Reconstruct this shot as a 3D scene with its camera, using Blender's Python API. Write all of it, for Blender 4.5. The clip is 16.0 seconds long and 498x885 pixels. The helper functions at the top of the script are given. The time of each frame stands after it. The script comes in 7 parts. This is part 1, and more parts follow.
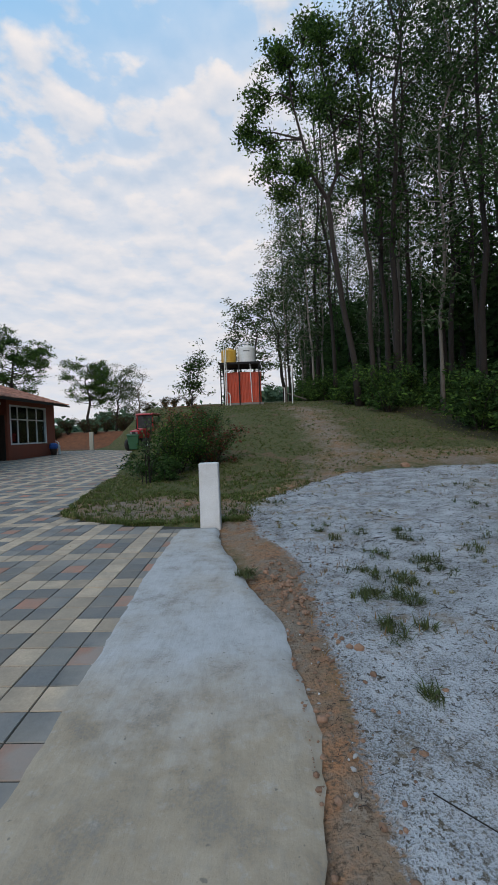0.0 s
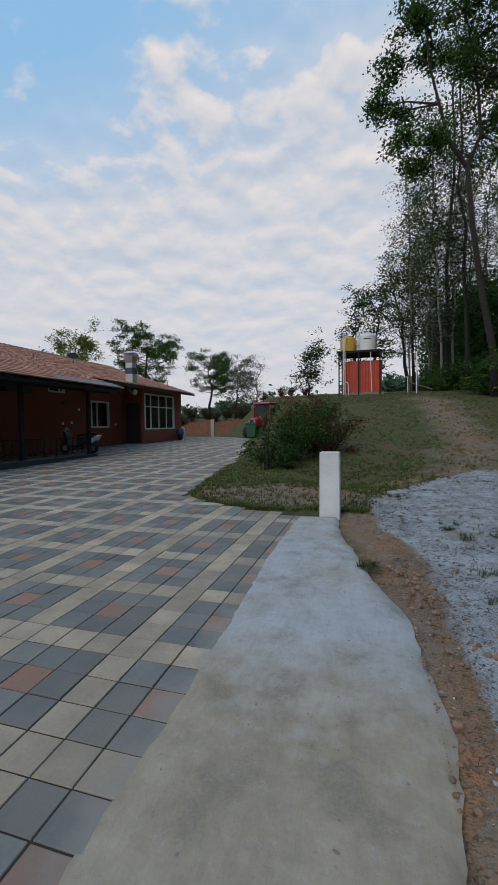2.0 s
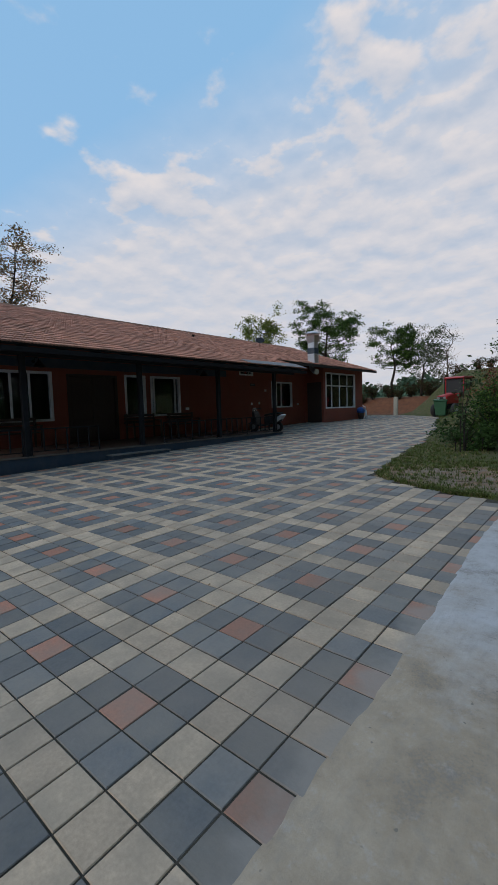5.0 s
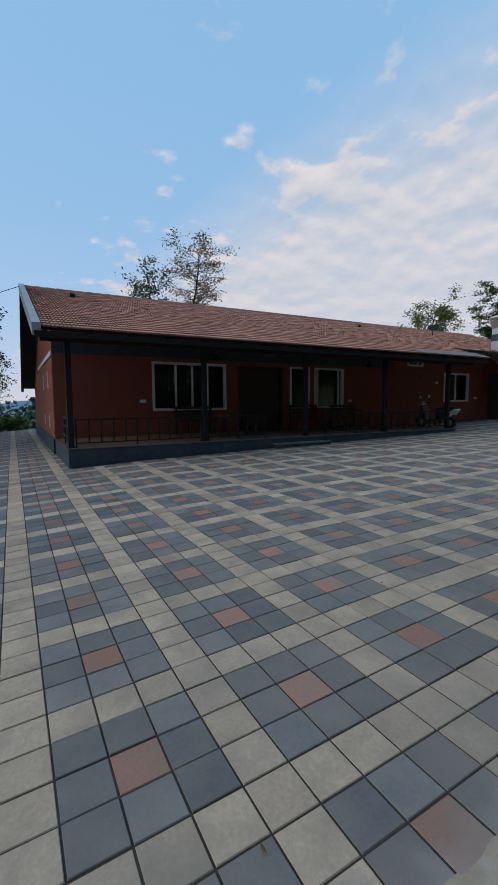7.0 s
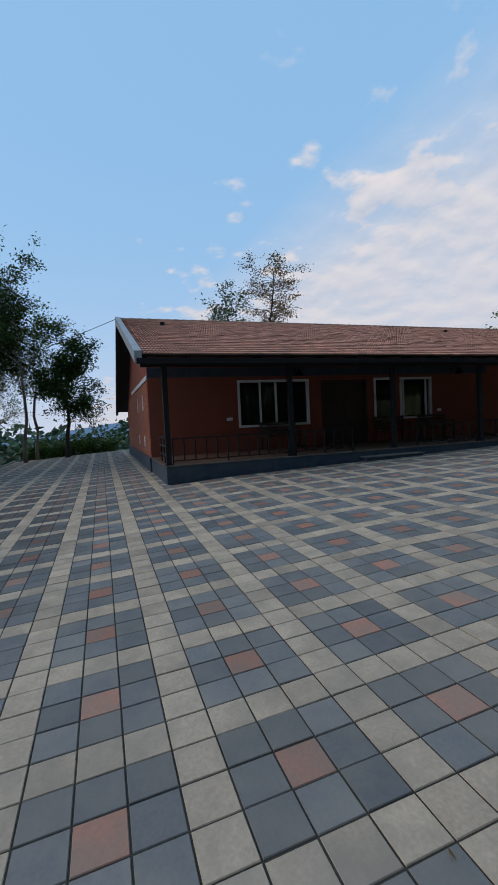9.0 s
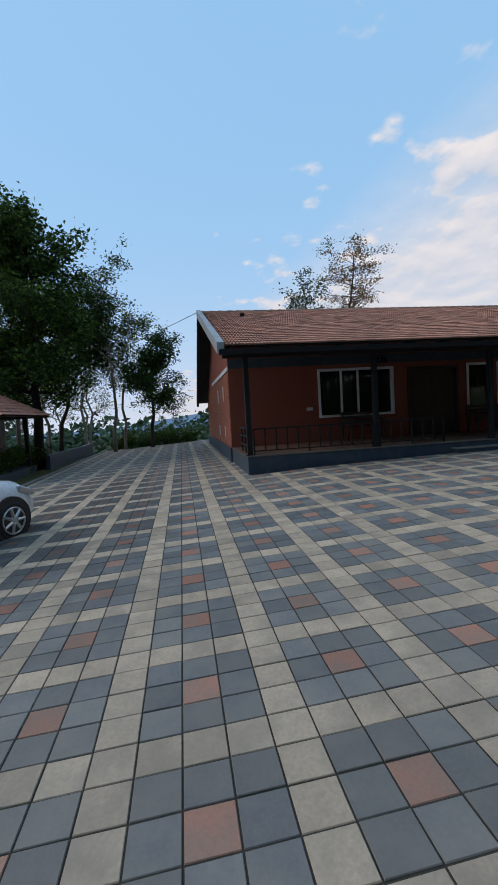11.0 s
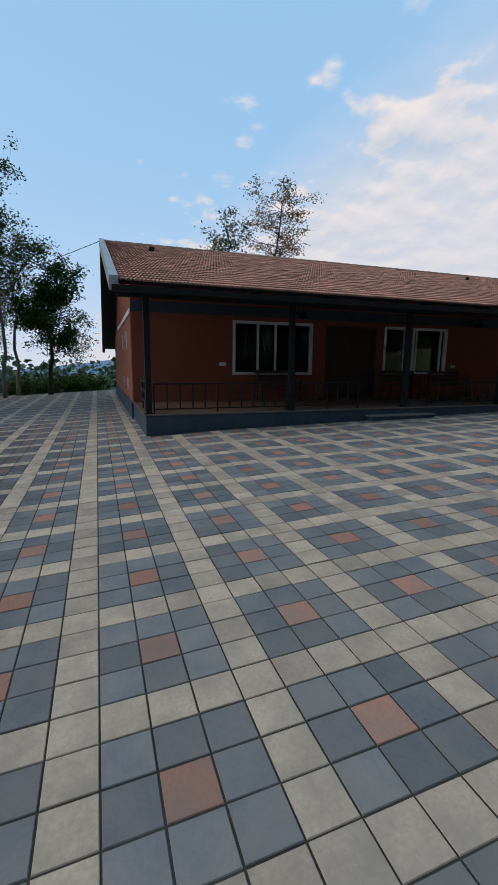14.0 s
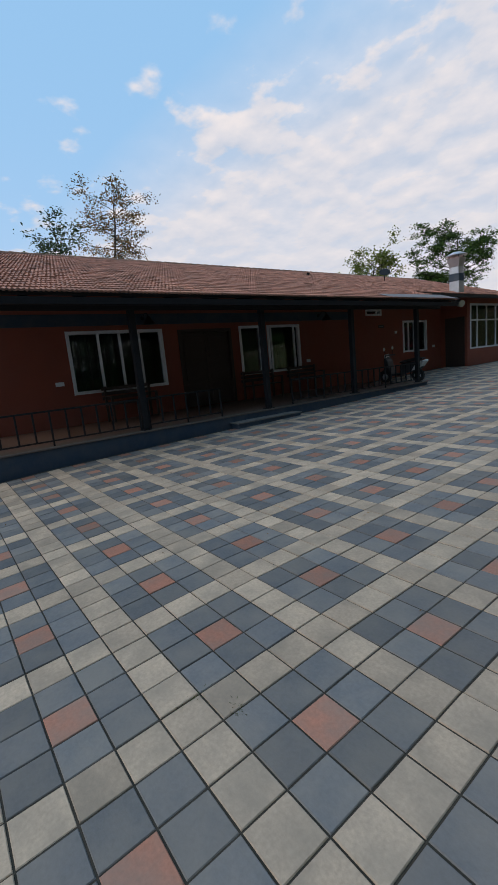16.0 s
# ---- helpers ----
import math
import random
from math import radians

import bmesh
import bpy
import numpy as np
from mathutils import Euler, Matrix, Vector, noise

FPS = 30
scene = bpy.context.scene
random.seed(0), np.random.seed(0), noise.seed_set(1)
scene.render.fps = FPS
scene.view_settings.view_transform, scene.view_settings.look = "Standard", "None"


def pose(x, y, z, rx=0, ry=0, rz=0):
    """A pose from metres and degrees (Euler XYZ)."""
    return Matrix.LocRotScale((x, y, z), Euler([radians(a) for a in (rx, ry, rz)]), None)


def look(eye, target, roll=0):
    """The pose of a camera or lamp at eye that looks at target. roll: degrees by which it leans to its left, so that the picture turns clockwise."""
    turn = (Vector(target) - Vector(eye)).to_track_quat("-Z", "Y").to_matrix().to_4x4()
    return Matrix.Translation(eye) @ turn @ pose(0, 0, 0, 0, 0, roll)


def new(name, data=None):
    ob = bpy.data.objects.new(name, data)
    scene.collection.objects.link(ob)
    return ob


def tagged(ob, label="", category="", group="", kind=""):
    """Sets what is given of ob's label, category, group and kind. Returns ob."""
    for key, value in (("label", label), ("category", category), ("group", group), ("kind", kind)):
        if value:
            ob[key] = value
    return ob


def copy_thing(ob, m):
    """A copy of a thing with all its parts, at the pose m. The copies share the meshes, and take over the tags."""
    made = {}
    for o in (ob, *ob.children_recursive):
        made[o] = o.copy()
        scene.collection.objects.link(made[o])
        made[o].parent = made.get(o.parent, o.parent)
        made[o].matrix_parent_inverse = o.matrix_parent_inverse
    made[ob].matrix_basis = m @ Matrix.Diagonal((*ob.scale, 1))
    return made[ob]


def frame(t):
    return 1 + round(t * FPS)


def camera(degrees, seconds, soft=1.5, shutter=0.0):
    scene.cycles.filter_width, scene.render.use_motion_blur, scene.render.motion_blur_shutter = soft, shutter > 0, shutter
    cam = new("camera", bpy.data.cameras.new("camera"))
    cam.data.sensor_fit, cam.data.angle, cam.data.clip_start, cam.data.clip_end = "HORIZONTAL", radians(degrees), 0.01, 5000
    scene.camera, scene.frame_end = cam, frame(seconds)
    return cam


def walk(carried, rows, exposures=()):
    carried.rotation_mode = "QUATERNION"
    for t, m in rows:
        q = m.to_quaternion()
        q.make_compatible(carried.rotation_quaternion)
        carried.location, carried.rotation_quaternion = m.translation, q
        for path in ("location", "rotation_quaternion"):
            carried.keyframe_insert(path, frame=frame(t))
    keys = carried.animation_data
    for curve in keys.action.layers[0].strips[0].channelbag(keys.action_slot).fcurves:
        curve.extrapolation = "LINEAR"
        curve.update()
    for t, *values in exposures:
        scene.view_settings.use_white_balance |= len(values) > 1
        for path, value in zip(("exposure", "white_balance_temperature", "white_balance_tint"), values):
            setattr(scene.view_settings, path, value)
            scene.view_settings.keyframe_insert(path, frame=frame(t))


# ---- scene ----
cam = camera(60.2, 16.0, 1.0)
PATH = [
    (0, (-0.84, 0.143, 1.478), (-0.907, 2.141, 1.433), -2.1),
    (0.5, (-0.863, 0.131, 1.476), (-1.003, 2.125, 1.427), -1.6),
    (1, (-0.903, 0.122, 1.468), (-1.179, 2.103, 1.413), -0.9),
    (1.5, (-0.908, 0.101, 1.478), (-1.346, 2.051, 1.407), -0.8),
    (2, (-0.94, 0.1, 1.459), (-1.526, 2.011, 1.38), -0.7),
    (2.5, (-0.956, 0.094, 1.456), (-1.666, 1.961, 1.371), -0.7),
    (3, (-0.99, 0.097, 1.454), (-1.801, 1.922, 1.347), -0.5),
    (3.5, (-1.019, 0.092, 1.45), (-1.96, 1.851, 1.312), -0.4),
    (3.7, (-1.036, 0.095, 1.438), (-2.023, 1.829, 1.291), -0.5),
    (5.8, (-1.115, -0.004, 1.455), (-2.609, 1.316, 1.293), -1.2),
    (6, (-1.139, -0.012, 1.45), (-2.68, 1.251, 1.283), -0.9),
    (6.5, (-1.165, -0.034, 1.449), (-2.809, 1.091, 1.27), -0.9),
    (7, (-1.176, -0.077, 1.448), (-2.922, 0.882, 1.264), -0.4),
    (7.5, (-1.15, -0.126, 1.443), (-2.977, 0.67, 1.268), -1.0),
    (8, (-1.134, -0.203, 1.46), (-2.989, 0.527, 1.298), -1.3),
    (8.5, (-1.181, -0.295, 1.464), (-3.054, 0.39, 1.324), -1.9),
    (9, (-1.203, -0.421, 1.451), (-3.093, 0.224, 1.348), -2.8),
    (9.5, (-1.212, -0.499, 1.449), (-3.118, 0.098, 1.356), -3.0),
    (10, (-1.24, -0.547, 1.445), (-3.189, -0.106, 1.364), -2.7),
    (10.2, (-1.246, -0.562, 1.452), (-3.207, -0.183, 1.364), -2.2),
    (12.3, (-1.583, -0.327, 1.438), (-3.559, -0.095, 1.233), -4.5),
    (12.5, (-1.63, -0.281, 1.449), (-3.605, -0.064, 1.223), -4.3),
    (13, (-1.815, -0.17, 1.458), (-3.767, 0.164, 1.175), -2.8),
    (13.5, (-2.12, -0.084, 1.483), (-3.985, 0.548, 1.135), 0.6),
    (14, (-2.325, 0.06, 1.499), (-4.182, 0.711, 1.144), 0.5),
    (14.5, (-2.56, 0.242, 1.551), (-4.429, 0.853, 1.188), -0.4),
    (15, (-2.795, 0.405, 1.572), (-4.62, 1.133, 1.207), -0.2),
    (15.5, (-3.072, 0.624, 1.592), (-4.685, 1.749, 1.226), -2.2),
    (16, (-3.308, 0.87, 1.565), (-4.902, 2.024, 1.209), -5.5),
]
walk(cam, [(t, look(eye, target, roll)) for t, eye, target, roll in PATH],
     [(0, 0.04, 7000, 13), (1.5, -0.1, 7000, 14), (3.5, -0.2, 6950, 14), (7, -0.18, 6850, 15), (9, -0.15, 6800, 15), (10.2, -0.07, 6850, 15), (12.5, 0.03, 7150, 15), (14.5, -0.02, 7100, 16), (16, 0.0, 7050, 16)])

# ---------------------------------------------------------------- light
SUN_AZ, SUN_EL = 195.0, 38.0  # degrees clockwise from +y, and above the horizon
world = bpy.data.worlds.new("sky")
scene.world = world
world.use_nodes = True
wn, wl = world.node_tree.nodes, world.node_tree.links
wn.clear()


def wnode(kind, **kw):
    n = wn.new(kind)
    for k, v in kw.items():
        n.inputs[k].default_value = v
    return n


def wmath(op, a, b=None, clamp=False):
    n = wn.new("ShaderNodeMath")
    n.operation, n.use_clamp = op, clamp
    for i, v in enumerate((a, b)):
        if v is None:
            continue
        if isinstance(v, (int, float)):
            n.inputs[i].default_value = v
        else:
            wl.new(v, n.inputs[i])
    return n.outputs[0]


sky = wn.new("ShaderNodeTexSky")
sky.sky_type, sky.sun_disc = "NISHITA", False
sky.sun_elevation, sky.sun_rotation = radians(SUN_EL), radians(SUN_AZ)
sky.air_density, sky.dust_density, sky.ozone_density = 1.0, 1.2, 2.0
coord = wn.new("ShaderNodeTexCoord")
sep = wn.new("ShaderNodeSeparateXYZ")
wl.new(coord.outputs["Generated"], sep.inputs[0])
dx, dy, dz = sep.outputs
low = wmath("ADD", wmath("MAXIMUM", dz, 0.0), 0.16)
comb = wn.new("ShaderNodeCombineXYZ")
wl.new(wmath("DIVIDE", dx, low), comb.inputs[0])
wl.new(wmath("DIVIDE", dy, low), comb.inputs[1])


def cloud_noise(zoom, scale, detail, roughness):
    """Noise over the cloud layer's plane; a zoom below one looks a little nearer to the zenith."""
    v = wn.new("ShaderNodeVectorMath")
    v.operation = "SCALE"
    v.inputs["Scale"].default_value = zoom
    wl.new(comb.outputs[0], v.inputs[0])
    q = wnode("ShaderNodeTexNoise", Scale=scale, Detail=detail, Roughness=roughness, Distortion=0.05)
    wl.new(v.outputs[0], q.inputs["Vector"])
    return q.outputs[0]


puffs = wmath("ADD", wmath("MULTIPLY", cloud_noise(1.0, 3.6, 7.0, 0.48), 0.66), wmath("MULTIPLY", cloud_noise(1.0, 9.5, 5.0, 0.5), 0.34))
above = wmath("ADD", wmath("MULTIPLY", cloud_noise(0.955, 3.6, 7.0, 0.48), 0.66), wmath("MULTIPLY", cloud_noise(0.955, 9.5, 5.0, 0.5), 0.34))
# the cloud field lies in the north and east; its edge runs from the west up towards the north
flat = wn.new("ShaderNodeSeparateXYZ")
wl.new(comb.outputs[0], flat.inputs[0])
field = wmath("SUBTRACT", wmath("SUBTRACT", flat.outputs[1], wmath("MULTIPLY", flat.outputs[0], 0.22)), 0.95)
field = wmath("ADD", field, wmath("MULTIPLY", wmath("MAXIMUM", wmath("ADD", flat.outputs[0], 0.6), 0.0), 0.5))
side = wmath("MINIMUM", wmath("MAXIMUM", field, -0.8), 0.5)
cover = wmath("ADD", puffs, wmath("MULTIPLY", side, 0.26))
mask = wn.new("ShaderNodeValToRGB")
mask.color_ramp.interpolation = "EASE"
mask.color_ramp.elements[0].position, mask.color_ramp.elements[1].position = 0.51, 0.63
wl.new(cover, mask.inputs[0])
haze = wmath("POWER", wmath("SUBTRACT", 1.0, wmath("MAXIMUM", dz, 0.0), True), 5.0)
scaled = wn.new("ShaderNodeVectorMath")
scaled.operation = "SCALE"
scaled.inputs["Scale"].default_value = 0.115
wl.new(sky.outputs[0], scaled.inputs[0])
tint = wn.new("ShaderNodeMix")
tint.data_type = "RGBA"
tint.inputs[0].default_value = 0.85
tint.inputs["B"].default_value = (0.225, 0.47, 0.75, 1)
wl.new(scaled.outputs[0], tint.inputs["A"])
hz = wn.new("ShaderNodeMix")
hz.data_type = "RGBA"
hz.inputs["B"].default_value = (0.50, 0.57, 0.68, 1)
wl.new(wmath("MULTIPLY", haze, 0.85), hz.inputs[0])
wl.new(tint.outputs["Result"], hz.inputs["A"])
shade = wn.new("ShaderNodeMix")
shade.data_type = "RGBA"
shade.inputs["A"].default_value = (0.43, 0.49, 0.58, 1)
shade.inputs["B"].default_value = (0.68, 0.655, 0.65, 1)
lit = wmath("ADD", wmath("MULTIPLY", wmath("MULTIPLY", wmath("SUBTRACT", puffs, above), 5.5), wmath("MULTIPLY", dz, 1.35, True)), 0.40, True)
wl.new(lit, shade.inputs[0])
cl = wn.new("ShaderNodeMix")
cl.data_type = "RGBA"
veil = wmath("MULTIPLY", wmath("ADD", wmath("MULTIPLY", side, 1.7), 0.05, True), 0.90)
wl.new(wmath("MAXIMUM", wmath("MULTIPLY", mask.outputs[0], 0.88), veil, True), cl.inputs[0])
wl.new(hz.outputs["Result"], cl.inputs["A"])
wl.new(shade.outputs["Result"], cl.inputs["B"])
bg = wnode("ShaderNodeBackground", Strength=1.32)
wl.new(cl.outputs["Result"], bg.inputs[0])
wo = wn.new("ShaderNodeOutputWorld")
wl.new(bg.outputs[0], wo.inputs[0])

sun = new("sun", bpy.data.lights.new("sun", "SUN"))
sun.data.energy, sun.data.angle, sun.data.color = 1.3, radians(40), (1.0, 0.90, 0.78)
sa, se = radians(SUN_AZ), radians(SUN_EL)
sun.matrix_basis = look((math.sin(sa) * math.cos(se) * 50, math.cos(sa) * math.cos(se) * 50, math.sin(se) * 50), (0, 0, 0))


# ---------------------------------------------------------------- materials
def material(name, base, other=None, scale=6.0, rough=0.8, bump=0.2, fine=60.0, metal=0.0, vary=0.0, island=0.0, spec=0.5,
             translucent=0.0, streak=None, dirt=None, dirt_scale=1.3, dirt_amount=0.5, cement=False, damp=False, dust=False):
    """Two-scale noise paint: base to other in blotches, fine grain in colour and relief, random shift per object or island."""
    m = bpy.data.materials.new(name)
    m.use_nodes = True
    n, l = m.node_tree.nodes, m.node_tree.links
    p = n["Principled BSDF"]
    tc = n.new("ShaderNodeTexCoord")
    vec = tc.outputs["Object"]
    if streak:
        mp = n.new("ShaderNodeMapping")
        mp.inputs["Scale"].default_value = streak
        l.new(vec, mp.inputs[0])
        vec = mp.outputs[0]
    if vary or island:
        geo = n.new("ShaderNodeNewGeometry") if island else n.new("ShaderNodeObjectInfo")
        rnd = geo.outputs["Random Per Island"] if island else geo.outputs["Random"]
        add = n.new("ShaderNodeVectorMath")
        add.operation = "MULTIPLY_ADD"
        cx = n.new("ShaderNodeCombineXYZ")
        l.new(rnd, cx.inputs[0])
        l.new(rnd, cx.inputs[1])
        add.inputs[1].default_value = (37.0, 61.0, 13.0)
        l.new(cx.outputs[0], add.inputs[0])
        l.new(vec, add.inputs[2])
        vec = add.outputs[0]

    def noise_node(sc, det=6.0, ro=0.6):
        q = n.new("ShaderNodeTexNoise")
        q.inputs["Scale"].default_value, q.inputs["Detail"].default_value, q.inputs["Roughness"].default_value = sc, det, ro
        l.new(vec, q.inputs["Vector"])
        return q.outputs[0]

    def mix(fac, a, b, mode="MIX"):
        q = n.new("ShaderNodeMix")
        q.data_type, q.blend_type = "RGBA", mode
        for key, v in ((0, fac), ("A", a), ("B", b)):
            if isinstance(v, (int, float)):
                q.inputs[key].default_value = v
            elif isinstance(v, tuple):
                q.inputs[key].default_value = (*v, 1)
            else:
                l.new(v, q.inputs[key])
        return q.outputs["Result"]

    def ramp(v, a, b):
        q = n.new("ShaderNodeMapRange")
        q.inputs["From Min"].default_value, q.inputs["From Max"].default_value = a, b
        l.new(v, q.inputs[0])
        return q.outputs[0]

    other = other or tuple(c * 0.7 for c in base)
    blot = noise_node(scale)
    grain = noise_node(fine, 3.0)
    col = mix(ramp(blot, 0.34, 0.66), base, other)
    col = mix(0.35, col, mix(ramp(grain, 0.3, 0.7), tuple(c * 0.62 for c in base), tuple(min(1, c * 1.3) for c in base)))
    if dirt:
        dn = noise_node(dirt_scale, 5.0, 0.65)
        q = n.new("ShaderNodeMath")
        q.operation = "MULTIPLY"
        q.inputs[1].default_value = dirt_amount
        l.new(ramp(dn, 0.42, 0.64), q.inputs[0])
        col = mix(q.outputs[0], col, dirt)
    if vary or island:
        hs = n.new("ShaderNodeHueSaturation")
        amount = vary or island
        mr = n.new("ShaderNodeMapRange")
        mr.inputs["To Min"].default_value, mr.inputs["To Max"].default_value = 1 - amount, 1 + amount
        l.new(rnd, mr.inputs[0])
        l.new(mr.outputs[0], hs.inputs["Value"])
        l.new(col, hs.inputs["Color"])
        col = hs.outputs[0]
    if cement:
        # cement dragged from the strip over the pavers that border it
        gp = n.new("ShaderNodeNewGeometry")
        sx = n.new("ShaderNodeSeparateXYZ")
        l.new(gp.outputs["Position"], sx.inputs[0])
        sn = n.new("ShaderNodeTexNoise")
        sn.inputs["Scale"].default_value, sn.inputs["Detail"].default_value = 5.0, 6.0
        l.new(gp.outputs["Position"], sn.inputs["Vector"])
        sm = n.new("ShaderNodeMath")
        sm.operation = "MULTIPLY_ADD"
        sm.inputs[1].default_value = 0.55
        l.new(sn.outputs[0], sm.inputs[0])
        l.new(sx.outputs[0], sm.inputs[2])
        sq = n.new("ShaderNodeMath")
        sq.operation = "MULTIPLY"
        sq.inputs[1].default_value = 0.6
        l.new(ramp(sm.outputs[0], -1.76, -1.62), sq.inputs[0])
        col = mix(sq.outputs[0], col, (0.30, 0.285, 0.26))
    if dust:
        # tan dust trodden over the pavers towards the concrete strip
        gd = n.new("ShaderNodeNewGeometry")
        sd = n.new("ShaderNodeSeparateXYZ")
        l.new(gd.outputs["Position"], sd.inputs[0])
        nd = n.new("ShaderNodeTexNoise")
        nd.inputs["Scale"].default_value, nd.inputs["Detail"].default_value = 1.1, 7.0
        l.new(gd.outputs["Position"], nd.inputs["Vector"])
        md = n.new("ShaderNodeMath")
        md.operation = "MULTIPLY"
        l.new(ramp(sd.outputs[0], -6.5, -2.0), md.inputs[0])
        l.new(ramp(nd.outputs[0], 0.30, 1.0), md.inputs[1])
        col = mix(md.outputs[0], col, (0.265, 0.225, 0.185))
    if damp:
        # damp, mossy stain where the drive leaves the yard
        gq = n.new("ShaderNodeNewGeometry")
        mp2 = n.new("ShaderNodeMapping")
        mp2.vector_type = "TEXTURE"
        mp2.inputs["Location"].default_value, mp2.inputs["Scale"].default_value = (-9.8, -2.6, 0.0), (5.0, 2.0, 50.0)
        l.new(gq.outputs["Position"], mp2.inputs[0])
        ln = n.new("ShaderNodeVectorMath")
        ln.operation = "LENGTH"
        l.new(mp2.outputs[0], ln.inputs[0])
        dn2 = n.new("ShaderNodeTexNoise")
        dn2.inputs["Scale"].default_value, dn2.inputs["Detail"].default_value = 1.6, 6.0
        l.new(gq.outputs["Position"], dn2.inputs["Vector"])
        da = n.new("ShaderNodeMath")
        da.operation = "MULTIPLY_ADD"
        da.inputs[1].default_value = 1.5
        l.new(dn2.outputs[0], da.inputs[0])
        l.new(ln.outputs["Value"], da.inputs[2])
        col = mix(ramp(da.outputs[0], 2.0, 1.3), col, mix(0.66, col, (0.035, 0.030, 0.027)))
    l.new(col, p.inputs["Base Color"])
    p.inputs["Roughness"].default_value, p.inputs["Metallic"].default_value = rough, metal
    p.inputs["Specular IOR Level"].default_value = spec
    if bump:
        bp = n.new("ShaderNodeBump")
        bp.inputs["Strength"].default_value, bp.inputs["Distance"].default_value = bump, 0.02
        both = n.new("ShaderNodeMath")
        both.operation = "ADD"
        l.new(blot, both.inputs[0])
        l.new(grain, both.inputs[1])
        l.new(both.outputs[0], bp.inputs["Height"])
        l.new(bp.outputs[0], p.inputs["Normal"])
    if translucent:
        tr = n.new("ShaderNodeBsdfTranslucent")
        l.new(col, tr.inputs[0])
        ms = n.new("ShaderNodeMixShader")
        ms.inputs[0].default_value = translucent
        l.new(p.outputs[0], ms.inputs[1])
        l.new(tr.outputs[0], ms.inputs[2])
        l.new(ms.outputs[0], n["Material Output"].inputs[0])
    return m


def glass_material(name, tint=(0.75, 0.8, 0.8), rough=0.02):
    m = bpy.data.materials.new(name)
    m.use_nodes = True
    n, l = m.node_tree.nodes, m.node_tree.links
    n.remove(n["Principled BSDF"])
    tr, gl, fr, ms = (n.new("ShaderNode" + k) for k in ("BsdfTransparent", "BsdfGlossy", "Fresnel", "MixShader"))
    tr.inputs[0].default_value = (*tint, 1)
    gl.inputs["Roughness"].default_value = rough
    fr.inputs[0].default_value = 1.5
    l.new(fr.outputs[0], ms.inputs[0])
    l.new(tr.outputs[0], ms.inputs[1])
    l.new(gl.outputs[0], ms.inputs[2])
    l.new(ms.outputs[0], n["Material Output"].inputs[0])
    return m


CREAM = material("cream_paver", (0.52, 0.40, 0.285), (0.41, 0.32, 0.232), 6, 0.85, 0.10, 55, island=0.17, dirt=(0.27, 0.225, 0.17), dirt_scale=2.2, dirt_amount=0.75, dust=True)
SLATE = material("grey_paver", (0.108, 0.120, 0.128), (0.165, 0.165, 0.16), 6, 0.75, 0.09, 55, island=0.24, dirt=(0.225, 0.205, 0.17), dirt_scale=1.9, dirt_amount=0.6, damp=True, dust=True)
BRICKRED = material("red_paver", (0.39, 0.165, 0.105), (0.30, 0.145, 0.10), 6, 0.8, 0.09, 55, island=0.22, dirt=(0.22, 0.18, 0.145), dirt_scale=3.0, dirt_amount=0.55, damp=True, dust=True)
SOILBED = material("joint_soil", (0.048, 0.042, 0.032), (0.030, 0.030, 0.022), 12, 0.95, 0.4, 120)


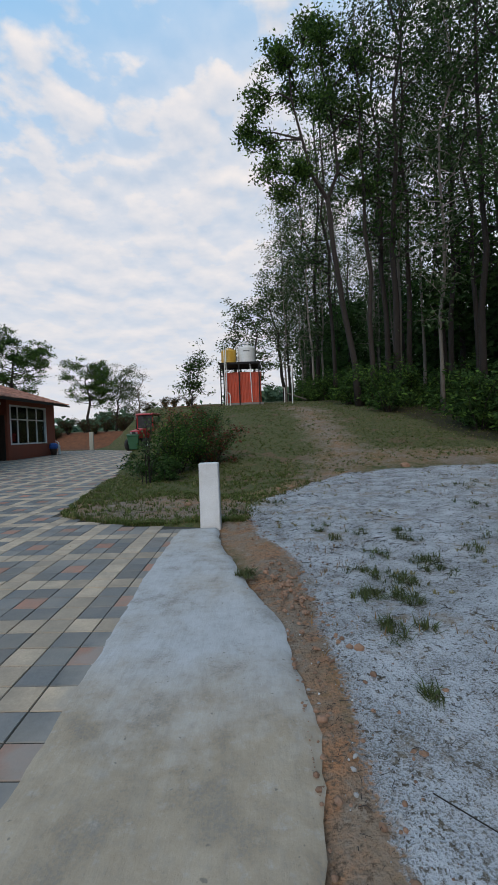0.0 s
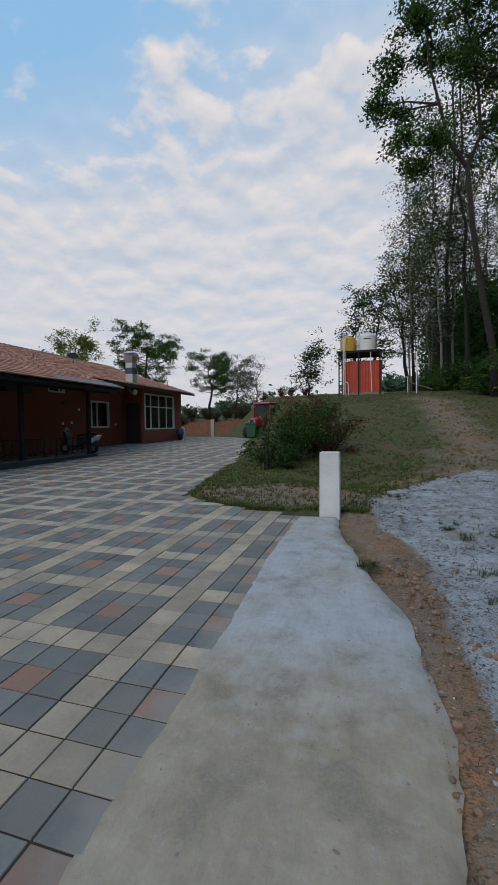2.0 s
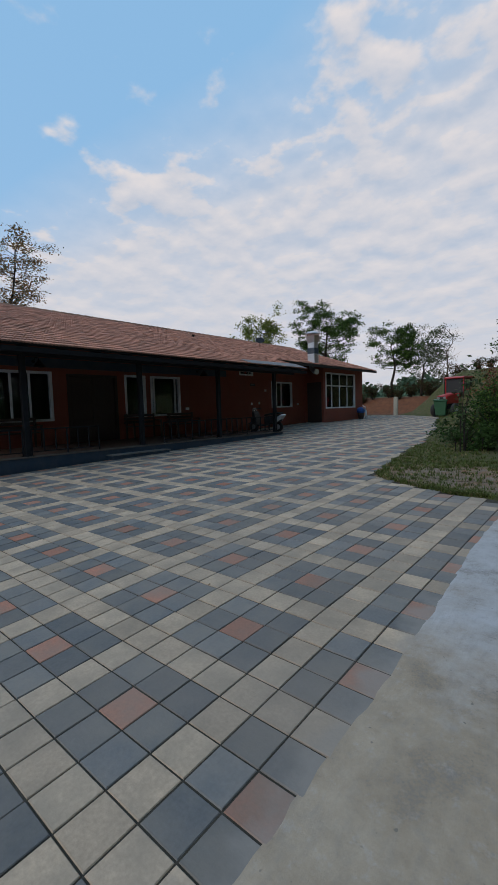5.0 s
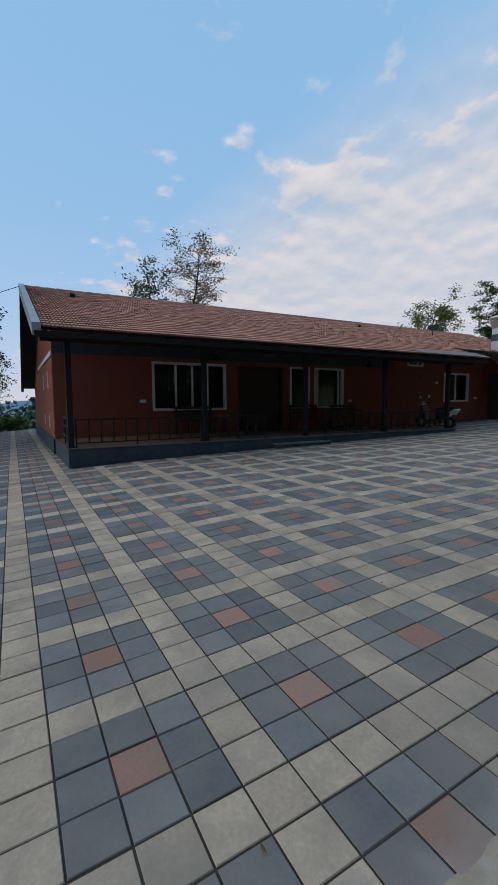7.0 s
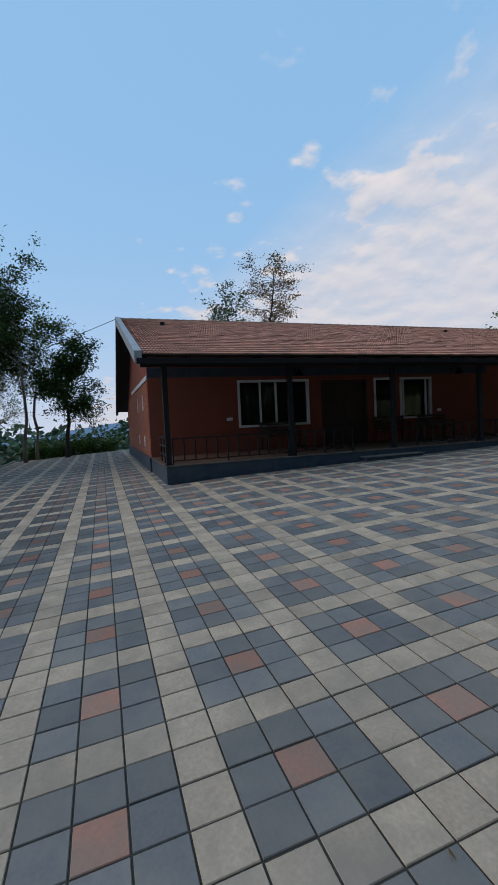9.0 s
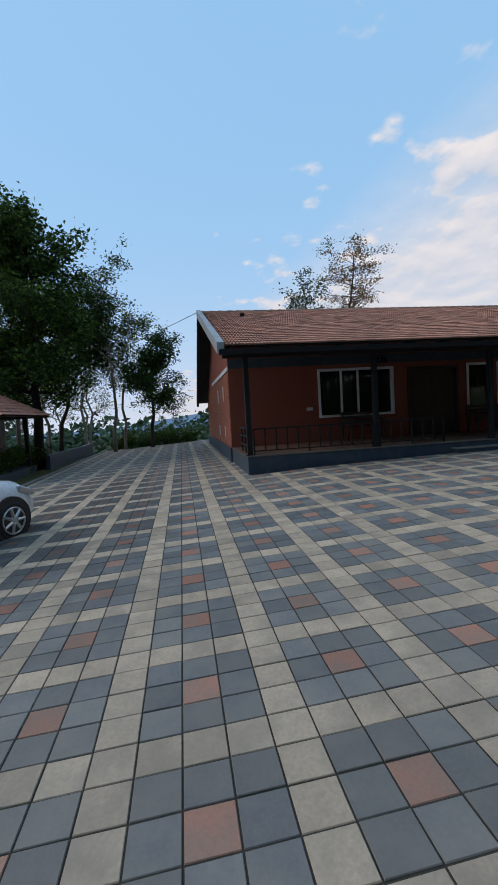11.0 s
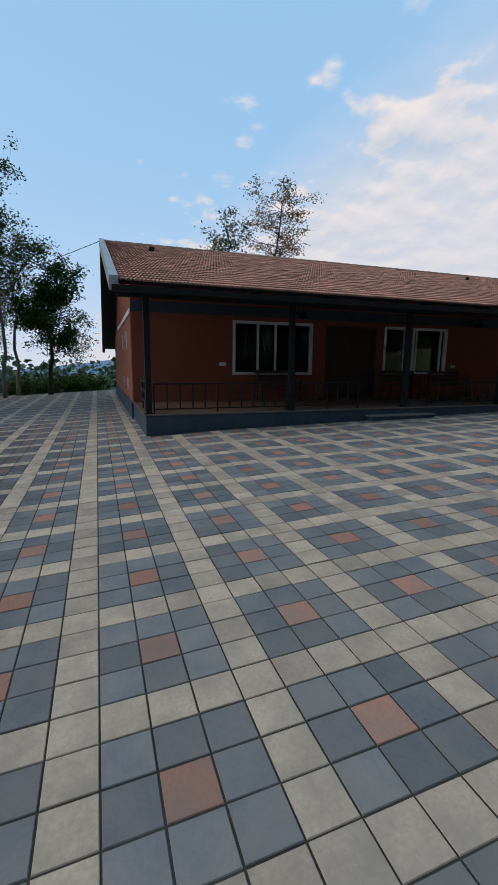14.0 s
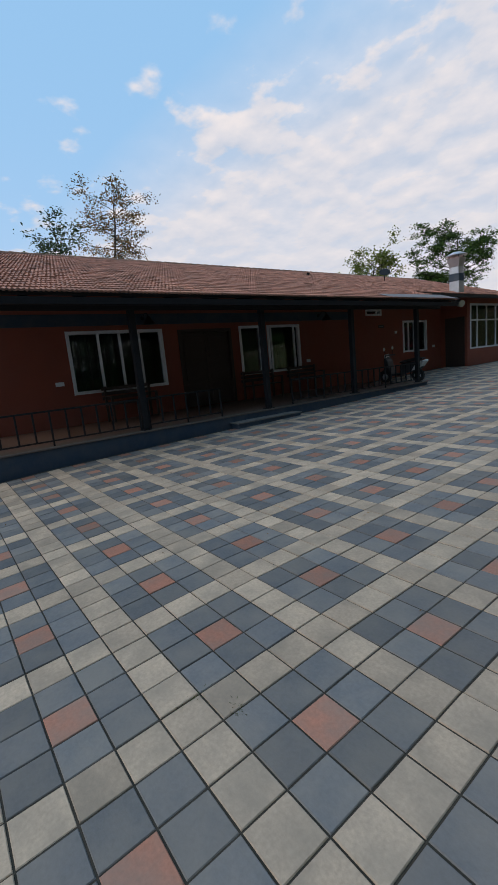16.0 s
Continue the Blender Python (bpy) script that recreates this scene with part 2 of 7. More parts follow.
def concrete_material():
    """Trowelled screed: pale bluish cement, tan earth trodden into its southern end, streaks of the trowel."""
    m = bpy.data.materials.new("concrete")
    m.use_nodes = True
    n, l = m.node_tree.nodes, m.node_tree.links
    p = n["Principled BSDF"]
    tc = n.new("ShaderNodeTexCoord")
    sx = n.new("ShaderNodeSeparateXYZ")
    l.new(tc.outputs["Object"], sx.inputs[0])

    def noi(sc, det=6.0, ro=0.6, stretch=(1, 1, 1), turn=0.0):
        mp = n.new("ShaderNodeMapping")
        mp.inputs["Scale"].default_value = stretch
        mp.inputs["Rotation"].default_value = (0, 0, turn)
        l.new(tc.outputs["Object"], mp.inputs[0])
        q = n.new("ShaderNodeTexNoise")
        q.inputs["Scale"].default_value, q.inputs["Detail"].default_value, q.inputs["Roughness"].default_value = sc, det, ro
        l.new(mp.outputs[0], q.inputs["Vector"])
        return q.outputs[0]

    def rng(v, a, b, c=0.0, d=1.0):
        q = n.new("ShaderNodeMapRange")
        q.inputs["From Min"].default_value, q.inputs["From Max"].default_value = a, b
        q.inputs["To Min"].default_value, q.inputs["To Max"].default_value = c, d
        l.new(v, q.inputs[0])
        return q.outputs[0]

    def mix(fac, a, b):
        q = n.new("ShaderNodeMix")
        q.data_type = "RGBA"
        for key, v in ((0, fac), ("A", a), ("B", b)):
            if isinstance(v, tuple):
                q.inputs[key].default_value = (*v, 1)
            else:
                l.new(v, q.inputs[key])
        return q.outputs["Result"]

    def plus(a, b, k):
        q = n.new("ShaderNodeMath")
        q.operation = "MULTIPLY_ADD"
        l.new(b, q.inputs[0])
        q.inputs[1].default_value = k
        l.new(a, q.inputs[2])
        return q.outputs[0]

    broad, mid, fine, trowel, dots = noi(1.1), noi(4.0, 8, 0.65), noi(70.0, 3), noi(26.0, 4, 0.6, (1, 0.22, 1), 0.5), noi(22.0, 2)
    col = mix(rng(mid, 0.35, 0.68), (0.455, 0.455, 0.46), (0.37, 0.37, 0.37))
    tan = mix(rng(mid, 0.36, 0.64), (0.42, 0.345, 0.26), (0.31, 0.245, 0.175))
    col = mix(rng(plus(rng(sx.outputs[1], 3.4, 1.9), plus(broad, mid, 0.6), 1.3), 0.95, 1.6), col, tan)
    patchy = noi(13.0, 8, 0.75)
    col = mix(rng(patchy, 0.52, 0.72, 0.0, 0.45), col, (0.25, 0.235, 0.21))
    col = mix(rng(patchy, 0.46, 0.30, 0.0, 0.35), col, (0.47, 0.465, 0.46))
    col = mix(rng(trowel, 0.50, 0.72, 0.0, 0.22), col, (0.22, 0.215, 0.20))
    col = mix(rng(plus(mid, fine, 0.5), 0.82, 0.98, 0.0, 0.6), col, (0.20, 0.19, 0.175))
    col = mix(rng(dots, 0.70, 0.76, 0.0, 0.7), col, (0.13, 0.12, 0.105))
    l.new(col, p.inputs["Base Color"])
    p.inputs["Roughness"].default_value, p.inputs["Specular IOR Level"].default_value = 0.88, 0.3
    bp = n.new("ShaderNodeBump")
    bp.inputs["Strength"].default_value, bp.inputs["Distance"].default_value = 0.4, 0.01
    l.new(plus(plus(plus(trowel, mid, 1.0), patchy, 1.2), fine, 0.3), bp.inputs["Height"])
    l.new(bp.outputs[0], p.inputs["Normal"])
    return m


CONCRETE = concrete_material()
PLINTH = material("slate_blue_paint", (0.020, 0.042, 0.068), (0.026, 0.05, 0.074), 2, 0.6, 0.1, 80, dirt=(0.09, 0.085, 0.08), dirt_scale=3, dirt_amount=0.35)
COPING = material("stone_coping", (0.20, 0.185, 0.165), (0.15, 0.14, 0.13), 6, 0.6, 0.15, 90)
WALLRED = material("terracotta_wall", (0.29, 0.068, 0.036), (0.235, 0.056, 0.031), 1.6, 0.8, 0.25, 90, dirt=(0.22, 0.075, 0.05), dirt_scale=0.9, dirt_amount=0.4)
BLACKSTEEL = material("black_steel", (0.012, 0.013, 0.015), (0.018, 0.018, 0.019), 9, 0.6, 0.08, 120, spec=0.2)
DARKWOOD = material("dark_wood", (0.05, 0.027, 0.018), (0.035, 0.02, 0.014), 3, 0.55, 0.2, 60, streak=(8, 8, 0.7))
SOFFIT = material("dark_soffit", (0.03, 0.026, 0.024), (0.022, 0.02, 0.02), 4, 0.7, 0.15, 60)
ROOFTILE = material("clay_roof_tile", (0.52, 0.245, 0.165), (0.40, 0.18, 0.125), 2.2, 0.85, 0.3, 90, island=0.22, dirt=(0.085, 0.058, 0.047), dirt_scale=0.42, dirt_amount=0.5)
WHITEFRAME = material("white_upvc", (0.72, 0.72, 0.71), (0.64, 0.64, 0.63), 5, 0.4, 0.05, 90)
WEATHERED = material("weathered_bargeboard", (0.36, 0.38, 0.40), (0.30, 0.32, 0.34), 3, 0.5, 0.08, 90, dirt=(0.16, 0.15, 0.14), dirt_scale=2, dirt_amount=0.4)
DULLSHEET = material("dull_flashing", (0.15, 0.15, 0.155), (0.11, 0.11, 0.115), 4, 0.6, 0.1, 60)
VERANDASTONE = material("veranda_edging", (0.15, 0.115, 0.09), (0.11, 0.085, 0.07), 6, 0.6, 0.12, 90)
FLOORTILE = material("veranda_floor_tile", (0.13, 0.075, 0.05), (0.11, 0.065, 0.045), 3, 0.5, 0.1, 80)
DARKROOM = material("interior_wall", (0.16, 0.15, 0.14), (0.13, 0.12, 0.11), 2, 0.9, 0.1, 50)
CURTAIN = material("curtain_cloth", (0.42, 0.40, 0.33), (0.32, 0.31, 0.26), 3, 0.9, 0.2, 120, streak=(1, 6, 0.3))
GREENCURTAIN = material("green_curtain_cloth", (0.07, 0.12, 0.08), (0.05, 0.09, 0.06), 3, 0.9, 0.2, 120, streak=(1, 6, 0.3))
GLASS = glass_material("window_glass")
STEEL = material("galvanised_steel", (0.62, 0.64, 0.66), (0.5, 0.52, 0.55), 5, 0.35, 0.1, 60, metal=0.9)
REDSHEET = material("red_sheet_metal", (0.52, 0.065, 0.025), (0.44, 0.055, 0.025), 2, 0.5, 0.1, 60, dirt=(0.26, 0.06, 0.035), dirt_scale=2, dirt_amount=0.4)
WHITEPLASTIC = material("white_plastic", (0.72, 0.73, 0.72), (0.64, 0.65, 0.64), 3, 0.45, 0.05, 60)
YELLOWPLASTIC = material("yellow_plastic", (0.62, 0.36, 0.045), (0.52, 0.29, 0.04), 3, 0.45, 0.05, 60)
WHITEWASH = material("whitewashed_concrete", (0.66, 0.67, 0.68), (0.58, 0.59, 0.6), 3, 0.85, 0.2, 80, dirt=(0.38, 0.35, 0.31), dirt_scale=2.5, dirt_amount=0.35)
BARK = material("dark_bark", (0.034, 0.025, 0.020), (0.020, 0.016, 0.014), 2.5, 0.95, 0.7, 30, streak=(4, 4, 0.8), vary=0.25)
PALEBARK = material("pale_bark", (0.20, 0.175, 0.15), (0.10, 0.085, 0.07), 1.8, 0.95, 0.6, 30, streak=(3, 3, 0.8), vary=0.25)
LEAF = material("dark_leaves", (0.042, 0.086, 0.023), (0.026, 0.056, 0.018), 0.9, 0.7, 0, 12, island=0.5, translucent=0.3, spec=0.1)
LEAFBRIGHT = material("fresh_leaves", (0.095, 0.175, 0.032), (0.062, 0.125, 0.028), 0.9, 0.7, 0, 12, island=0.5, translucent=0.25, spec=0.1)
LEAFDULL = material("grey_green_leaves", (0.08, 0.115, 0.055), (0.055, 0.085, 0.042), 0.9, 0.7, 0, 12, island=0.5, translucent=0.22, spec=0.1)
LEAFBROWN = material("dry_leaves", (0.26, 0.145, 0.055), (0.17, 0.105, 0.045), 0.9, 0.8, 0, 12, island=0.45, translucent=0.25, spec=0.2)
HEDGEBROWN = material("brown_hedge_leaves", (0.085, 0.055, 0.03), (0.055, 0.04, 0.024), 0.9, 0.8, 0, 12, island=0.45, translucent=0.2, spec=0.1)
LEAFRED = material("red_leaves", (0.15, 0.032, 0.02), (0.10, 0.035, 0.018), 0.9, 0.6, 0, 12, island=0.45, translucent=0.25, spec=0.25)
YELLOWLEAF = material("yellow_green_leaves", (0.20, 0.235, 0.05), (0.15, 0.19, 0.045), 0.9, 0.6, 0, 12, island=0.4, translucent=0.35, spec=0.2)
GRASS = material("grass_blades", (0.085, 0.125, 0.028), (0.11, 0.12, 0.040), 1.2, 0.8, 0, 12, island=0.45, translucent=0.25, spec=0.2)
WEED = material("weed_blades", (0.062, 0.088, 0.030), (0.10, 0.10, 0.045), 1.2, 0.8, 0, 12, island=0.45, translucent=0.2, spec=0.15)
DRYGRASS = material("dry_grass", (0.25, 0.21, 0.10), (0.18, 0.16, 0.075), 1.2, 0.85, 0, 12, island=0.4, translucent=0.2, spec=0.2)
STONE = material("grey_stones", (0.40, 0.40, 0.40), (0.27, 0.26, 0.25), 9, 0.9, 0.4, 60, island=0.4)
REDSTONE = material("red_stones", (0.27, 0.15, 0.095), (0.20, 0.125, 0.085), 9, 0.9, 0.4, 60, island=0.3)
# distance haze is painted into this pale blue
HILL = material("haze_tinted_hill", (0.17, 0.26, 0.36), (0.15, 0.235, 0.33), 0.004, 1.0, 0, 0.05, spec=0.0)
# mist of the distance is put into this greyed green
FARWOOD = material("haze_tinted_wood", (0.10, 0.16, 0.10), (0.075, 0.125, 0.085), 0.05, 1.0, 0, 0.5, spec=0.0)
TYRE = material("black_rubber", (0.02, 0.02, 0.021), (0.028, 0.027, 0.026), 8, 0.8, 0.2, 90)
CARWHITE = material("white_car_paint", (0.74, 0.75, 0.76), (0.70, 0.71, 0.72), 1, 0.25, 0, 20)
TRACTORRED = material("red_paint", (0.42, 0.022, 0.025), (0.35, 0.02, 0.022), 3, 0.35, 0.05, 60)
BINGREEN = material("green_plastic", (0.022, 0.10, 0.045), (0.02, 0.08, 0.038), 3, 0.5, 0.05, 60)
BLUEPLASTIC = material("blue_plastic", (0.02, 0.09, 0.30), (0.018, 0.07, 0.24), 3, 0.45, 0.05, 60)
BLACKPLASTIC = material("black_plastic", (0.022, 0.022, 0.023), (0.03, 0.03, 0.03), 6, 0.5, 0.05, 90)


# ---------------------------------------------------------------- building blocks
ORIGIN = {}


class Geo:
    """Collects vertices and faces of one part in world coordinates."""

    def __init__(self):
        self.v, self.f, self.m = [], [], []

    def add(self, verts, faces, mat=0):
        k = len(self.v)
        self.v.extend(verts)
        self.f.extend([tuple(i + k for i in f) for f in faces])
        self.m.extend([mat] * len(faces))
        return self

    def box(self, x0, x1, y0, y1, z0, z1, mat=0):
        v = [(x, y, z) for z in (z0, z1) for y in (y0, y1) for x in (x0, x1)]
        return self.add(v, [(0, 2, 3, 1), (4, 5, 7, 6), (0, 1, 5, 4), (2, 6, 7, 3), (0, 4, 6, 2), (1, 3, 7, 5)], mat)

    def prism(self, outline, axis, a, b, mat=0):
        """An outline of (u, v) swept along an axis from a to b; u, v are the other two axes in order."""
        def put(u, w, t):
            return {"x": (t, u, w), "y": (u, t, w), "z": (u, w, t)}[axis]
        n = len(outline)
        v = [put(u, w, a) for u, w in outline] + [put(u, w, b) for u, w in outline]
        f = [tuple(range(n))[::-1], tuple(range(n, 2 * n))] + [(i, (i + 1) % n, n + (i + 1) % n, n + i) for i in range(n)]
        return self.add(v, f, mat)

    def tube(self, pts, radii, n=8, mat=0, cap=True):
        pts = [Vector(p) for p in pts]
        if isinstance(radii, (int, float)):
            radii = [radii] * len(pts)
        v, f = [], []
        whole = (pts[-1] - pts[0]).normalized()
        ref = Vector((0.31, 0.95, 0.12)) if abs(whole.z) > 0.7 else Vector((0, 0, 1))
        for i, p in enumerate(pts):
            d = (pts[min(i + 1, len(pts) - 1)] - pts[max(i - 1, 0)]).normalized()
            a = d.cross(ref if d.cross(ref).length > 0.05 else Vector((1, 0, 0))).normalized()
            b = d.cross(a)
            for j in range(n):
                t = 2 * math.pi * j / n
                v.append(tuple(p + radii[i] * (math.cos(t) * a + math.sin(t) * b)))
        for i in range(len(pts) - 1):
            for j in range(n):
                f.append((i * n + j, i * n + (j + 1) % n, (i + 1) * n + (j + 1) % n, (i + 1) * n + j))
        if cap:
            f += [tuple(range(n))[::-1], tuple(range((len(pts) - 1) * n, len(pts) * n))]
        return self.add(v, f, mat)

    def lathe(self, cx, cy, profile, n=20, mat=0):
        """A turned form round the vertical through (cx, cy); profile of (radius, z) from bottom to top."""
        v = [(cx + r * math.cos(2 * math.pi * j / n), cy + r * math.sin(2 * math.pi * j / n), z) for r, z in profile for j in range(n)]
        f = [(i * n + j, i * n + (j + 1) % n, (i + 1) * n + (j + 1) % n, (i + 1) * n + j) for i in range(len(profile) - 1) for j in range(n)]
        f += [tuple(range(n))[::-1], tuple(range((len(profile) - 1) * n, len(profile) * n))]
        return self.add(v, f, mat)


def thing(name, at, label, category, group="", kind=""):
    ob = new(name)
    ob.location = at
    ob.empty_display_size = 0.2
    ORIGIN[ob] = Vector(at)
    return tagged(ob, label, category, group, kind)


def part(name, geo, mats, parent=None, label="", smooth=False, bevel=0.0):
    """Links a Geo as one mesh object under a thing or part (or on its own)."""
    mats = mats if isinstance(mats, (list, tuple)) else [mats]
    xyz = np.array(geo.v, float).reshape(-1, 3)
    lo, hi = xyz.min(0), xyz.max(0)
    o = Vector(((lo[0] + hi[0]) / 2, (lo[1] + hi[1]) / 2, lo[2]))
    me = bpy.data.meshes.new(name)
    me.from_pydata((xyz - np.array(o)).tolist(), [], geo.f)
    for m in mats:
        me.materials.append(m)
    if len(mats) > 1:
        me.polygons.foreach_set("material_index", geo.m)
    if bevel:
        bm = bmesh.new()
        bm.from_mesh(me)
        bmesh.ops.remove_doubles(bm, verts=bm.verts, dist=0.0001)
        sharp = [e for e in bm.edges if len(e.link_faces) == 2 and e.calc_face_angle(0) > 0.5]
        bmesh.ops.bevel(bm, geom=sharp, offset=bevel, segments=1, affect="EDGES", profile=0.5)
        bm.to_mesh(me)
        bm.free()
    if smooth:
        me.polygons.foreach_set("use_smooth", [True] * len(me.polygons))
    me.update()
    ob = new(name, me)
    ORIGIN[ob] = o
    if parent:
        ob.parent = parent
        ob.location = o - ORIGIN[parent]
    else:
        ob.location = o
    if label:
        tagged(ob, label)
    return ob


def smooth01(a, b, v):
    t = min(1.0, max(0.0, (v - a) / (b - a)))
    return t * t * (3 - 2 * t)


def along(v, table):
    for (a, fa), (b, fb) in zip(table, table[1:]):
        if v <= b:
            return fa + (fb - fa) * max(0.0, (v - a) / (b - a))
    return table[-1][1]


def yard_z(y):
    """The yard climbs gently northwards and levels off beside the house's end."""
    return along(y, [(-60, -0.9), (-5, -0.26), (0.2, 0.0), (2.4, 0.115), (6, 0.205), (14, 0.385), (20, 0.56), (26, 0.64), (60, 0.7)])


KERB = [(5.9, -2.0), (6.3, -3.0), (6.7, -3.85), (7.1, -4.27), (8.2, -4.5), (10.5, -4.95), (11.9, -5.1), (16.6, -6.14), (21.5, -7.6), (26.2, -8.9), (29, -11.2), (31, -13.0)]


def hill_z(x, y):
    """The grassy hill with the wood on it, the earth bank north of the yard and the falling land to the west."""
    base = yard_z(y)
    east = smooth01(0.1, 4.4, x - along(y, KERB)) if y > 5.9 else 0.0
    climb = along(y, [(8.5, 0.0), (11.5, 0.06), (16, 0.72), (22, 1.85), (31, 2.85), (60, 5.0), (140, 9.0)])
    if y <= 7.5:
        east = smooth01(-0.5, 4.0, x)
    z = base + climb * east
    z += 0.06 * smooth01(0.3, 2.0, x) * smooth01(0.5, 4, y)
    bank = smooth01(33.5, 36.0, y + 0.1 * x) * (1 - east)
    z += 1.35 * bank + 0.02 * max(0.0, y - 36) * (1 - east)
    if x < -27:
        z -= 0.10 * (-27 - x) if x > -90 else 6.3 + 0.02 * (-90 - x)
    if y < -30:
        z += 0.02 * (y + 30)
    return max(z, -70.0)


# ---------------------------------------------------------------- ground
def ground_material():
    m = bpy.data.materials.new("ground")
    m.use_nodes = True
    n, l = m.node_tree.nodes, m.node_tree.links
    p = n["Principled BSDF"]
    tc = n.new("ShaderNodeTexCoord")
    at = n.new("ShaderNodeVertexColor")
    at.layer_name = "cover"
    sp = n.new("ShaderNodeSeparateColor")
    l.new(at.outputs[0], sp.inputs[0])

    def noi(sc, det=8.0, ro=0.62):
        q = n.new("ShaderNodeTexNoise")
        q.inputs["Scale"].default_value, q.inputs["Detail"].default_value, q.inputs["Roughness"].default_value = sc, det, ro
        l.new(tc.outputs["Object"], q.inputs["Vector"])
        return q.outputs[0]

    def rng(v, a, b):
        q = n.new("ShaderNodeMapRange")
        q.inputs["From Min"].default_value, q.inputs["From Max"].default_value = a, b
        l.new(v, q.inputs[0])
        return q.outputs[0]

    def mix(fac, a, b):
        q = n.new("ShaderNodeMix")
        q.data_type = "RGBA"
        for key, v in ((0, fac), ("A", a), ("B", b)):
            if isinstance(v, tuple):
                q.inputs[key].default_value = (*v, 1)
            elif isinstance(v, float):
                q.inputs[key].default_value = v
            else:
                l.new(v, q.inputs[key])
        return q.outputs["Result"]

    def plus(a, b, k):
        q = n.new("ShaderNodeMath")
        q.operation = "MULTIPLY_ADD"
        l.new(b, q.inputs[0])
        q.inputs[1].default_value = k
        l.new(a, q.inputs[2])
        return q.outputs[0]

    rough_n, mid, grit, tuft = noi(0.9), noi(3.2), noi(55.0, 4), noi(9.0)
    soil = mix(rng(mid, 0.40, 0.58), (0.27, 0.19, 0.13), (0.40, 0.195, 0.10))
    soil = mix(rng(plus(rough_n, tuft, 0.6), 0.72, 0.86), soil, (0.25, 0.20, 0.155))
    soil = mix(rng(plus(grit, mid, 0.6), 0.80, 0.98), soil, (0.14, 0.10, 0.07))
    soil = mix(rng(plus(tuft, grit, 0.5), 0.84, 0.95), soil, (0.32, 0.25, 0.19))
    soil = mix(rng(noi(24.0, 5, 0.7), 0.56, 0.64), soil, (0.13, 0.088, 0.06))
    turf = mix(rng(tuft, 0.40, 0.60), (0.058, 0.080, 0.026), (0.115, 0.105, 0.046))
    turf = mix(rng(grit, 0.52, 0.70), turf, (0.15, 0.12, 0.065))
    turf = mix(rng(plus(rough_n, mid, 0.6), 0.84, 0.96), turf, (0.15, 0.10, 0.06))
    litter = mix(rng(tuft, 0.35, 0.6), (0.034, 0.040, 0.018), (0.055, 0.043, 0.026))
    chip = noi(110.0, 6)
    gravel = mix(rng(mid, 0.36, 0.64), (0.50, 0.515, 0.54), (0.37, 0.385, 0.41))
    speck = noi(34.0, 5, 0.7)
    gravel = mix(rng(plus(plus(chip, grit, 0.5), mid, 0.5), 1.0, 1.14), gravel, (0.20, 0.19, 0.175))
    gravel = mix(rng(plus(speck, tuft, 0.45), 0.79, 0.85), gravel, (0.10, 0.085, 0.065))
    gravel = mix(rng(plus(rough_n, tuft, 0.5), 0.80, 0.96), gravel, (0.29, 0.235, 0.18))
    red = mix(rng(mid, 0.35, 0.65), (0.20, 0.085, 0.045), (0.13, 0.06, 0.036))
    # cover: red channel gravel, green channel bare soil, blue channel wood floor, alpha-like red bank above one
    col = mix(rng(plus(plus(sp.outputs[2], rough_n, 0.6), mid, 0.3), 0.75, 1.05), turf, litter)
    col = mix(rng(plus(plus(sp.outputs[1], rough_n, 0.7), tuft, 0.5), 0.93, 1.2), col, soil)
    gm = rng(plus(plus(plus(sp.outputs[0], rough_n, 0.7), mid, 0.75), grit, 0.7), 1.48, 1.62)
    col = mix(gm, col, gravel)
    rd = n.new("ShaderNodeAttribute")
    rd.attribute_name = "red_earth"
    col = mix(rng(plus(rd.outputs["Fac"], mid, 0.6), 0.7, 1.0), col, red)
    l.new(col, p.inputs["Base Color"])
    p.inputs["Roughness"].default_value = 0.95
    p.inputs["Specular IOR Level"].default_value = 0.2
    bp = n.new("ShaderNodeBump")
    bp.inputs["Strength"].default_value, bp.inputs["Distance"].default_value = 0.8, 0.03
    l.new(plus(plus(grit, tuft, 1.0), mid, 1.0), bp.inputs["Height"])
    l.new(bp.outputs[0], p.inputs["Normal"])
    return m


def spaced(near_lo, near_hi, step, reach):
    inner = list(np.arange(near_lo, near_hi + 1e-6, step))
    out, d = [], step
    x = near_hi
    while x < reach:
        d *= 1.35
        x += d
        out.append(x)
    back, d, x = [], step, near_lo
    while x > -reach:
        d *= 1.35
        x -= d
        back.append(x)
    return back[::-1] + inner + out


GX, GY = spaced(-9.0, 9.0, 0.16, 2600), spaced(-1.0, 36.0, 0.2, 2600)
# gravel patch edge: the nearest and farthest x along y
GRAVEL_WEST = [(-2, -0.3), (1.5, -0.42), (2.9, -0.48), (4.4, -0.5), (5.6, -0.95), (7.3, -1.15), (8.6, -0.6), (10.0, 0.4), (11.0, 1.3), (11.9, 3.0)]


def in_yard(x, y):
    if x < -28.5 or y < -5.1 or y > 30.5:
        return False
    if y > 5.95:
        return x < along(y, KERB)
    return x < -1.9


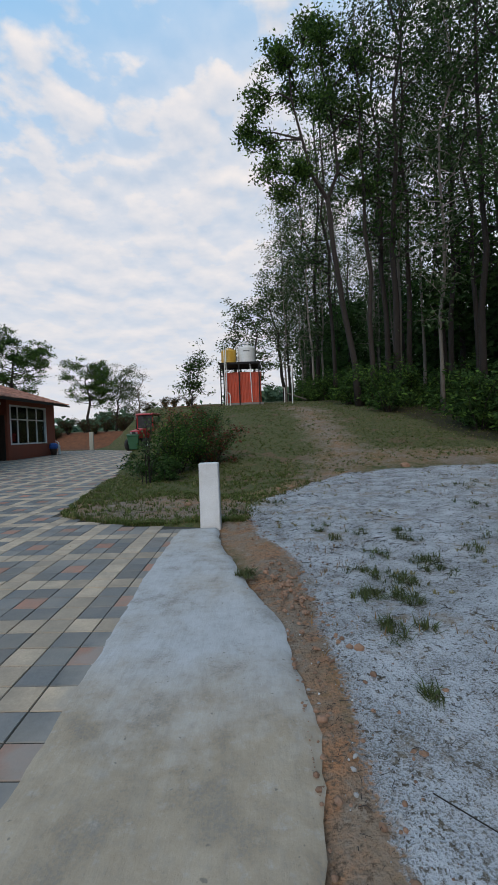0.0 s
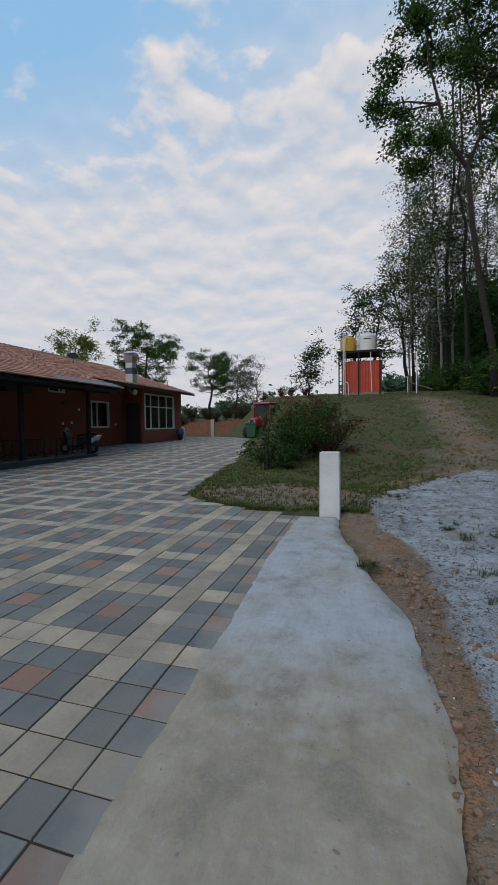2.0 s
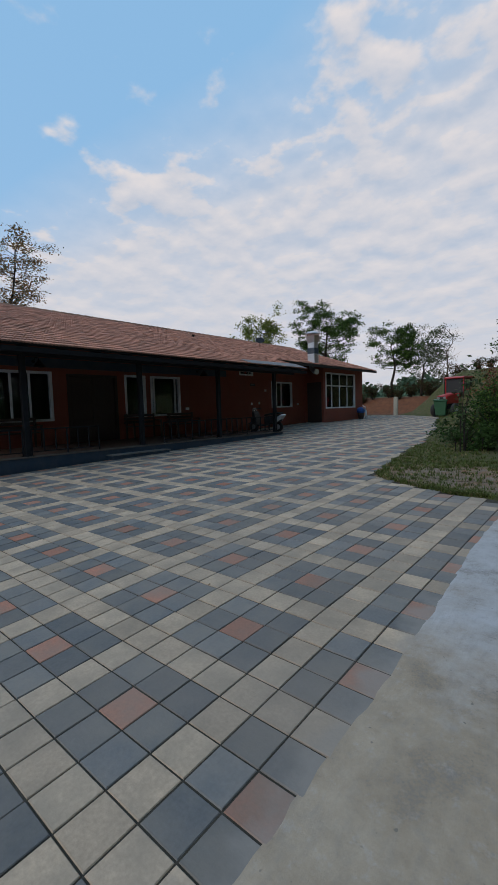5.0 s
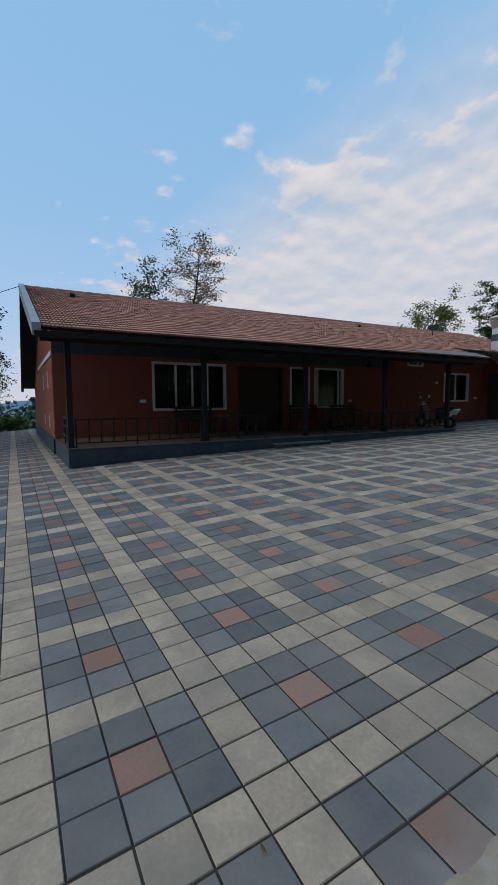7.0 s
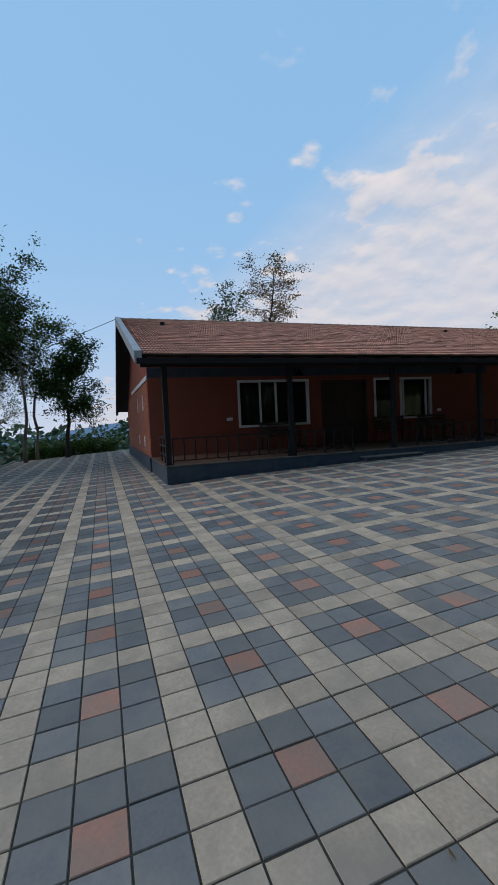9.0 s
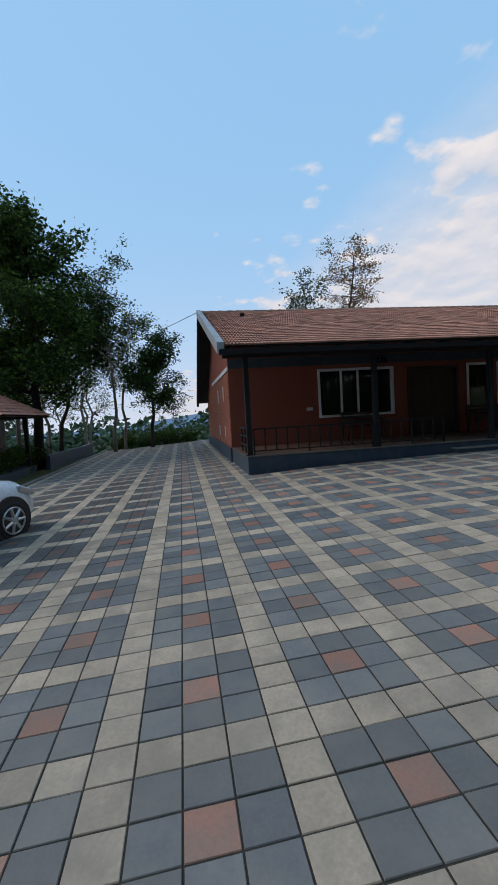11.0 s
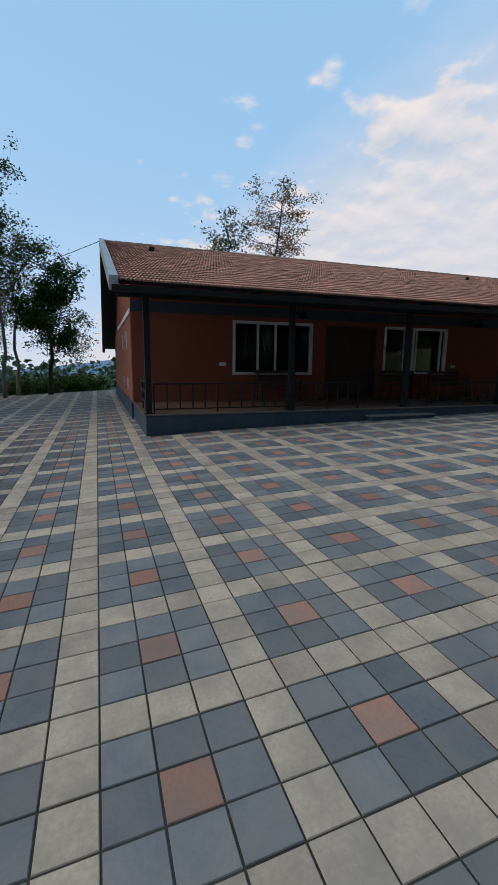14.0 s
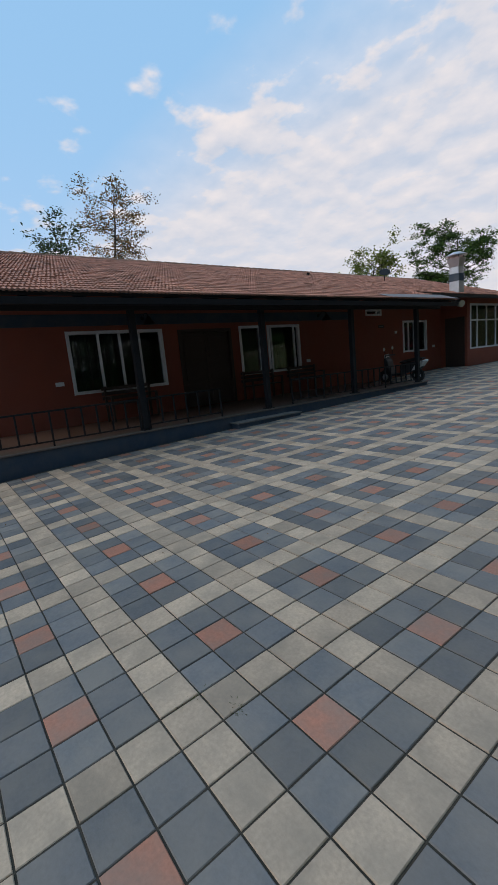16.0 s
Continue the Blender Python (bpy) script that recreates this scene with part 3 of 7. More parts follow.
def build_ground():
    verts, cover, redness = [], [], []
    for y in GY:
        for x in GX:
            z = hill_z(x, y)
            near = -12 < x < 12 and -4 < y < 40
            if near:
                z += 0.05 * (noise.noise((x * 0.9, y * 0.9, 3.1))) + 0.022 * noise.noise((x * 3.3, y * 3.3, 7.7))
            west = along(y, GRAVEL_WEST)
            g = smooth01(-0.3, 0.3, x - west) * (1 - smooth01(10.7, 11.9, y + 0.12 * (4 - x))) if y < 12.5 else 0.0
            yard = (x < -1.75 and y < 6.0) or (y >= 6.0 and x < along(y, KERB) - 0.05)
            if yard and -30 < x and -5 < y < 32:
                z -= 0.09
            if -2.4 < x < 0.3 and -7 < y < 6.1:
                z -= 0.07 * smooth01(0.15, -0.35, x + 0.55 + 0.14 * max(0.0, y - 2.6))
            if g > 0.5:
                z += 0.035 * noise.noise((x * 1.4, y * 1.4, 9.0)) * g
            track = max(0.0, 1 - abs(x - along(y, [(8, 0.4), (14, 1.7), (22, 1.4), (31, 0.2)])) / 2.4) * smooth01(7, 9, y) * (1 - smooth01(24, 33, y))
            edge = (1 - smooth01(0.0, 0.9, abs(x - west + 0.25))) * (1 if y < 11 else 0) * 0.75
            front = smooth01(2.6, 0.4, abs(y - 12.6)) * smooth01(-0.6, 1, x) * 0.55
            patch = 0.85 * (1 - smooth01(0.4, 1.7, math.hypot((x + 2.9) * 0.55, y - 7.6)))
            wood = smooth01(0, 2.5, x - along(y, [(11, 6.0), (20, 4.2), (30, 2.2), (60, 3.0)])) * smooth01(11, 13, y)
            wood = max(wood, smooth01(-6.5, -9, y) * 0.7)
            verts.append((x, y, z))
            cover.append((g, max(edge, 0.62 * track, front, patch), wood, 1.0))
            bank = smooth01(31, 33.2, y) * (1 - smooth01(38, 44, y)) * smooth01(-2.0, -4.5, x)
            redness.append(bank)
    w = len(GX)
    faces = [(j * w + i, j * w + i + 1, (j + 1) * w + i + 1, (j + 1) * w + i) for j in range(len(GY) - 1) for i in range(w - 1)]
    me = bpy.data.meshes.new("ground")
    me.from_pydata(verts, [], faces)
    ca = me.color_attributes.new("cover", "FLOAT_COLOR", "POINT")
    ca.data.foreach_set("color", np.array(cover, dtype=np.float32).ravel())
    ra = me.attributes.new("red_earth", "FLOAT", "POINT")
    ra.data.foreach_set("value", np.array(redness, dtype=np.float32))
    me.polygons.foreach_set("use_smooth", [True] * len(me.polygons))
    me.materials.append(ground_material())
    ob = new("ground", me)
    tagged(ob, "grassy red-earth ground with a pale gravel patch", "ground", kind="structure")


build_ground()


def far_hills():
    def ridge(name, dist, az0, az1, base, height, seed, mat, label):
        g = Geo()
        n = 90
        v = []
        for i in range(n + 1):
            a = radians(az0 + (az1 - az0) * i / n)
            h = height * (0.55 + 0.45 * noise.noise((i * 0.055, seed, 0.3)) + 0.10 * noise.noise((i * 0.4, seed, 5)))
            for k, (dd, hh) in enumerate(((0, base), (dist * 0.12, base + h * 0.7), (dist * 0.25, base + h), (dist * 0.5, base))):
                v.append((-math.sin(a) * (dist + dd), math.cos(a) * (dist + dd), hh))
        f = [(i * 4 + k, i * 4 + k + 1, (i + 1) * 4 + k + 1, (i + 1) * 4 + k) for i in range(n) for k in range(3)]
        g.add(v, f)
        tagged(part(name, g, mat, smooth=True), label, "hills", kind="structure")
    ridge("backdrop_hills", 1500, 40, 160, -75, 150, 2.0, HILL, "hills beyond the valley, painted pale blue with haze")


far_hills()

# ---------------------------------------------------------------- paving
PITCH, TILE_X, TILE_Y = 0.205, -2.9, 0.2


def tile_kind(i, j):
    a, b = i % 4, j % 4
    return 0 if (a == 2 or b == 2) else (2 if a == 0 and b == 0 else 1)


def paver_vertices(x, y, tip, size=0.1970, top=0.0):
    """A square paver with chamfered arrises; tip tilts it a little."""
    h, c = size / 2, 0.003
    v = []
    for s, z in ((h, -0.05), (h, -0.004), (h - c, 0.0)):
        for sx, sy in ((-1, -1), (1, -1), (1, 1), (-1, 1)):
            px, py = sx * s, sy * s
            v.append((x + px, y + py, top + z + tip[0] * px + tip[1] * py))
    return v


PAVER_FACES = [(8, 9, 10, 11)] + [(r + k, r + (k + 1) % 4, r + 4 + (k + 1) % 4, r + 4 + k) for r in (0, 4) for k in range(4)]


def build_paving():
    rnd = random.Random(5)
    pave = thing("pavement", (-8, 8, 0), "courtyard paving of cream, slate grey and brick red square tiles", "pavement", kind="structure")
    bed = Geo()
    ys = np.arange(-5.1, 30.6, 0.3)
    west = -28.6
    for a, b in zip(ys, ys[1:]):
        ea = -1.75 if a < 6 else along(a, KERB) + 0.05
        eb = -1.75 if b <= 6 else along(b, KERB) + 0.05
        bed.add([(west, a, yard_z(a) - 0.006), (ea, a, yard_z(a) - 0.006), (eb, b, yard_z(b) - 0.006), (west, b, yard_z(b) - 0.006)], [(0, 1, 2, 3)])
    part("joint_bed", bed, SOILBED, pave, "dark earth and moss in the joints")
    rest = Geo()
    singles = []
    for j in range(-26, 153):
        y = TILE_Y + (j + 0.5) * PITCH
        top0 = yard_z(y)
        for i in range(-131, 5):
            x = TILE_X + (i + 0.5) * PITCH
            if not in_yard(x, y) :
                continue
            if x < PORCH_X + 0.1 and GABLE_Y < y < PORCH_END and x > BACK_X:
                continue
            if x < (BAY_X if y > BAY_Y else WALL_X) + 0.1 and GABLE_Y < y < END_Y and x > BACK_X:
                continue
            top = top0 + rnd.gauss(0, 0.0012)
            tip = (rnd.gauss(0, 0.004), (yard_z(y + 0.1) - yard_z(y - 0.1)) / 0.2 + rnd.gauss(0, 0.004))
            kind = tile_kind(i, j)
            if i >= -13 and 0 <= j < 17 or (-13 <= i and 17 <= j < 18):
                singles.append((x, y, top, tip, kind))
            else:
                rest.add(paver_vertices(x, y, tip, top=top), PAVER_FACES, kind)
    tagged(part("paver_field", rest, [CREAM, SLATE, BRICKRED], pave, "square pavers in a repeating four-tile check"), kind="stuff")
    shared = []
    for kind, m in enumerate((CREAM_ONE, SLATE_ONE, RED_ONE)):
        me = bpy.data.meshes.new("paver")
        me.from_pydata(paver_vertices(0, 0, (0, 0)), [], PAVER_FACES)
        me.materials.append(m)
        shared.append(me)
    for x, y, top, tip, kind in singles:
        ob = new("paver", shared[kind])
        ob.parent = pave
        ob.matrix_basis = Matrix.Translation(Vector((x, y, top)) - ORIGIN[pave]) @ Euler((tip[1], -tip[0], 0)).to_matrix().to_4x4()


def build_concrete():
    """The trowelled concrete strip, with a ragged west edge smeared over the pavers."""
    g = Geo()
    ys = np.arange(-7, 5.90, 0.07)
    rows = []
    for y in ys:
        w = along(y, [(-7, -1.885), (2.0, -1.895), (3.0, -1.93), (4.1, -2.0), (5.9, -2.02)]) + 0.018 * noise.noise((y * 1.3, 1.0, 0)) + 0.016 * noise.noise((y * 7, 2.0, 0))
        e = along(y, [(-7, -0.45), (1.5, -0.68), (2.1, -0.63), (3.25, -0.77), (4.4, -1.17), (5.1, -1.36), (5.9, -1.48)])
        e += 0.05 * noise.noise((y * 1.2, 4.0, 0)) + 0.03 * noise.noise((y * 5, 6.0, 0)) + 0.02 * noise.noise((y * 19, 6.0, 0))
        z = yard_z(y) + 0.004
        if y > 5.6:
            w = max(w, -2.0)
        row = []
        for k in range(15):
            t = k / 14
            x = w + (e - w) * t
            up = 0.010 * min(1, t * 8) * min(1, (1 - t) * 9) + 0.006 * noise.noise((x * 2.2, y * 2.2, 3))
            row.append((x, y, z + up - (0.003 if k == 0 else 0) - (0.026 if k == 14 else 0)))
        rows.append(row)
    v = [p for r in rows for p in r]
    f = [(j * 15 + i, j * 15 + i + 1, (j + 1) * 15 + i + 1, (j + 1) * 15 + i) for j in range(len(rows) - 1) for i in range(14)]
    n = len(v)
    v += [(x, y, z - 0.12) for x, y, z in rows[-1]]
    f += [((len(rows) - 1) * 15 + i, (len(rows) - 1) * 15 + i + 1, n + i + 1, n + i) for i in range(14)]
    g.add(v, f)
    ob = part("concrete_path", g, CONCRETE, smooth=True)
    tagged(ob, "rough trowelled grey concrete strip beside the pavers", "path", kind="structure")


build_concrete()

# ---------------------------------------------------------------- house
RIDGE_X, RIDGE_Z, FALL = -18.74, 5.58, 0.3276
EAVE_X, WING_X = -10.87, -12.5
WALL_X, GABLE_Y, END_Y, BACK_X = -14.33, 0.95, 25.1, -24.5
BAY_X, BAY_Y = -13.1, 20.4
PORCH_X, PORCH_END, FLOOR_Z = -11.21, 14.0, 0.485
BACK_FALL = 0.52


def roof_z(x):
    return RIDGE_Z - FALL * (x - RIDGE_X) if x > RIDGE_X else RIDGE_Z - BACK_FALL * (RIDGE_X - x)


house = thing("house", (-17, 14, 0), "long terracotta red bungalow with a clay tiled roof and a veranda", "house")
OPENINGS = [(3.75, 6.28, 1.22, 2.74), (6.75, 8.55, 0.485, 2.7), (8.86, 9.75, 1.24, 2.75), (9.97, 11.40, 1.24, 2.75),
            (14.98, 15.96, 2.98, 3.23), (17.4, 19.2, 1.44, 2.76)]
BAY_OPENING = (20.62, 24.08, 1.31, 3.28)


def wall_piece(x0, x1, a, b, z0, z1, label):
    part("wall", Geo().box(x0, x1, a, b, z0, z1), WALLRED, house, label)


def front_wall():
    x0, x1 = WALL_X - 0.23, WALL_X
    edges = sorted({GABLE_Y, BAY_Y, *[o[0] for o in OPENINGS], *[o[1] for o in OPENINGS]})
    top = roof_z(x1) - 0.10
    for a, b in zip(edges, edges[1:]):
        mid = (a + b) / 2
        hole = [o for o in OPENINGS if o[0] < mid < o[1]]
        if not hole:
            wall_piece(x0, x1, a, b, -0.2, top, "terracotta red front wall")
        else:
            wall_piece(x0, x1, a, b, -0.2, hole[0][2], "terracotta red wall below an opening")
            wall_piece(x0, x1, a, b, hole[0][3], top, "terracotta red wall over an opening")
    a, b, z0, z1 = BAY_OPENING
    top = roof_z(BAY_X) - 0.10
    for q0, q1, w0, w1 in ((BAY_Y, a, -0.2, top), (b, END_Y, -0.2, top), (a, b, -0.2, z0), (a, b, z1, top)):
        wall_piece(BAY_X - 0.23, BAY_X, q0, q1, w0, w1, "terracotta red wall of the projecting bay")
    wall_piece(WALL_X - 0.2, BAY_X - 0.231, BAY_Y, BAY_Y + 0.2, -0.2, top, "terracotta red return wall of the bay")
    wall_piece(WALL_X - 0.2, BAY_X - 0.231, END_Y - 0.2, END_Y, -0.2, top, "terracotta red end wall of the bay")


front_wall()


def gable(y0, y1, label):
    g = Geo()
    outline = [(BACK_X, -0.3), (WALL_X - 0.23, -0.3), (WALL_X - 0.23, roof_z(WALL_X - 0.23) - 0.1), (RIDGE_X, RIDGE_Z - 0.1), (BACK_X, roof_z(BACK_X) - 0.1)]
    g.prism(outline, "y", y0, y1)
    return part("wall", g, WALLRED, house, label)


gable(GABLE_Y, GABLE_Y + 0.23, "red gable wall of wire-cut brick")
gable(END_Y - 0.23, END_Y, "red end wall")
part("wall", Geo().box(BACK_X - 0.23, BACK_X, GABLE_Y, END_Y, -0.3, roof_z(BACK_X) - 0.1), WALLRED, house, "red rear wall")
part("floor_slab", Geo().box(BACK_X, WALL_X - 0.23, GABLE_Y + 0.23, END_Y - 0.23, 0.2, FLOOR_Z), FLOORTILE, house)
for yy in (8.65, 14.6, 20.5):
    part("partition", Geo().box(BACK_X + 0.02, WALL_X - 0.24, yy, yy + 0.12, FLOOR_Z, 3.6), DARKROOM, house)
part("partition", Geo().box(-18.4, -18.28, GABLE_Y + 0.3, END_Y - 0.3, FLOOR_Z, 4.5), DARKROOM, house)


def brick_courses():
    """Thin raised courses on the gable wall that faces the drive."""
    g = Geo()
    z = 0.52
    k = 0
    while z < 2.7:
        off = 0.0 if k % 2 else 0.12
        x = BACK_X + off
        while x < WALL_X - 0.25:
            g.box(x, min(x + 0.222, WALL_X - 0.01), GABLE_Y - 0.012, GABLE_Y + 0.004, z, z + 0.066)
            x += 0.232
        z += 0.0765
        k += 1
    tagged(part("brick_facing", g, BRICKFACE, house, "wire-cut red facing bricks"), kind="stuff")


BRICKFACE = material("facing_brick", (0.36, 0.12, 0.065), (0.30, 0.09, 0.05), 3, 0.85, 0.3, 80, island=0.2)
brick_courses()
part("white_band", Geo().box(-20.8, WALL_X + 0.004, GABLE_Y - 0.03, GABLE_Y + 0.001, 2.80, 2.93), WHITEFRAME, house, "white painted lintel band")
for x in (-15.9, -17.9):
    part("slit_frame", Geo().box(x - 0.05, x + 0.05, GABLE_Y - 0.035, GABLE_Y + 0.001, 1.95, 2.45), WHITEFRAME, house, "white slit window frame")
    part("slit_frame", Geo().box(x - 0.05, x + 0.05, GABLE_Y - 0.035, GABLE_Y + 0.001, 0.75, 1.1), WHITEFRAME, house, "white pipe box")
part("plinth_band", Geo().box(BACK_X - 0.25, WALL_X - 0.005, GABLE_Y - 0.05, GABLE_Y - 0.001, -0.3, FLOOR_Z - 0.02), PLINTH, house, "slate blue painted plinth band")
part("lintel_band", Geo().box(WALL_X, WALL_X + 0.02, GABLE_Y + 0.0, 14.1, 2.86, 3.14), PLINTH, house, "slate blue lintel band")

# veranda
part("veranda_base", Geo().box(WALL_X + 0.001, PORCH_X, GABLE_Y, PORCH_END, -0.25, FLOOR_Z - 0.031), PLINTH, house, "slate blue painted veranda plinth", bevel=0.008)
part("veranda_coping", Geo().box(PORCH_X - 0.34, PORCH_X + 0.02, GABLE_Y - 0.02, PORCH_END + 0.02, FLOOR_Z - 0.03, FLOOR_Z), VERANDASTONE, house, "brown-grey stone edging", bevel=0.006)
part("veranda_floor", Geo().box(WALL_X + 0.001, PORCH_X - 0.341, GABLE_Y, PORCH_END, FLOOR_Z - 0.044, FLOOR_Z - 0.004), FLOORTILE, house, "brown veranda floor tiles")
part("step", Geo().box(PORCH_X + 0.001, PORCH_X + 0.30, 6.15, 8.0, -0.1, 0.31), PLINTH, house, "slate blue entrance step", bevel=0.01)
part("step_tread", Geo().box(PORCH_X + 0.002, PORCH_X + 0.32, 6.13, 8.02, 0.311, 0.335), COPING, house, "grey stone tread")
POSTS = [1.03, 4.22, 7.38, 10.54, 13.68]
for y in POSTS:
    g = Geo().box(PORCH_X - 0.20, PORCH_X - 0.08, y - 0.06, y + 0.06, FLOOR_Z + 0.012, roof_z(PORCH_X - 0.1) - 0.16)
    post = part("post", g, BLACKSTEEL, house, "black steel veranda post", bevel=0.006)
    part("base_plate", Geo().box(PORCH_X - 0.24, PORCH_X - 0.04, y - 0.10, y + 0.10, FLOOR_Z, FLOOR_Z + 0.012), BLACKSTEEL, post)
part("eave_beam", Geo().box(PORCH_X - 0.21, PORCH_X - 0.07, 0.5, 15.0, roof_z(PORCH_X - 0.1) - 0.36, roof_z(PORCH_X - 0.1) - 0.16), BLACKSTEEL, house, "black steel eave beam")
for k, y in enumerate(np.arange(0.6, 15.1, 0.9)):
    z0, z1 = roof_z(WALL_X + 0.02), roof_z(EAVE_X + 0.02)
    g = Geo().add([(WALL_X + 0.02, y - 0.025, z0 - 0.16), (EAVE_X - 0.03, y - 0.025, z1 - 0.16), (EAVE_X - 0.03, y - 0.025, z1 - 0.07), (WALL_X + 0.02, y - 0.025, z0 - 0.07),
                   (WALL_X + 0.02, y + 0.025, z0 - 0.16), (EAVE_X - 0.03, y + 0.025, z1 - 0.16), (EAVE_X - 0.03, y + 0.025, z1 - 0.07), (WALL_X + 0.02, y + 0.025, z0 - 0.07)],
                  [(0, 1, 2, 3), (7, 6, 5, 4), (0, 4, 5, 1), (1, 5, 6, 2), (2, 6, 7, 3), (3, 7, 4, 0)])
    part("rafter", g, BLACKSTEEL, house)


def roof_deck(y0, y1, eave):
    g = Geo()
    t = 0.06
    back = BACK_X - 0.6
    o = [(eave, roof_z(eave) - t), (eave, roof_z(eave) - 0.012), (RIDGE_X, RIDGE_Z - 0.012), (back, roof_z(back) - 0.012), (back, roof_z(back) - t), (RIDGE_X, RIDGE_Z - t)]
    g.prism(o, "y", y0, y1)
    return part("roof_deck", g, SOFFIT, house, "dark roof boarding")


ROOF_Y0, ROOF_STEP, ROOF_Y1 = 0.42, 15.2, 25.6
roof_deck(ROOF_Y0 + 0.03, ROOF_STEP, EAVE_X)
roof_deck(ROOF_STEP + 0.001, ROOF_Y1, WING_X)


def roof_tiles():
    """Interlocking clay tiles: each a shallow double wave with a turned-down nose."""
    rnd = random.Random(11)
    w, course = 0.235, 0.315
    ang = math.atan(FALL)
    ca, sa_ = math.cos(ang), math.sin(ang)
    prof = [(-0.5, 0.008), (-0.36, 0.034), (-0.2, 0.012), (0.0, 0.030), (0.2, 0.012), (0.36, 0.034), (0.5, 0.008)]

    def tile(lift, skew):
        v = []
        for s, up, drop in ((-0.02, 0.03, 0.0), (course + 0.02, 0.0, 0.0)):
            for u, h in prof:
                v.append((s, u * w + skew * s, h + up + lift))
        n = len(prof)
        nose = [(-0.02, u * w, h + lift - 0.006) for u, h in prof]
        v += nose
        f = [(k, k + 1, n + k + 1, n + k) for k in range(n - 1)] + [(2 * n + k, 2 * n + k + 1, k + 1, k) for k in range(n - 1)]
        return v, f

    # s runs up the slope from the eave
    def put(v, eave, y):
        out = []
        for s, u, h in v:
            out.append((eave - s * ca - h * sa_ * -1, y + u, roof_z(eave) + s * sa_ + h * ca))
        return out

    rest, singles = Geo(), []
    for eave, ya, yb in ((EAVE_X + 0.06, ROOF_Y0 + 0.06, ROOF_STEP), (WING_X + 0.06, ROOF_STEP, ROOF_Y1)):
        length = (eave - RIDGE_X) / ca
        for r in range(int(length / course) + 1):
            n = int((yb - ya) / w)
            for c in range(n):
                y = ya + (c + 0.5) * (yb - ya) / n
                s0 = r * course
                if s0 + course > length + 0.1:
                    continue
                v, f = tile(rnd.gauss(0, 0.004), rnd.gauss(0, 0.012))
                v = [(s + s0, u, h) for s, u, h in v]
                if eave == EAVE_X + 0.06 and r < 5 and c < 60:
                    singles.append((s0, y, rnd.random()))
                else:
                    rest.add(put(v, eave, y), f)
    tagged(part("roof_tiling", rest, ROOFTILE, house, "weathered red clay roof tiles"), kind="stuff")
    v, f = tile(0, 0)
    me = bpy.data.meshes.new("roof_tile")
    me.from_pydata([(-s * ca + h * sa_, u, s * sa_ + h * ca) for s, u, h in v], [], f)
    me.materials.append(TILE_ONE)
    for s0, y, q in singles:
        e = EAVE_X + 0.06
        ob = new("roof_tile", me)
        ob.parent = house
        ob.matrix_basis = Matrix.Translation(Vector((e - s0 * ca, y, roof_z(e) + s0 * sa_ + 0.004 * (q - 0.5))) - ORIGIN[house]) @ Euler((0, 0, 0.02 * (q - 0.5))).to_matrix().to_4x4()


def ridge_caps():
    g = Geo()
    y = ROOF_Y0 + 0.1
    while y < ROOF_Y1 - 0.1:
        v = []
        for yy, r in ((y, 0.15), (y + 0.37, 0.125)):
            for k in range(6):
                a = math.pi * k / 5
                v.append((RIDGE_X + r * math.cos(a), yy, RIDGE_Z - 0.03 + r * 0.8 * math.sin(a)))
        g.add(v, [(k, k + 1, 7 + k, 6 + k) for k in range(5)] + [(0, 1, 2, 3, 4, 5)])
        y += 0.35
    tagged(part("ridge_capping", g, RIDGECLAY, house, "mortared clay ridge caps"), kind="stuff")


RIDGECLAY = material("ridge_clay", (0.30, 0.155, 0.10), (0.24, 0.17, 0.13), 3, 0.9, 0.3, 60, island=0.25)
ridge_caps()
# bargeboard over the drive end: a broad pale board down the front slope
g = Geo()
xs = [RIDGE_X, EAVE_X + 0.1]
g.add([(RIDGE_X, 0.34, RIDGE_Z + 0.12), (EAVE_X + 0.12, 0.34, roof_z(EAVE_X + 0.12) + 0.10), (EAVE_X + 0.12, 0.34, roof_z(EAVE_X + 0.12) - 0.16), (RIDGE_X, 0.34, RIDGE_Z - 0.16),
       (RIDGE_X, 0.50, RIDGE_Z + 0.12), (EAVE_X + 0.12, 0.50, roof_z(EAVE_X + 0.12) + 0.10), (EAVE_X + 0.12, 0.50, roof_z(EAVE_X + 0.12) - 0.16), (RIDGE_X, 0.50, RIDGE_Z - 0.16)],
      [(0, 3, 2, 1), (4, 5, 6, 7), (0, 1, 5, 4), (1, 2, 6, 5), (2, 3, 7, 6), (3, 0, 4, 7)])
part("bargeboard", g, WEATHERED, house, "pale grey metal bargeboard")
g = Geo()
bx = BACK_X - 0.62
g.add([(RIDGE_X - 0.01, 0.36, RIDGE_Z + 0.08), (bx, 0.36, roof_z(bx) + 0.06), (bx, 0.36, roof_z(bx) - 0.22), (RIDGE_X - 0.01, 0.36, RIDGE_Z - 0.22),
       (RIDGE_X - 0.01, 0.48, RIDGE_Z + 0.08), (bx, 0.48, roof_z(bx) + 0.06), (bx, 0.48, roof_z(bx) - 0.22), (RIDGE_X - 0.01, 0.48, RIDGE_Z - 0.22)],
      [(0, 1, 2, 3), (7, 6, 5, 4), (0, 4, 5, 1), (1, 5, 6, 2), (2, 6, 7, 3), (3, 7, 4, 0)])
part("bargeboard", g, SOFFIT, house, "dark rear bargeboard")
part("gutter", Geo().prism([(EAVE_X + 0.02, 2.79), (EAVE_X + 0.14, 2.79), (EAVE_X + 0.15, 2.90), (EAVE_X + 0.02, 2.90)], "y", 0.38, ROOF_STEP - 0.1), BLACKSTEEL, house, "black eave gutter")
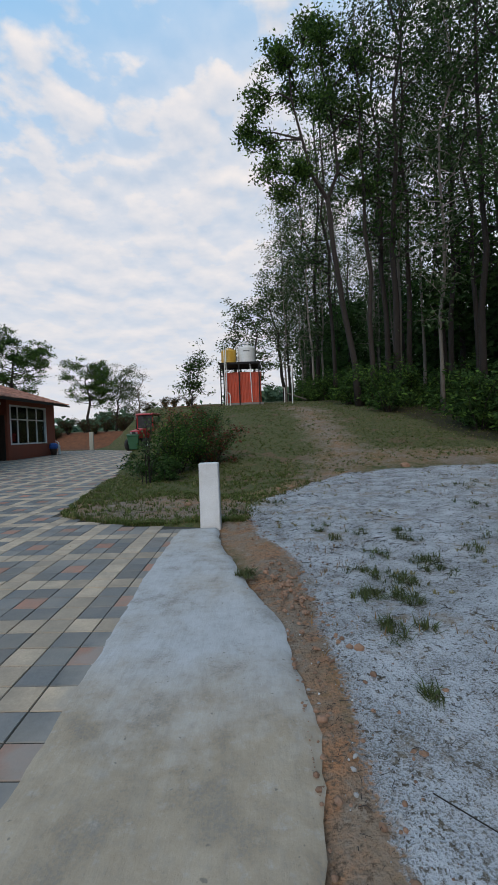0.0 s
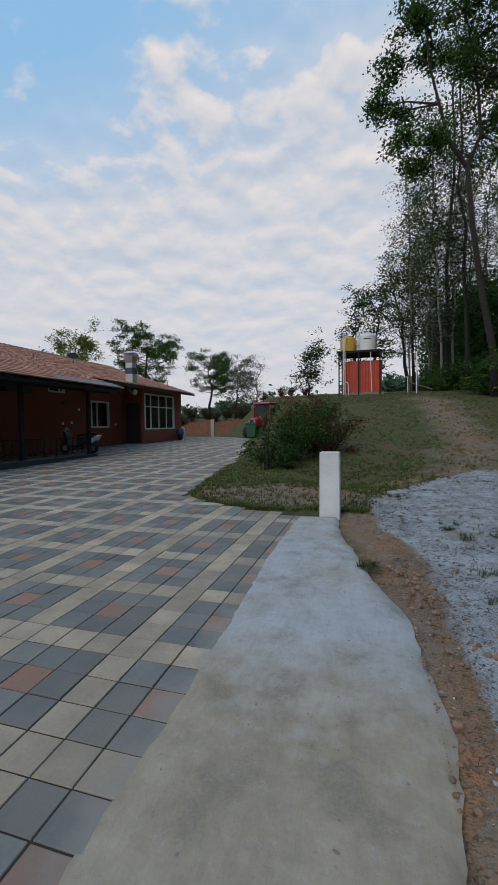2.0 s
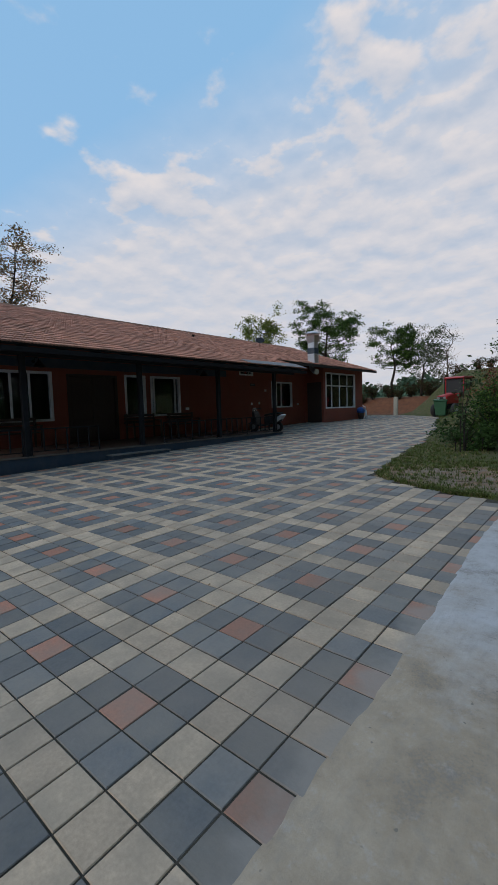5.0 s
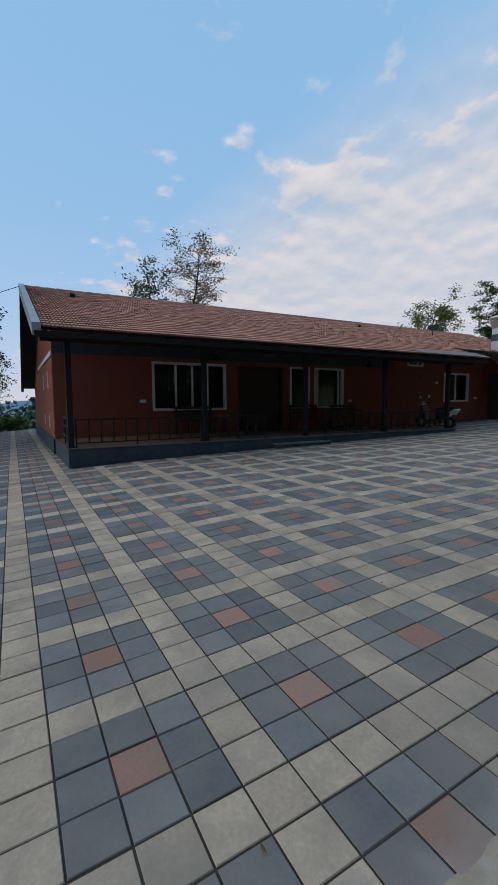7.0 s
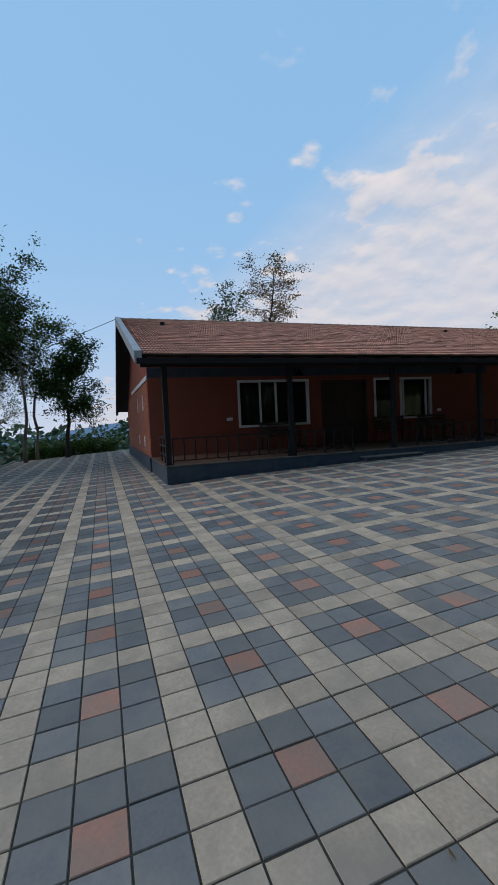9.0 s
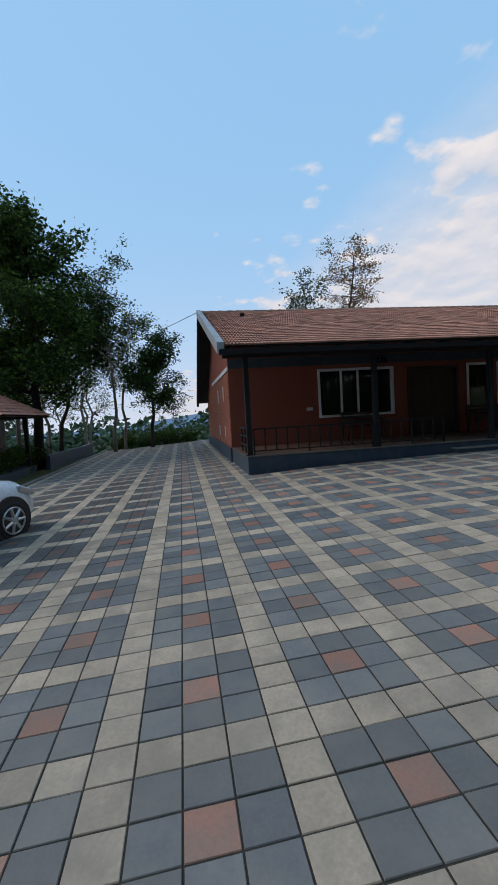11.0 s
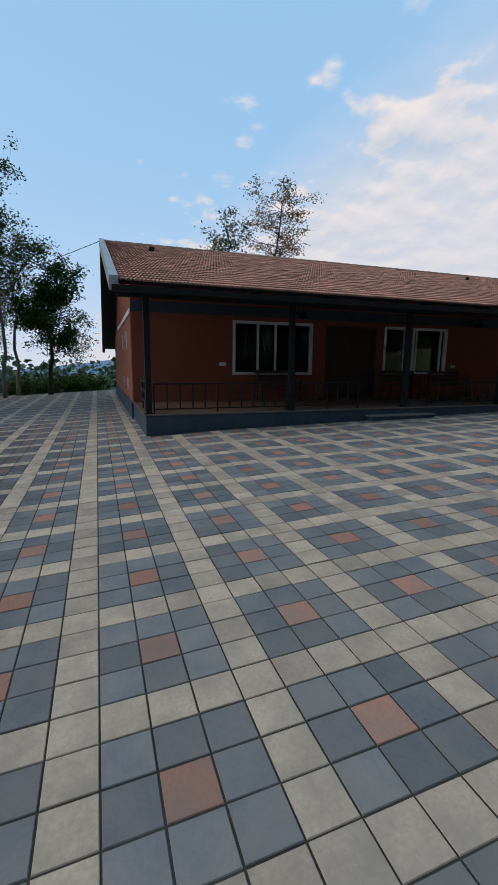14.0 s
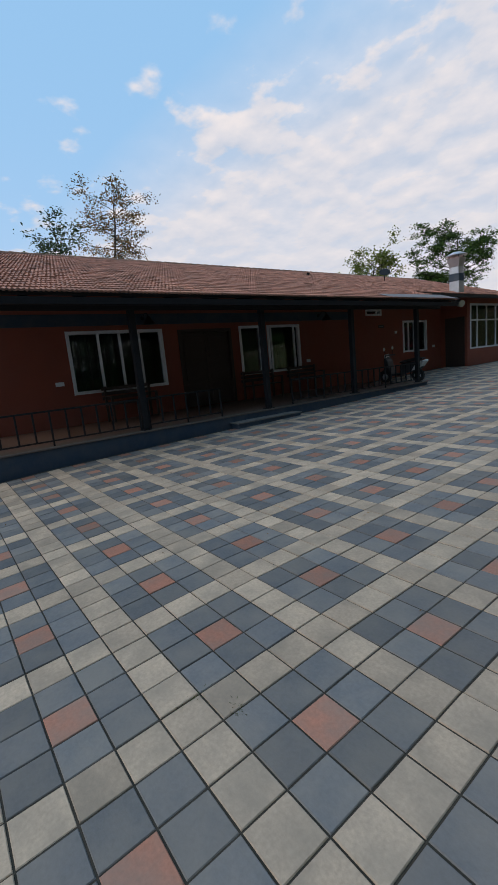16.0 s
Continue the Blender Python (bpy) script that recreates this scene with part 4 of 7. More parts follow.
part("gutter", Geo().prism([(WING_X + 0.02, roof_z(WING_X) - 0.14), (WING_X + 0.12, roof_z(WING_X) - 0.14), (WING_X + 0.13, roof_z(WING_X) - 0.04), (WING_X + 0.02, roof_z(WING_X) - 0.04)], "y", ROOF_STEP + 0.1, ROOF_Y1), SOFFIT, house, "dark wing fascia")
g = Geo().add([(EAVE_X + 0.10, 11.6, roof_z(EAVE_X + 0.1) + 0.06), (EAVE_X + 0.10, 15.25, roof_z(EAVE_X + 0.1) + 0.06), (EAVE_X - 0.55, 15.25, roof_z(EAVE_X - 0.55) + 0.075), (EAVE_X - 0.35, 11.6, roof_z(EAVE_X - 0.35) + 0.075),
               (EAVE_X + 0.10, 11.6, roof_z(EAVE_X + 0.1) + 0.05), (EAVE_X + 0.10, 15.25, roof_z(EAVE_X + 0.1) + 0.05), (EAVE_X - 0.55, 15.25, roof_z(EAVE_X - 0.55) + 0.065), (EAVE_X - 0.35, 11.6, roof_z(EAVE_X - 0.35) + 0.065)],
              [(0, 1, 2, 3), (7, 6, 5, 4), (0, 4, 5, 1), (1, 5, 6, 2), (2, 6, 7, 3), (3, 7, 4, 0)])
part("roof_flashing", g, DULLSHEET, house, "pale metal flashing sheet")


def window(y0, y1, z0, z1, columns, rows=(), curtain=None, face=WALL_X):
    """A white framed window; columns and rows are fractions at which bars stand."""
    fw, x = 0.075, face - 0.12
    fr = Geo()
    fr.box(x, face + 0.03, y0, y0 + fw, z0, z1).box(x, face + 0.03, y1 - fw, y1, z0, z1)
    fr.box(x, face + 0.03, y0 + fw, y1 - fw, z0, z0 + fw).box(x, face + 0.03, y0 + fw, y1 - fw, z1 - fw, z1)
    win = part("window", fr, WHITEFRAME, house, "white framed window")
    for c in columns:
        y = y0 + c * (y1 - y0)
        part("mullion", Geo().box(x + 0.02, x + 0.085, y - 0.03, y + 0.03, z0 + fw, z1 - fw), WHITEFRAME, win)
    for r in rows:
        z = z0 + r * (z1 - z0)
        part("transom", Geo().box(x + 0.025, x + 0.08, y0 + fw, y1 - fw, z - 0.03, z + 0.03), WHITEFRAME, win)
    cuts = [0, *columns, 1]
    for a, b in zip(cuts, cuts[1:]):
        pane = part("pane", Geo().box(x + 0.045, x + 0.051, y0 + a * (y1 - y0) + 0.03, y0 + b * (y1 - y0) - 0.03, z0 + fw, z1 - fw), GLASS, win)
        pane.visible_shadow = False
    if curtain:
        mat, ca_, cb = curtain
        g = Geo()
        n = 60
        ya, yb = y0 + ca_ * (y1 - y0), y0 + cb * (y1 - y0)
        v = []
        for k in range(n + 1):
            y = ya + (yb - ya) * k / n
            xx = face - 0.33 + 0.03 * math.sin(k * 1.3) + 0.01 * math.sin(k * 3.1)
            v += [(xx, y, z0 - 0.15), (xx, y, z1 + 0.05), (xx - 0.006, y, z0 - 0.15), (xx - 0.006, y, z1 + 0.05)]
        f = []
        for k in range(n):
            a, b = 4 * k, 4 * k + 4
            f += [(a, b, b + 1, a + 1), (a + 2, a + 3, b + 3, b + 2)]
        g.add(v, f)
        part("curtain", g, mat, win, "hanging curtain")
    return win


window(3.75, 6.28, 1.22, 2.74, (0.31, 0.53, 0.74), curtain=(GREENCURTAIN, 0.02, 0.5))
window(8.86, 9.75, 1.24, 2.75, (), curtain=(GREENCURTAIN, 0.0, 1.0))
window(9.97, 11.40, 1.24, 2.75, (0.14, 0.85), curtain=(GREENCURTAIN, 0.1, 1.0))
window(14.98, 15.96, 2.98, 3.23, (0.75,))
window(17.4, 19.2, 1.44, 2.76, (0.27, 0.5), curtain=(CURTAIN, 0.5, 1.0))
window(20.62, 24.08, 1.31, 3.28, (0.22, 0.48, 0.74), (0.64,), curtain=(CURTAIN, 0.24, 0.74), face=BAY_X)


def door(y0, y1, z0, z1, leaves):
    fr = Geo().box(WALL_X - 0.16, WALL_X + 0.03, y0, y0 + 0.08, z0, z1).box(WALL_X - 0.16, WALL_X + 0.03, y1 - 0.08, y1, z0, z1).box(WALL_X - 0.16, WALL_X + 0.03, y0 + 0.08, y1 - 0.08, z1 - 0.08, z1)
    frame_ob = part("door_frame", fr, DARKWOOD, house, "dark stained door frame")
    wide = (y1 - y0 - 0.16) / leaves
    for k in range(leaves):
        a = y0 + 0.08 + k * wide + 0.004
        b = a + wide - 0.008
        part("door_leaf", Geo().box(WALL_X - 0.12, WALL_X - 0.075, a, b, z0 + 0.01, z1 - 0.085), DARKWOOD, frame_ob, "dark stained panelled door leaf")
        for q0, q1 in ((0.06, 0.32), (0.37, 0.62), (0.67, 0.94)):
            h = z1 - z0 - 0.1
            part("door_panel", Geo().box(WALL_X - 0.075, WALL_X - 0.06, a + 0.1, b - 0.1, z0 + q0 * h, z0 + q1 * h), DARKWOOD, frame_ob, bevel=0.005)


door(6.75, 8.55, 0.485, 2.7, 2)
# side door in the return wall of the bay
fr = part("door_frame", Geo().box(-14.1, -14.02, BAY_Y - 0.03, BAY_Y - 0.001, 0.5, 2.75).box(-13.3, -13.22, BAY_Y - 0.03, BAY_Y - 0.001, 0.5, 2.75).box(-14.02, -13.3, BAY_Y - 0.03, BAY_Y - 0.001, 2.67, 2.75), DARKWOOD, house, "dark wooden frame of the side door")
part("door_leaf", Geo().box(-14.02, -13.3, BAY_Y - 0.02, BAY_Y - 0.001, 0.52, 2.67), DARKWOOD, fr, "brown wooden side door")


# ---------------------------------------------------------------- trees and shrubs
def leaf_mesh(rng, centres, spread, count, size, droop=0.2, long=2.2):
    """Leaves as folded blades: count round each centre, scattered by spread."""
    c = np.repeat(np.asarray(centres, float), count, axis=0)
    s = np.repeat(np.broadcast_to(np.asarray(spread, float), (len(centres), 3)), count, axis=0)
    n = len(c)
    p = c + rng.normal(size=(n, 3)) * s * 0.6
    d = rng.normal(size=(n, 3))
    d[:, 2] = d[:, 2] * 0.6 - droop
    d /= np.linalg.norm(d, axis=1)[:, None]
    u = np.cross(d, rng.normal(size=(n, 3)))
    u /= np.linalg.norm(u, axis=1)[:, None] + 1e-9
    w = np.cross(d, u)
    ln = size * rng.uniform(0.6, 1.3, n)[:, None]
    half = ln / long / 2
    a = p
    b = p + d * ln * 0.5 + u * half + w * half * 0.35
    e = p + d * ln
    f = p + d * ln * 0.5 - u * half + w * half * 0.35
    v = np.stack([a, b, e, f], 1).reshape(-1, 3)
    k = np.arange(n)[:, None] * 4
    faces = np.concatenate([k + np.array([0, 1, 2]), k + np.array([0, 2, 3])], 0)
    return v, faces


def leaves(name, v, faces, mats, parent, label="", split=None):
    me = bpy.data.meshes.new(name)
    me.from_pydata(v.tolist(), [], faces.tolist())
    for m in mats if isinstance(mats, (list, tuple)) else [mats]:
        me.materials.append(m)
    if split is not None:
        n = len(faces) // 2
        idx = (np.random.RandomState(3).rand(n) < split).astype(int)
        me.polygons.foreach_set("material_index", np.concatenate([idx, idx]).astype(np.int32))
    me.update()
    ob = new(name, me)
    ob.parent = parent
    ORIGIN[ob] = Vector((0, 0, 0))
    if label:
        tagged(ob, label)
    return ob


def tree(name, label, height, crown_from, radius, trunk_r, seed, leaf=LEAF, bark=BARK, limbs=26, clumps=3, per=26, size=0.22, lean=(0, 0),
         shape="tall", spread=0.55, split=None, category="tree", group="", stems=1, twist=0.3):
    """A tree about its own base: tapered trunk, rising limbs, twigs and leaf clumps."""
    rng = np.random.RandomState(seed)
    t = thing(name, (0, 0, 0), label, category, group)
    trunk, limb_geo, ends = Geo(), Geo(), []
    for s in range(stems):
        off = np.array([rng.normal() * 0.15, rng.normal() * 0.15]) if stems > 1 else np.zeros(2)
        axis = []
        n = 9
        wob = rng.normal(size=(n + 1, 2)) * twist
        for i in range(n + 1):
            q = i / n
            k = np.array(lean) * q ** 1.3 + wob[i] * q + off * (1 + 3 * q)
            axis.append(np.array([k[0], k[1], height * q - 0.25 * (i == 0)]))
        radii = [trunk_r * (1.25 if i == 0 else (1 - 0.85 * i / n)) for i in range(n + 1)]
        trunk.tube(axis, radii, 9)
        for j in range(limbs // stems):
            q = crown_from + (1 - crown_from) * (j + rng.rand()) / (limbs / stems)
            i = min(n - 1, int(q * n))
            base = axis[i] + (axis[i + 1] - axis[i]) * (q * n - i)
            rel = (q - crown_from) / (1 - crown_from)
            if shape == "tall":
                reach = radius * (0.55 + 0.6 * math.sin(math.pi * (0.15 + 0.8 * rel))) * rng.uniform(0.5, 1.15)
                rise = rng.uniform(0.1, 0.9)
            elif shape == "round":
                reach = radius * math.sqrt(max(0.05, 1 - (2 * rel - 0.8) ** 2 / 1.9)) * rng.uniform(0.55, 1.1)
                rise = rng.uniform(0.0, 0.7)
            elif shape == "flat":
                reach = radius * rng.uniform(0.4, 1.1)
                rise = rng.uniform(0.25, 0.6)
            else:
                reach = radius * (1.05 - 0.85 * rel) * rng.uniform(0.7, 1.1)
                rise = rng.uniform(-0.05, 0.25)
            ang = rng.uniform(0, 2 * math.pi)
            tip = base + np.array([math.cos(ang) * reach, math.sin(ang) * reach, rise * reach])
            mid = (base + tip) / 2 + np.array([0, 0, -0.08 * reach]) + rng.normal(size=3) * 0.08 * reach
            r0 = max(0.012, trunk_r * 0.42 * (1 - 0.75 * q))
            limb_geo.tube([base, mid, tip], [r0, r0 * 0.6, r0 * 0.2], 5, cap=False)
            for _ in range(clumps):
                f = rng.uniform(0.45, 1.05)
                cpos = base + (tip - base) * f + rng.normal(size=3) * spread * 0.9
                limb_geo.tube([base + (tip - base) * f * 0.8, cpos], [r0 * 0.35, 0.006], 4, cap=False)
                ends.append(cpos)
    part("trunk", trunk, bark, t, smooth=True)
    part("branchwork", limb_geo, bark, t)
    v, f = leaf_mesh(rng, ends, (spread, spread, spread * (0.45 if shape in ("flat", "layered") else 0.75)), per, size)
    leaves("crown", v, f, leaf, t, split=split)
    return t


def place(t, spots, rng=None, scale=(0.85, 1.15)):
    """Copies a tree to (x, y) spots standing on the ground; the first spot takes the original."""
    rng = rng or random.Random(1)
    for k, (x, y) in enumerate(spots):
        s = rng.uniform(*scale)
        m = Matrix.Translation((x, y, hill_z(x, y) - 0.05)) @ Euler((0, 0, rng.uniform(0, 6.28))).to_matrix().to_4x4() @ Matrix.Diagonal((s, s, s * rng.uniform(0.92, 1.1), 1))
        if k == 0:
            t.matrix_basis = m
        else:
            c = copy_thing(t, m)
            c.matrix_basis = m


WOOD = "trees of the plantation"
wr = random.Random(21)
kinds = [
    tree("forest_tree", "tall slender plantation tree with dark leaves", 24, 0.34, 2.3, 0.19, 31, LEAF, BARK, 34, 4, 24, 0.21, (0.8, 0.4), group=WOOD, split=None),
    tree("forest_tree", "tall slender plantation tree with dark leaves", 21, 0.28, 2.0, 0.15, 32, [LEAF, LEAFBRIGHT], BARK, 32, 4, 22, 0.2, (-0.6, 0.5), group=WOOD, split=0.3),
    tree("forest_tree", "tall slender pale-barked plantation tree", 26, 0.45, 1.8, 0.13, 33, LEAF, PALEBARK, 34, 3, 24, 0.21, (0.5, -0.8), group=WOOD),
    tree("forest_tree", "thin young plantation tree with feathery leaves", 16, 0.2, 1.3, 0.09, 34, [LEAFDULL, LEAF], PALEBARK, 38, 3, 24, 0.2, (0.4, 0.3), group=WOOD, split=0.4),
    tree("forest_tree", "bare-stemmed tall tree with a high crown", 25, 0.5, 2.2, 0.17, 35, LEAF, BARK, 32, 4, 24, 0.21, (-0.5, -0.4), group=WOOD),
]
spots = [[] for _ in kinds]
taken = []
EDGE = [(-30, 9.0), (8, 8.5), (14, 8.3), (20, 6.4), (26, 4.6), (34, 3.6), (50, 3.2), (90, 3.0)]
tries = 0
while len(taken) < 100 and tries < 6000:
    tries += 1
    # the last band is unseen: trees added to block sky light reaching the veranda
    y = wr.choice((wr.uniform(14, 34), wr.uniform(24, 75), wr.uniform(-26, 16)))
    x = along(y, EDGE) + abs(wr.gauss(0, 9)) + wr.uniform(0, 1.5)
    gap = 1.5 if y < 40 else 2.4
    if any((x - a) ** 2 + (y - b) ** 2 < gap * gap for a, b in taken):
        continue
    if 27 < y < 65 and x < 8.5 and wr.random() < 0.6:
        continue
    taken.append((x, y))
    spots[wr.choices(range(5), (5, 4, 4, 4, 4))[0]].append((x, y))
spots[4].insert(0, (5.2, 23.4))
spots[3] += [(1.4, 39), (2.7, 37), (3.4, 42), (2.2, 47), (3.3, 34.5), (4.3, 36)]
spots[1] += [(2.0, 43), (3.8, 39.5), (4.8, 33)]
for t, s in zip(kinds, spots):
    place(t, s, wr)


def forked_tree():
    """The tall forked tree at the wood's edge with its broad leaning crown."""
    rng = np.random.RandomState(4)
    t = thing("forked_tree", (4.4, 23.6, hill_z(4.4, 23.6)), "tall forked tree with a broad fresh green crown", "tree", WOOD)
    z0 = hill_z(4.4, 23.6) - 0.2
    trunk = Geo().tube([(4.4, 23.6, z0), (4.25, 23.6, 5.0), (3.75, 23.7, 8.0), (3.35, 23.7, 11.0), (3.1, 23.8, 14.0)], [0.22, 0.165, 0.15, 0.135, 0.12], 10)
    part("trunk", trunk, BARK, t, smooth=True)
    limb, ends = Geo(), []
    left = [np.array(p) for p in ((3.1, 23.8, 13.9), (2.3, 23.7, 15.2), (1.8, 23.5, 17.0), (1.3, 23.4, 19.0), (1.2, 23.3, 20.6))]
    right = [np.array(p) for p in ((3.1, 23.8, 13.9), (3.7, 23.9, 15.4), (3.6, 24.0, 17.6), (3.3, 24.1, 19.8), (3.0, 24.0, 21.6))]
    for line in (left, right):
        limb.tube(line, [0.115, 0.09, 0.07, 0.05, 0.03], 8)
    # foliage pads at the ends of the boughs, with sky between them
    for x, z, r in ((-1.2, 18.5, 0.55), (-0.5, 19.5, 0.6), (0.3, 21.0, 0.7), (-0.1, 17.7, 0.6), (0.9, 22.1, 0.7), (1.6, 20.5, 0.75), (2.5, 23.0, 0.8), (2.8, 21.4, 0.8), (4.0, 22.3, 0.8),
                    (3.6, 20.0, 0.75), (4.8, 20.8, 0.7), (4.5, 18.5, 0.7), (2.8, 18.6, 0.6), (0.1, 15.5, 0.6), (0.8, 14.6, 0.5), (1.5, 15.0, 0.4), (4.4, 16.4, 0.6), (5.0, 14.5, 0.5)):
        c = np.array([x, 23.6 + rng.uniform(-1.3, 1.3), z])
        line = left if x < 2.6 else right
        b = min(line[1:], key=lambda p: np.linalg.norm(p - c) + 2.0 * max(0.0, p[2] - c[2]))
        limb.tube([b, (b + c) / 2 + rng.normal(size=3) * 0.15, c], [0.06, 0.04, 0.012], 6, cap=False)
        for _k in range(7):
            e = c + rng.normal(size=3) * r * np.array([0.62, 0.7, 0.42])
            limb.tube([(b + c * 2) / 3, e], [0.022, 0.006], 4, cap=False)
            ends.append(e)
    part("branchwork", limb, BARK, t)
    v, f = leaf_mesh(rng, ends, (0.48, 0.48, 0.28), 130, 0.2)
    o = leaves("crown", v - np.array(ORIGIN[t]), f, [LEAF, LEAFBRIGHT], t, split=0.6)


forked_tree()
# trees behind and beside the house
def single(t, x, y, s=1.0, turn=0.0, z=None):
    t.matrix_basis = Matrix.Translation((x, y, (hill_z(x, y) - 0.05) if z is None else z)) @ Euler((0, 0, turn)).to_matrix().to_4x4() @ Matrix.Diagonal((s, s, s, 1))


single(tree("brown_leaved_tree", "sparse tree with browning leaves behind the roof", 11.9, 0.66, 2.2, 0.18, 41, [LEAFBROWN, LEAFDULL], BARK, 26, 5, 34, 0.16, (0.3, 0.2), "flat", 0.42, 0.15), -30.3, 11.3)
single(tree("grey_green_tree", "small grey-green tree behind the roof", 10.3, 0.5, 1.6, 0.14, 42, LEAFDULL, BARK, 26, 4, 26, 0.19, (0.2, 0.3), "round", 0.36), -30.0, 8.1)
single(tree("yellow_green_tree", "rounded yellow-green tree beyond the roof", 8.6, 0.3, 2.6, 0.2, 43, [YELLOWLEAF, LEAFBRIGHT], BARK, 34, 5, 60, 0.2, (0, 0), "round", 0.4, 0.15), -26.5, 31.5)
single(tree("spreading_tree", "broad flat-crowned tree beyond the house", 9.1, 0.42, 3.6, 0.24, 44, [LEAF, LEAFBRIGHT], BARK, 26, 6, 90, 0.22, (0.8, 0), "flat", 0.46, 0.4), -25.6, 41.8)
single(tree("spreading_tree", "flat-crowned tree on the earth bank", 6.4, 0.4, 2.4, 0.16, 45, [LEAF, LEAFBRIGHT], BARK, 20, 6, 80, 0.19, (0.4, 0), "flat", 0.42, 0.35), -18.0, 42.0)
single(tree("spreading_tree", "small flat-crowned tree on the earth bank", 5.4, 0.35, 2.4, 0.13, 46, LEAFDULL, BARK, 20, 5, 70, 0.16, (0.8, 0), "flat", 0.5), -15.6, 43.0)
single(tree("bare_tree", "leafless grey sapling on the earth bank", 5.8, 0.45, 1.2, 0.1, 47, LEAFDULL, PALEBARK, 18, 2, 1, 0.1, (0.3, 0), "round", 0.35), -12.6, 41.0)
single(tree("layered_tree", "young tree with flat layered branches on the slope", 3.7, 0.25, 1.0, 0.08, 48, LEAF, BARK, 26, 3, 20, 0.2, (0.2, 0), "layered", 0.4), -5.7, 30.0)
for k, (x, y, s) in enumerate(((-3.2, 39.0, 1.0), (-1.4, 42.0, 1.1))):
    single(tree("layered_tree", "dark layered tree behind the tank stand", 9.0, 0.2, 1.9, 0.14, 60 + k, LEAF, BARK, 26, 3, 26, 0.24, (0.2, 0), "layered", 0.5), x, y, s)
single(tree("roundish_tree", "rounded dark tree at the wood's edge", 12.5, 0.45, 2.2, 0.2, 49, LEAF, BARK, 28, 4, 34, 0.26, (-1.5, 0), "round", 0.55), 1.6, 45.0)

# the garden west of the drive
single(tree("mango_tree", "large dense dark green tree on the lawn", 9.9, 0.3, 2.2, 0.22, 51, [LEAF, LEAFBRIGHT], BARK, 56, 6, 80, 0.2, (0.0, 0.3), "round", 0.42, 0.3), -20.0, -6.3)
single(tree("mango_tree", "large dense dark green tree on the lawn", 9.4, 0.25, 3.2, 0.24, 52, [LEAF, LEAFDULL], BARK, 50, 6, 70, 0.2, (0.3, -0.5), "round", 0.5, 0.25), -20.5, -12.2)
single(tree("slender_tree", "slender feathery tree beyond the drive", 10.4, 0.45, 1.1, 0.10, 53, [LEAFDULL, LEAF], PALEBARK, 34, 3, 26, 0.17, (0, 0.3), "tall", 0.34, 0.4), -26.5, -4.3)
single(tree("slender_tree", "slender feathery tree beyond the drive", 7.8, 0.45, 1.6, 0.1, 54, [LEAFDULL, LEAFBRIGHT], PALEBARK, 30, 5, 44, 0.15, (0.2, 0.4), "round", 0.36, 0.4), -28.0, -3.9)
single(tree("slender_tree", "dark leaved tree at the far edge of the drive", 6.0, 0.42, 1.5, 0.13, 55, LEAF, BARK, 26, 6, 80, 0.16, (0.1, 0.7), "round", 0.36), -27.2, -2.3)
single(tree("slender_tree", "leaning dark tree at the far edge of the drive", 8.4, 0.5, 1.9, 0.13, 56, LEAF, BARK, 32, 6, 90, 0.14, (0.4, 2.2), "round", 0.42), -27.0, -7.4)
single(tree("sapling", "thin pale sapling beside the drive", 3.6, 0.15, 0.7, 0.03, 57, LEAFDULL, PALEBARK, 18, 2, 12, 0.14, (0.1, 0.1), "tall", 0.25), -30.5, -0.7)
single(tree("sapling", "thin bare sapling beside the drive", 2.6, 0.3, 0.5, 0.025, 58, LEAFDULL, PALEBARK, 10, 2, 4, 0.12, (0.1, 0.1), "tall", 0.2), -30.0, -1.9)
gt = tree("garden_tree", "slim tree of the grove below the garden", 10.5, 0.3, 1.8, 0.12, 59, [LEAFDULL, LEAF], PALEBARK, 28, 3, 34, 0.15, (0.3, 0.3), "tall", 0.5, 0.4, group="grove below the garden")
place(gt, [(-30 - wr.uniform(0, 16), -6.5 - wr.uniform(0, 17)) for _ in range(14)] + [(-24 - wr.uniform(0, 4), -8.5 - wr.uniform(0, 8)) for _ in range(6)], wr)


# ---------------------------------------------------------------- shrubs
def shrub(label, height, radius, seed, mats, split=None, size=0.12, stems=14, per=60, name="shrub", group=""):
    rng = np.random.RandomState(seed)
    t = thing(name, (0, 0, 0), label, "shrub", group)
    stem, ends = Geo(), []
    for _ in range(stems):
        a, r = rng.uniform(0, 6.28), radius * rng.uniform(0.2, 1.35)
        tip = np.array([math.cos(a) * r, math.sin(a) * r, height * rng.uniform(0.25, 1.15)])
        mid = tip * np.array([0.45, 0.45, 0.6])
        stem.tube([(0.1 * math.cos(a), 0.1 * math.sin(a), -0.08), mid, tip], [0.018, 0.012, 0.004], 5, cap=False)
        for q in (0.5, 0.75, 1.0):
            c = mid + (tip - mid) * (q * 2 - 1)
            ends.append(c + rng.normal(size=3) * 0.1)
    part("branchwork", stem, BARK, t)
    v, f = leaf_mesh(rng, ends, (radius * 0.24, radius * 0.24, height * 0.11), per, size, 0.1, 2.4)
    leaves("foliage", v, f, mats, t, split=split)
    return t


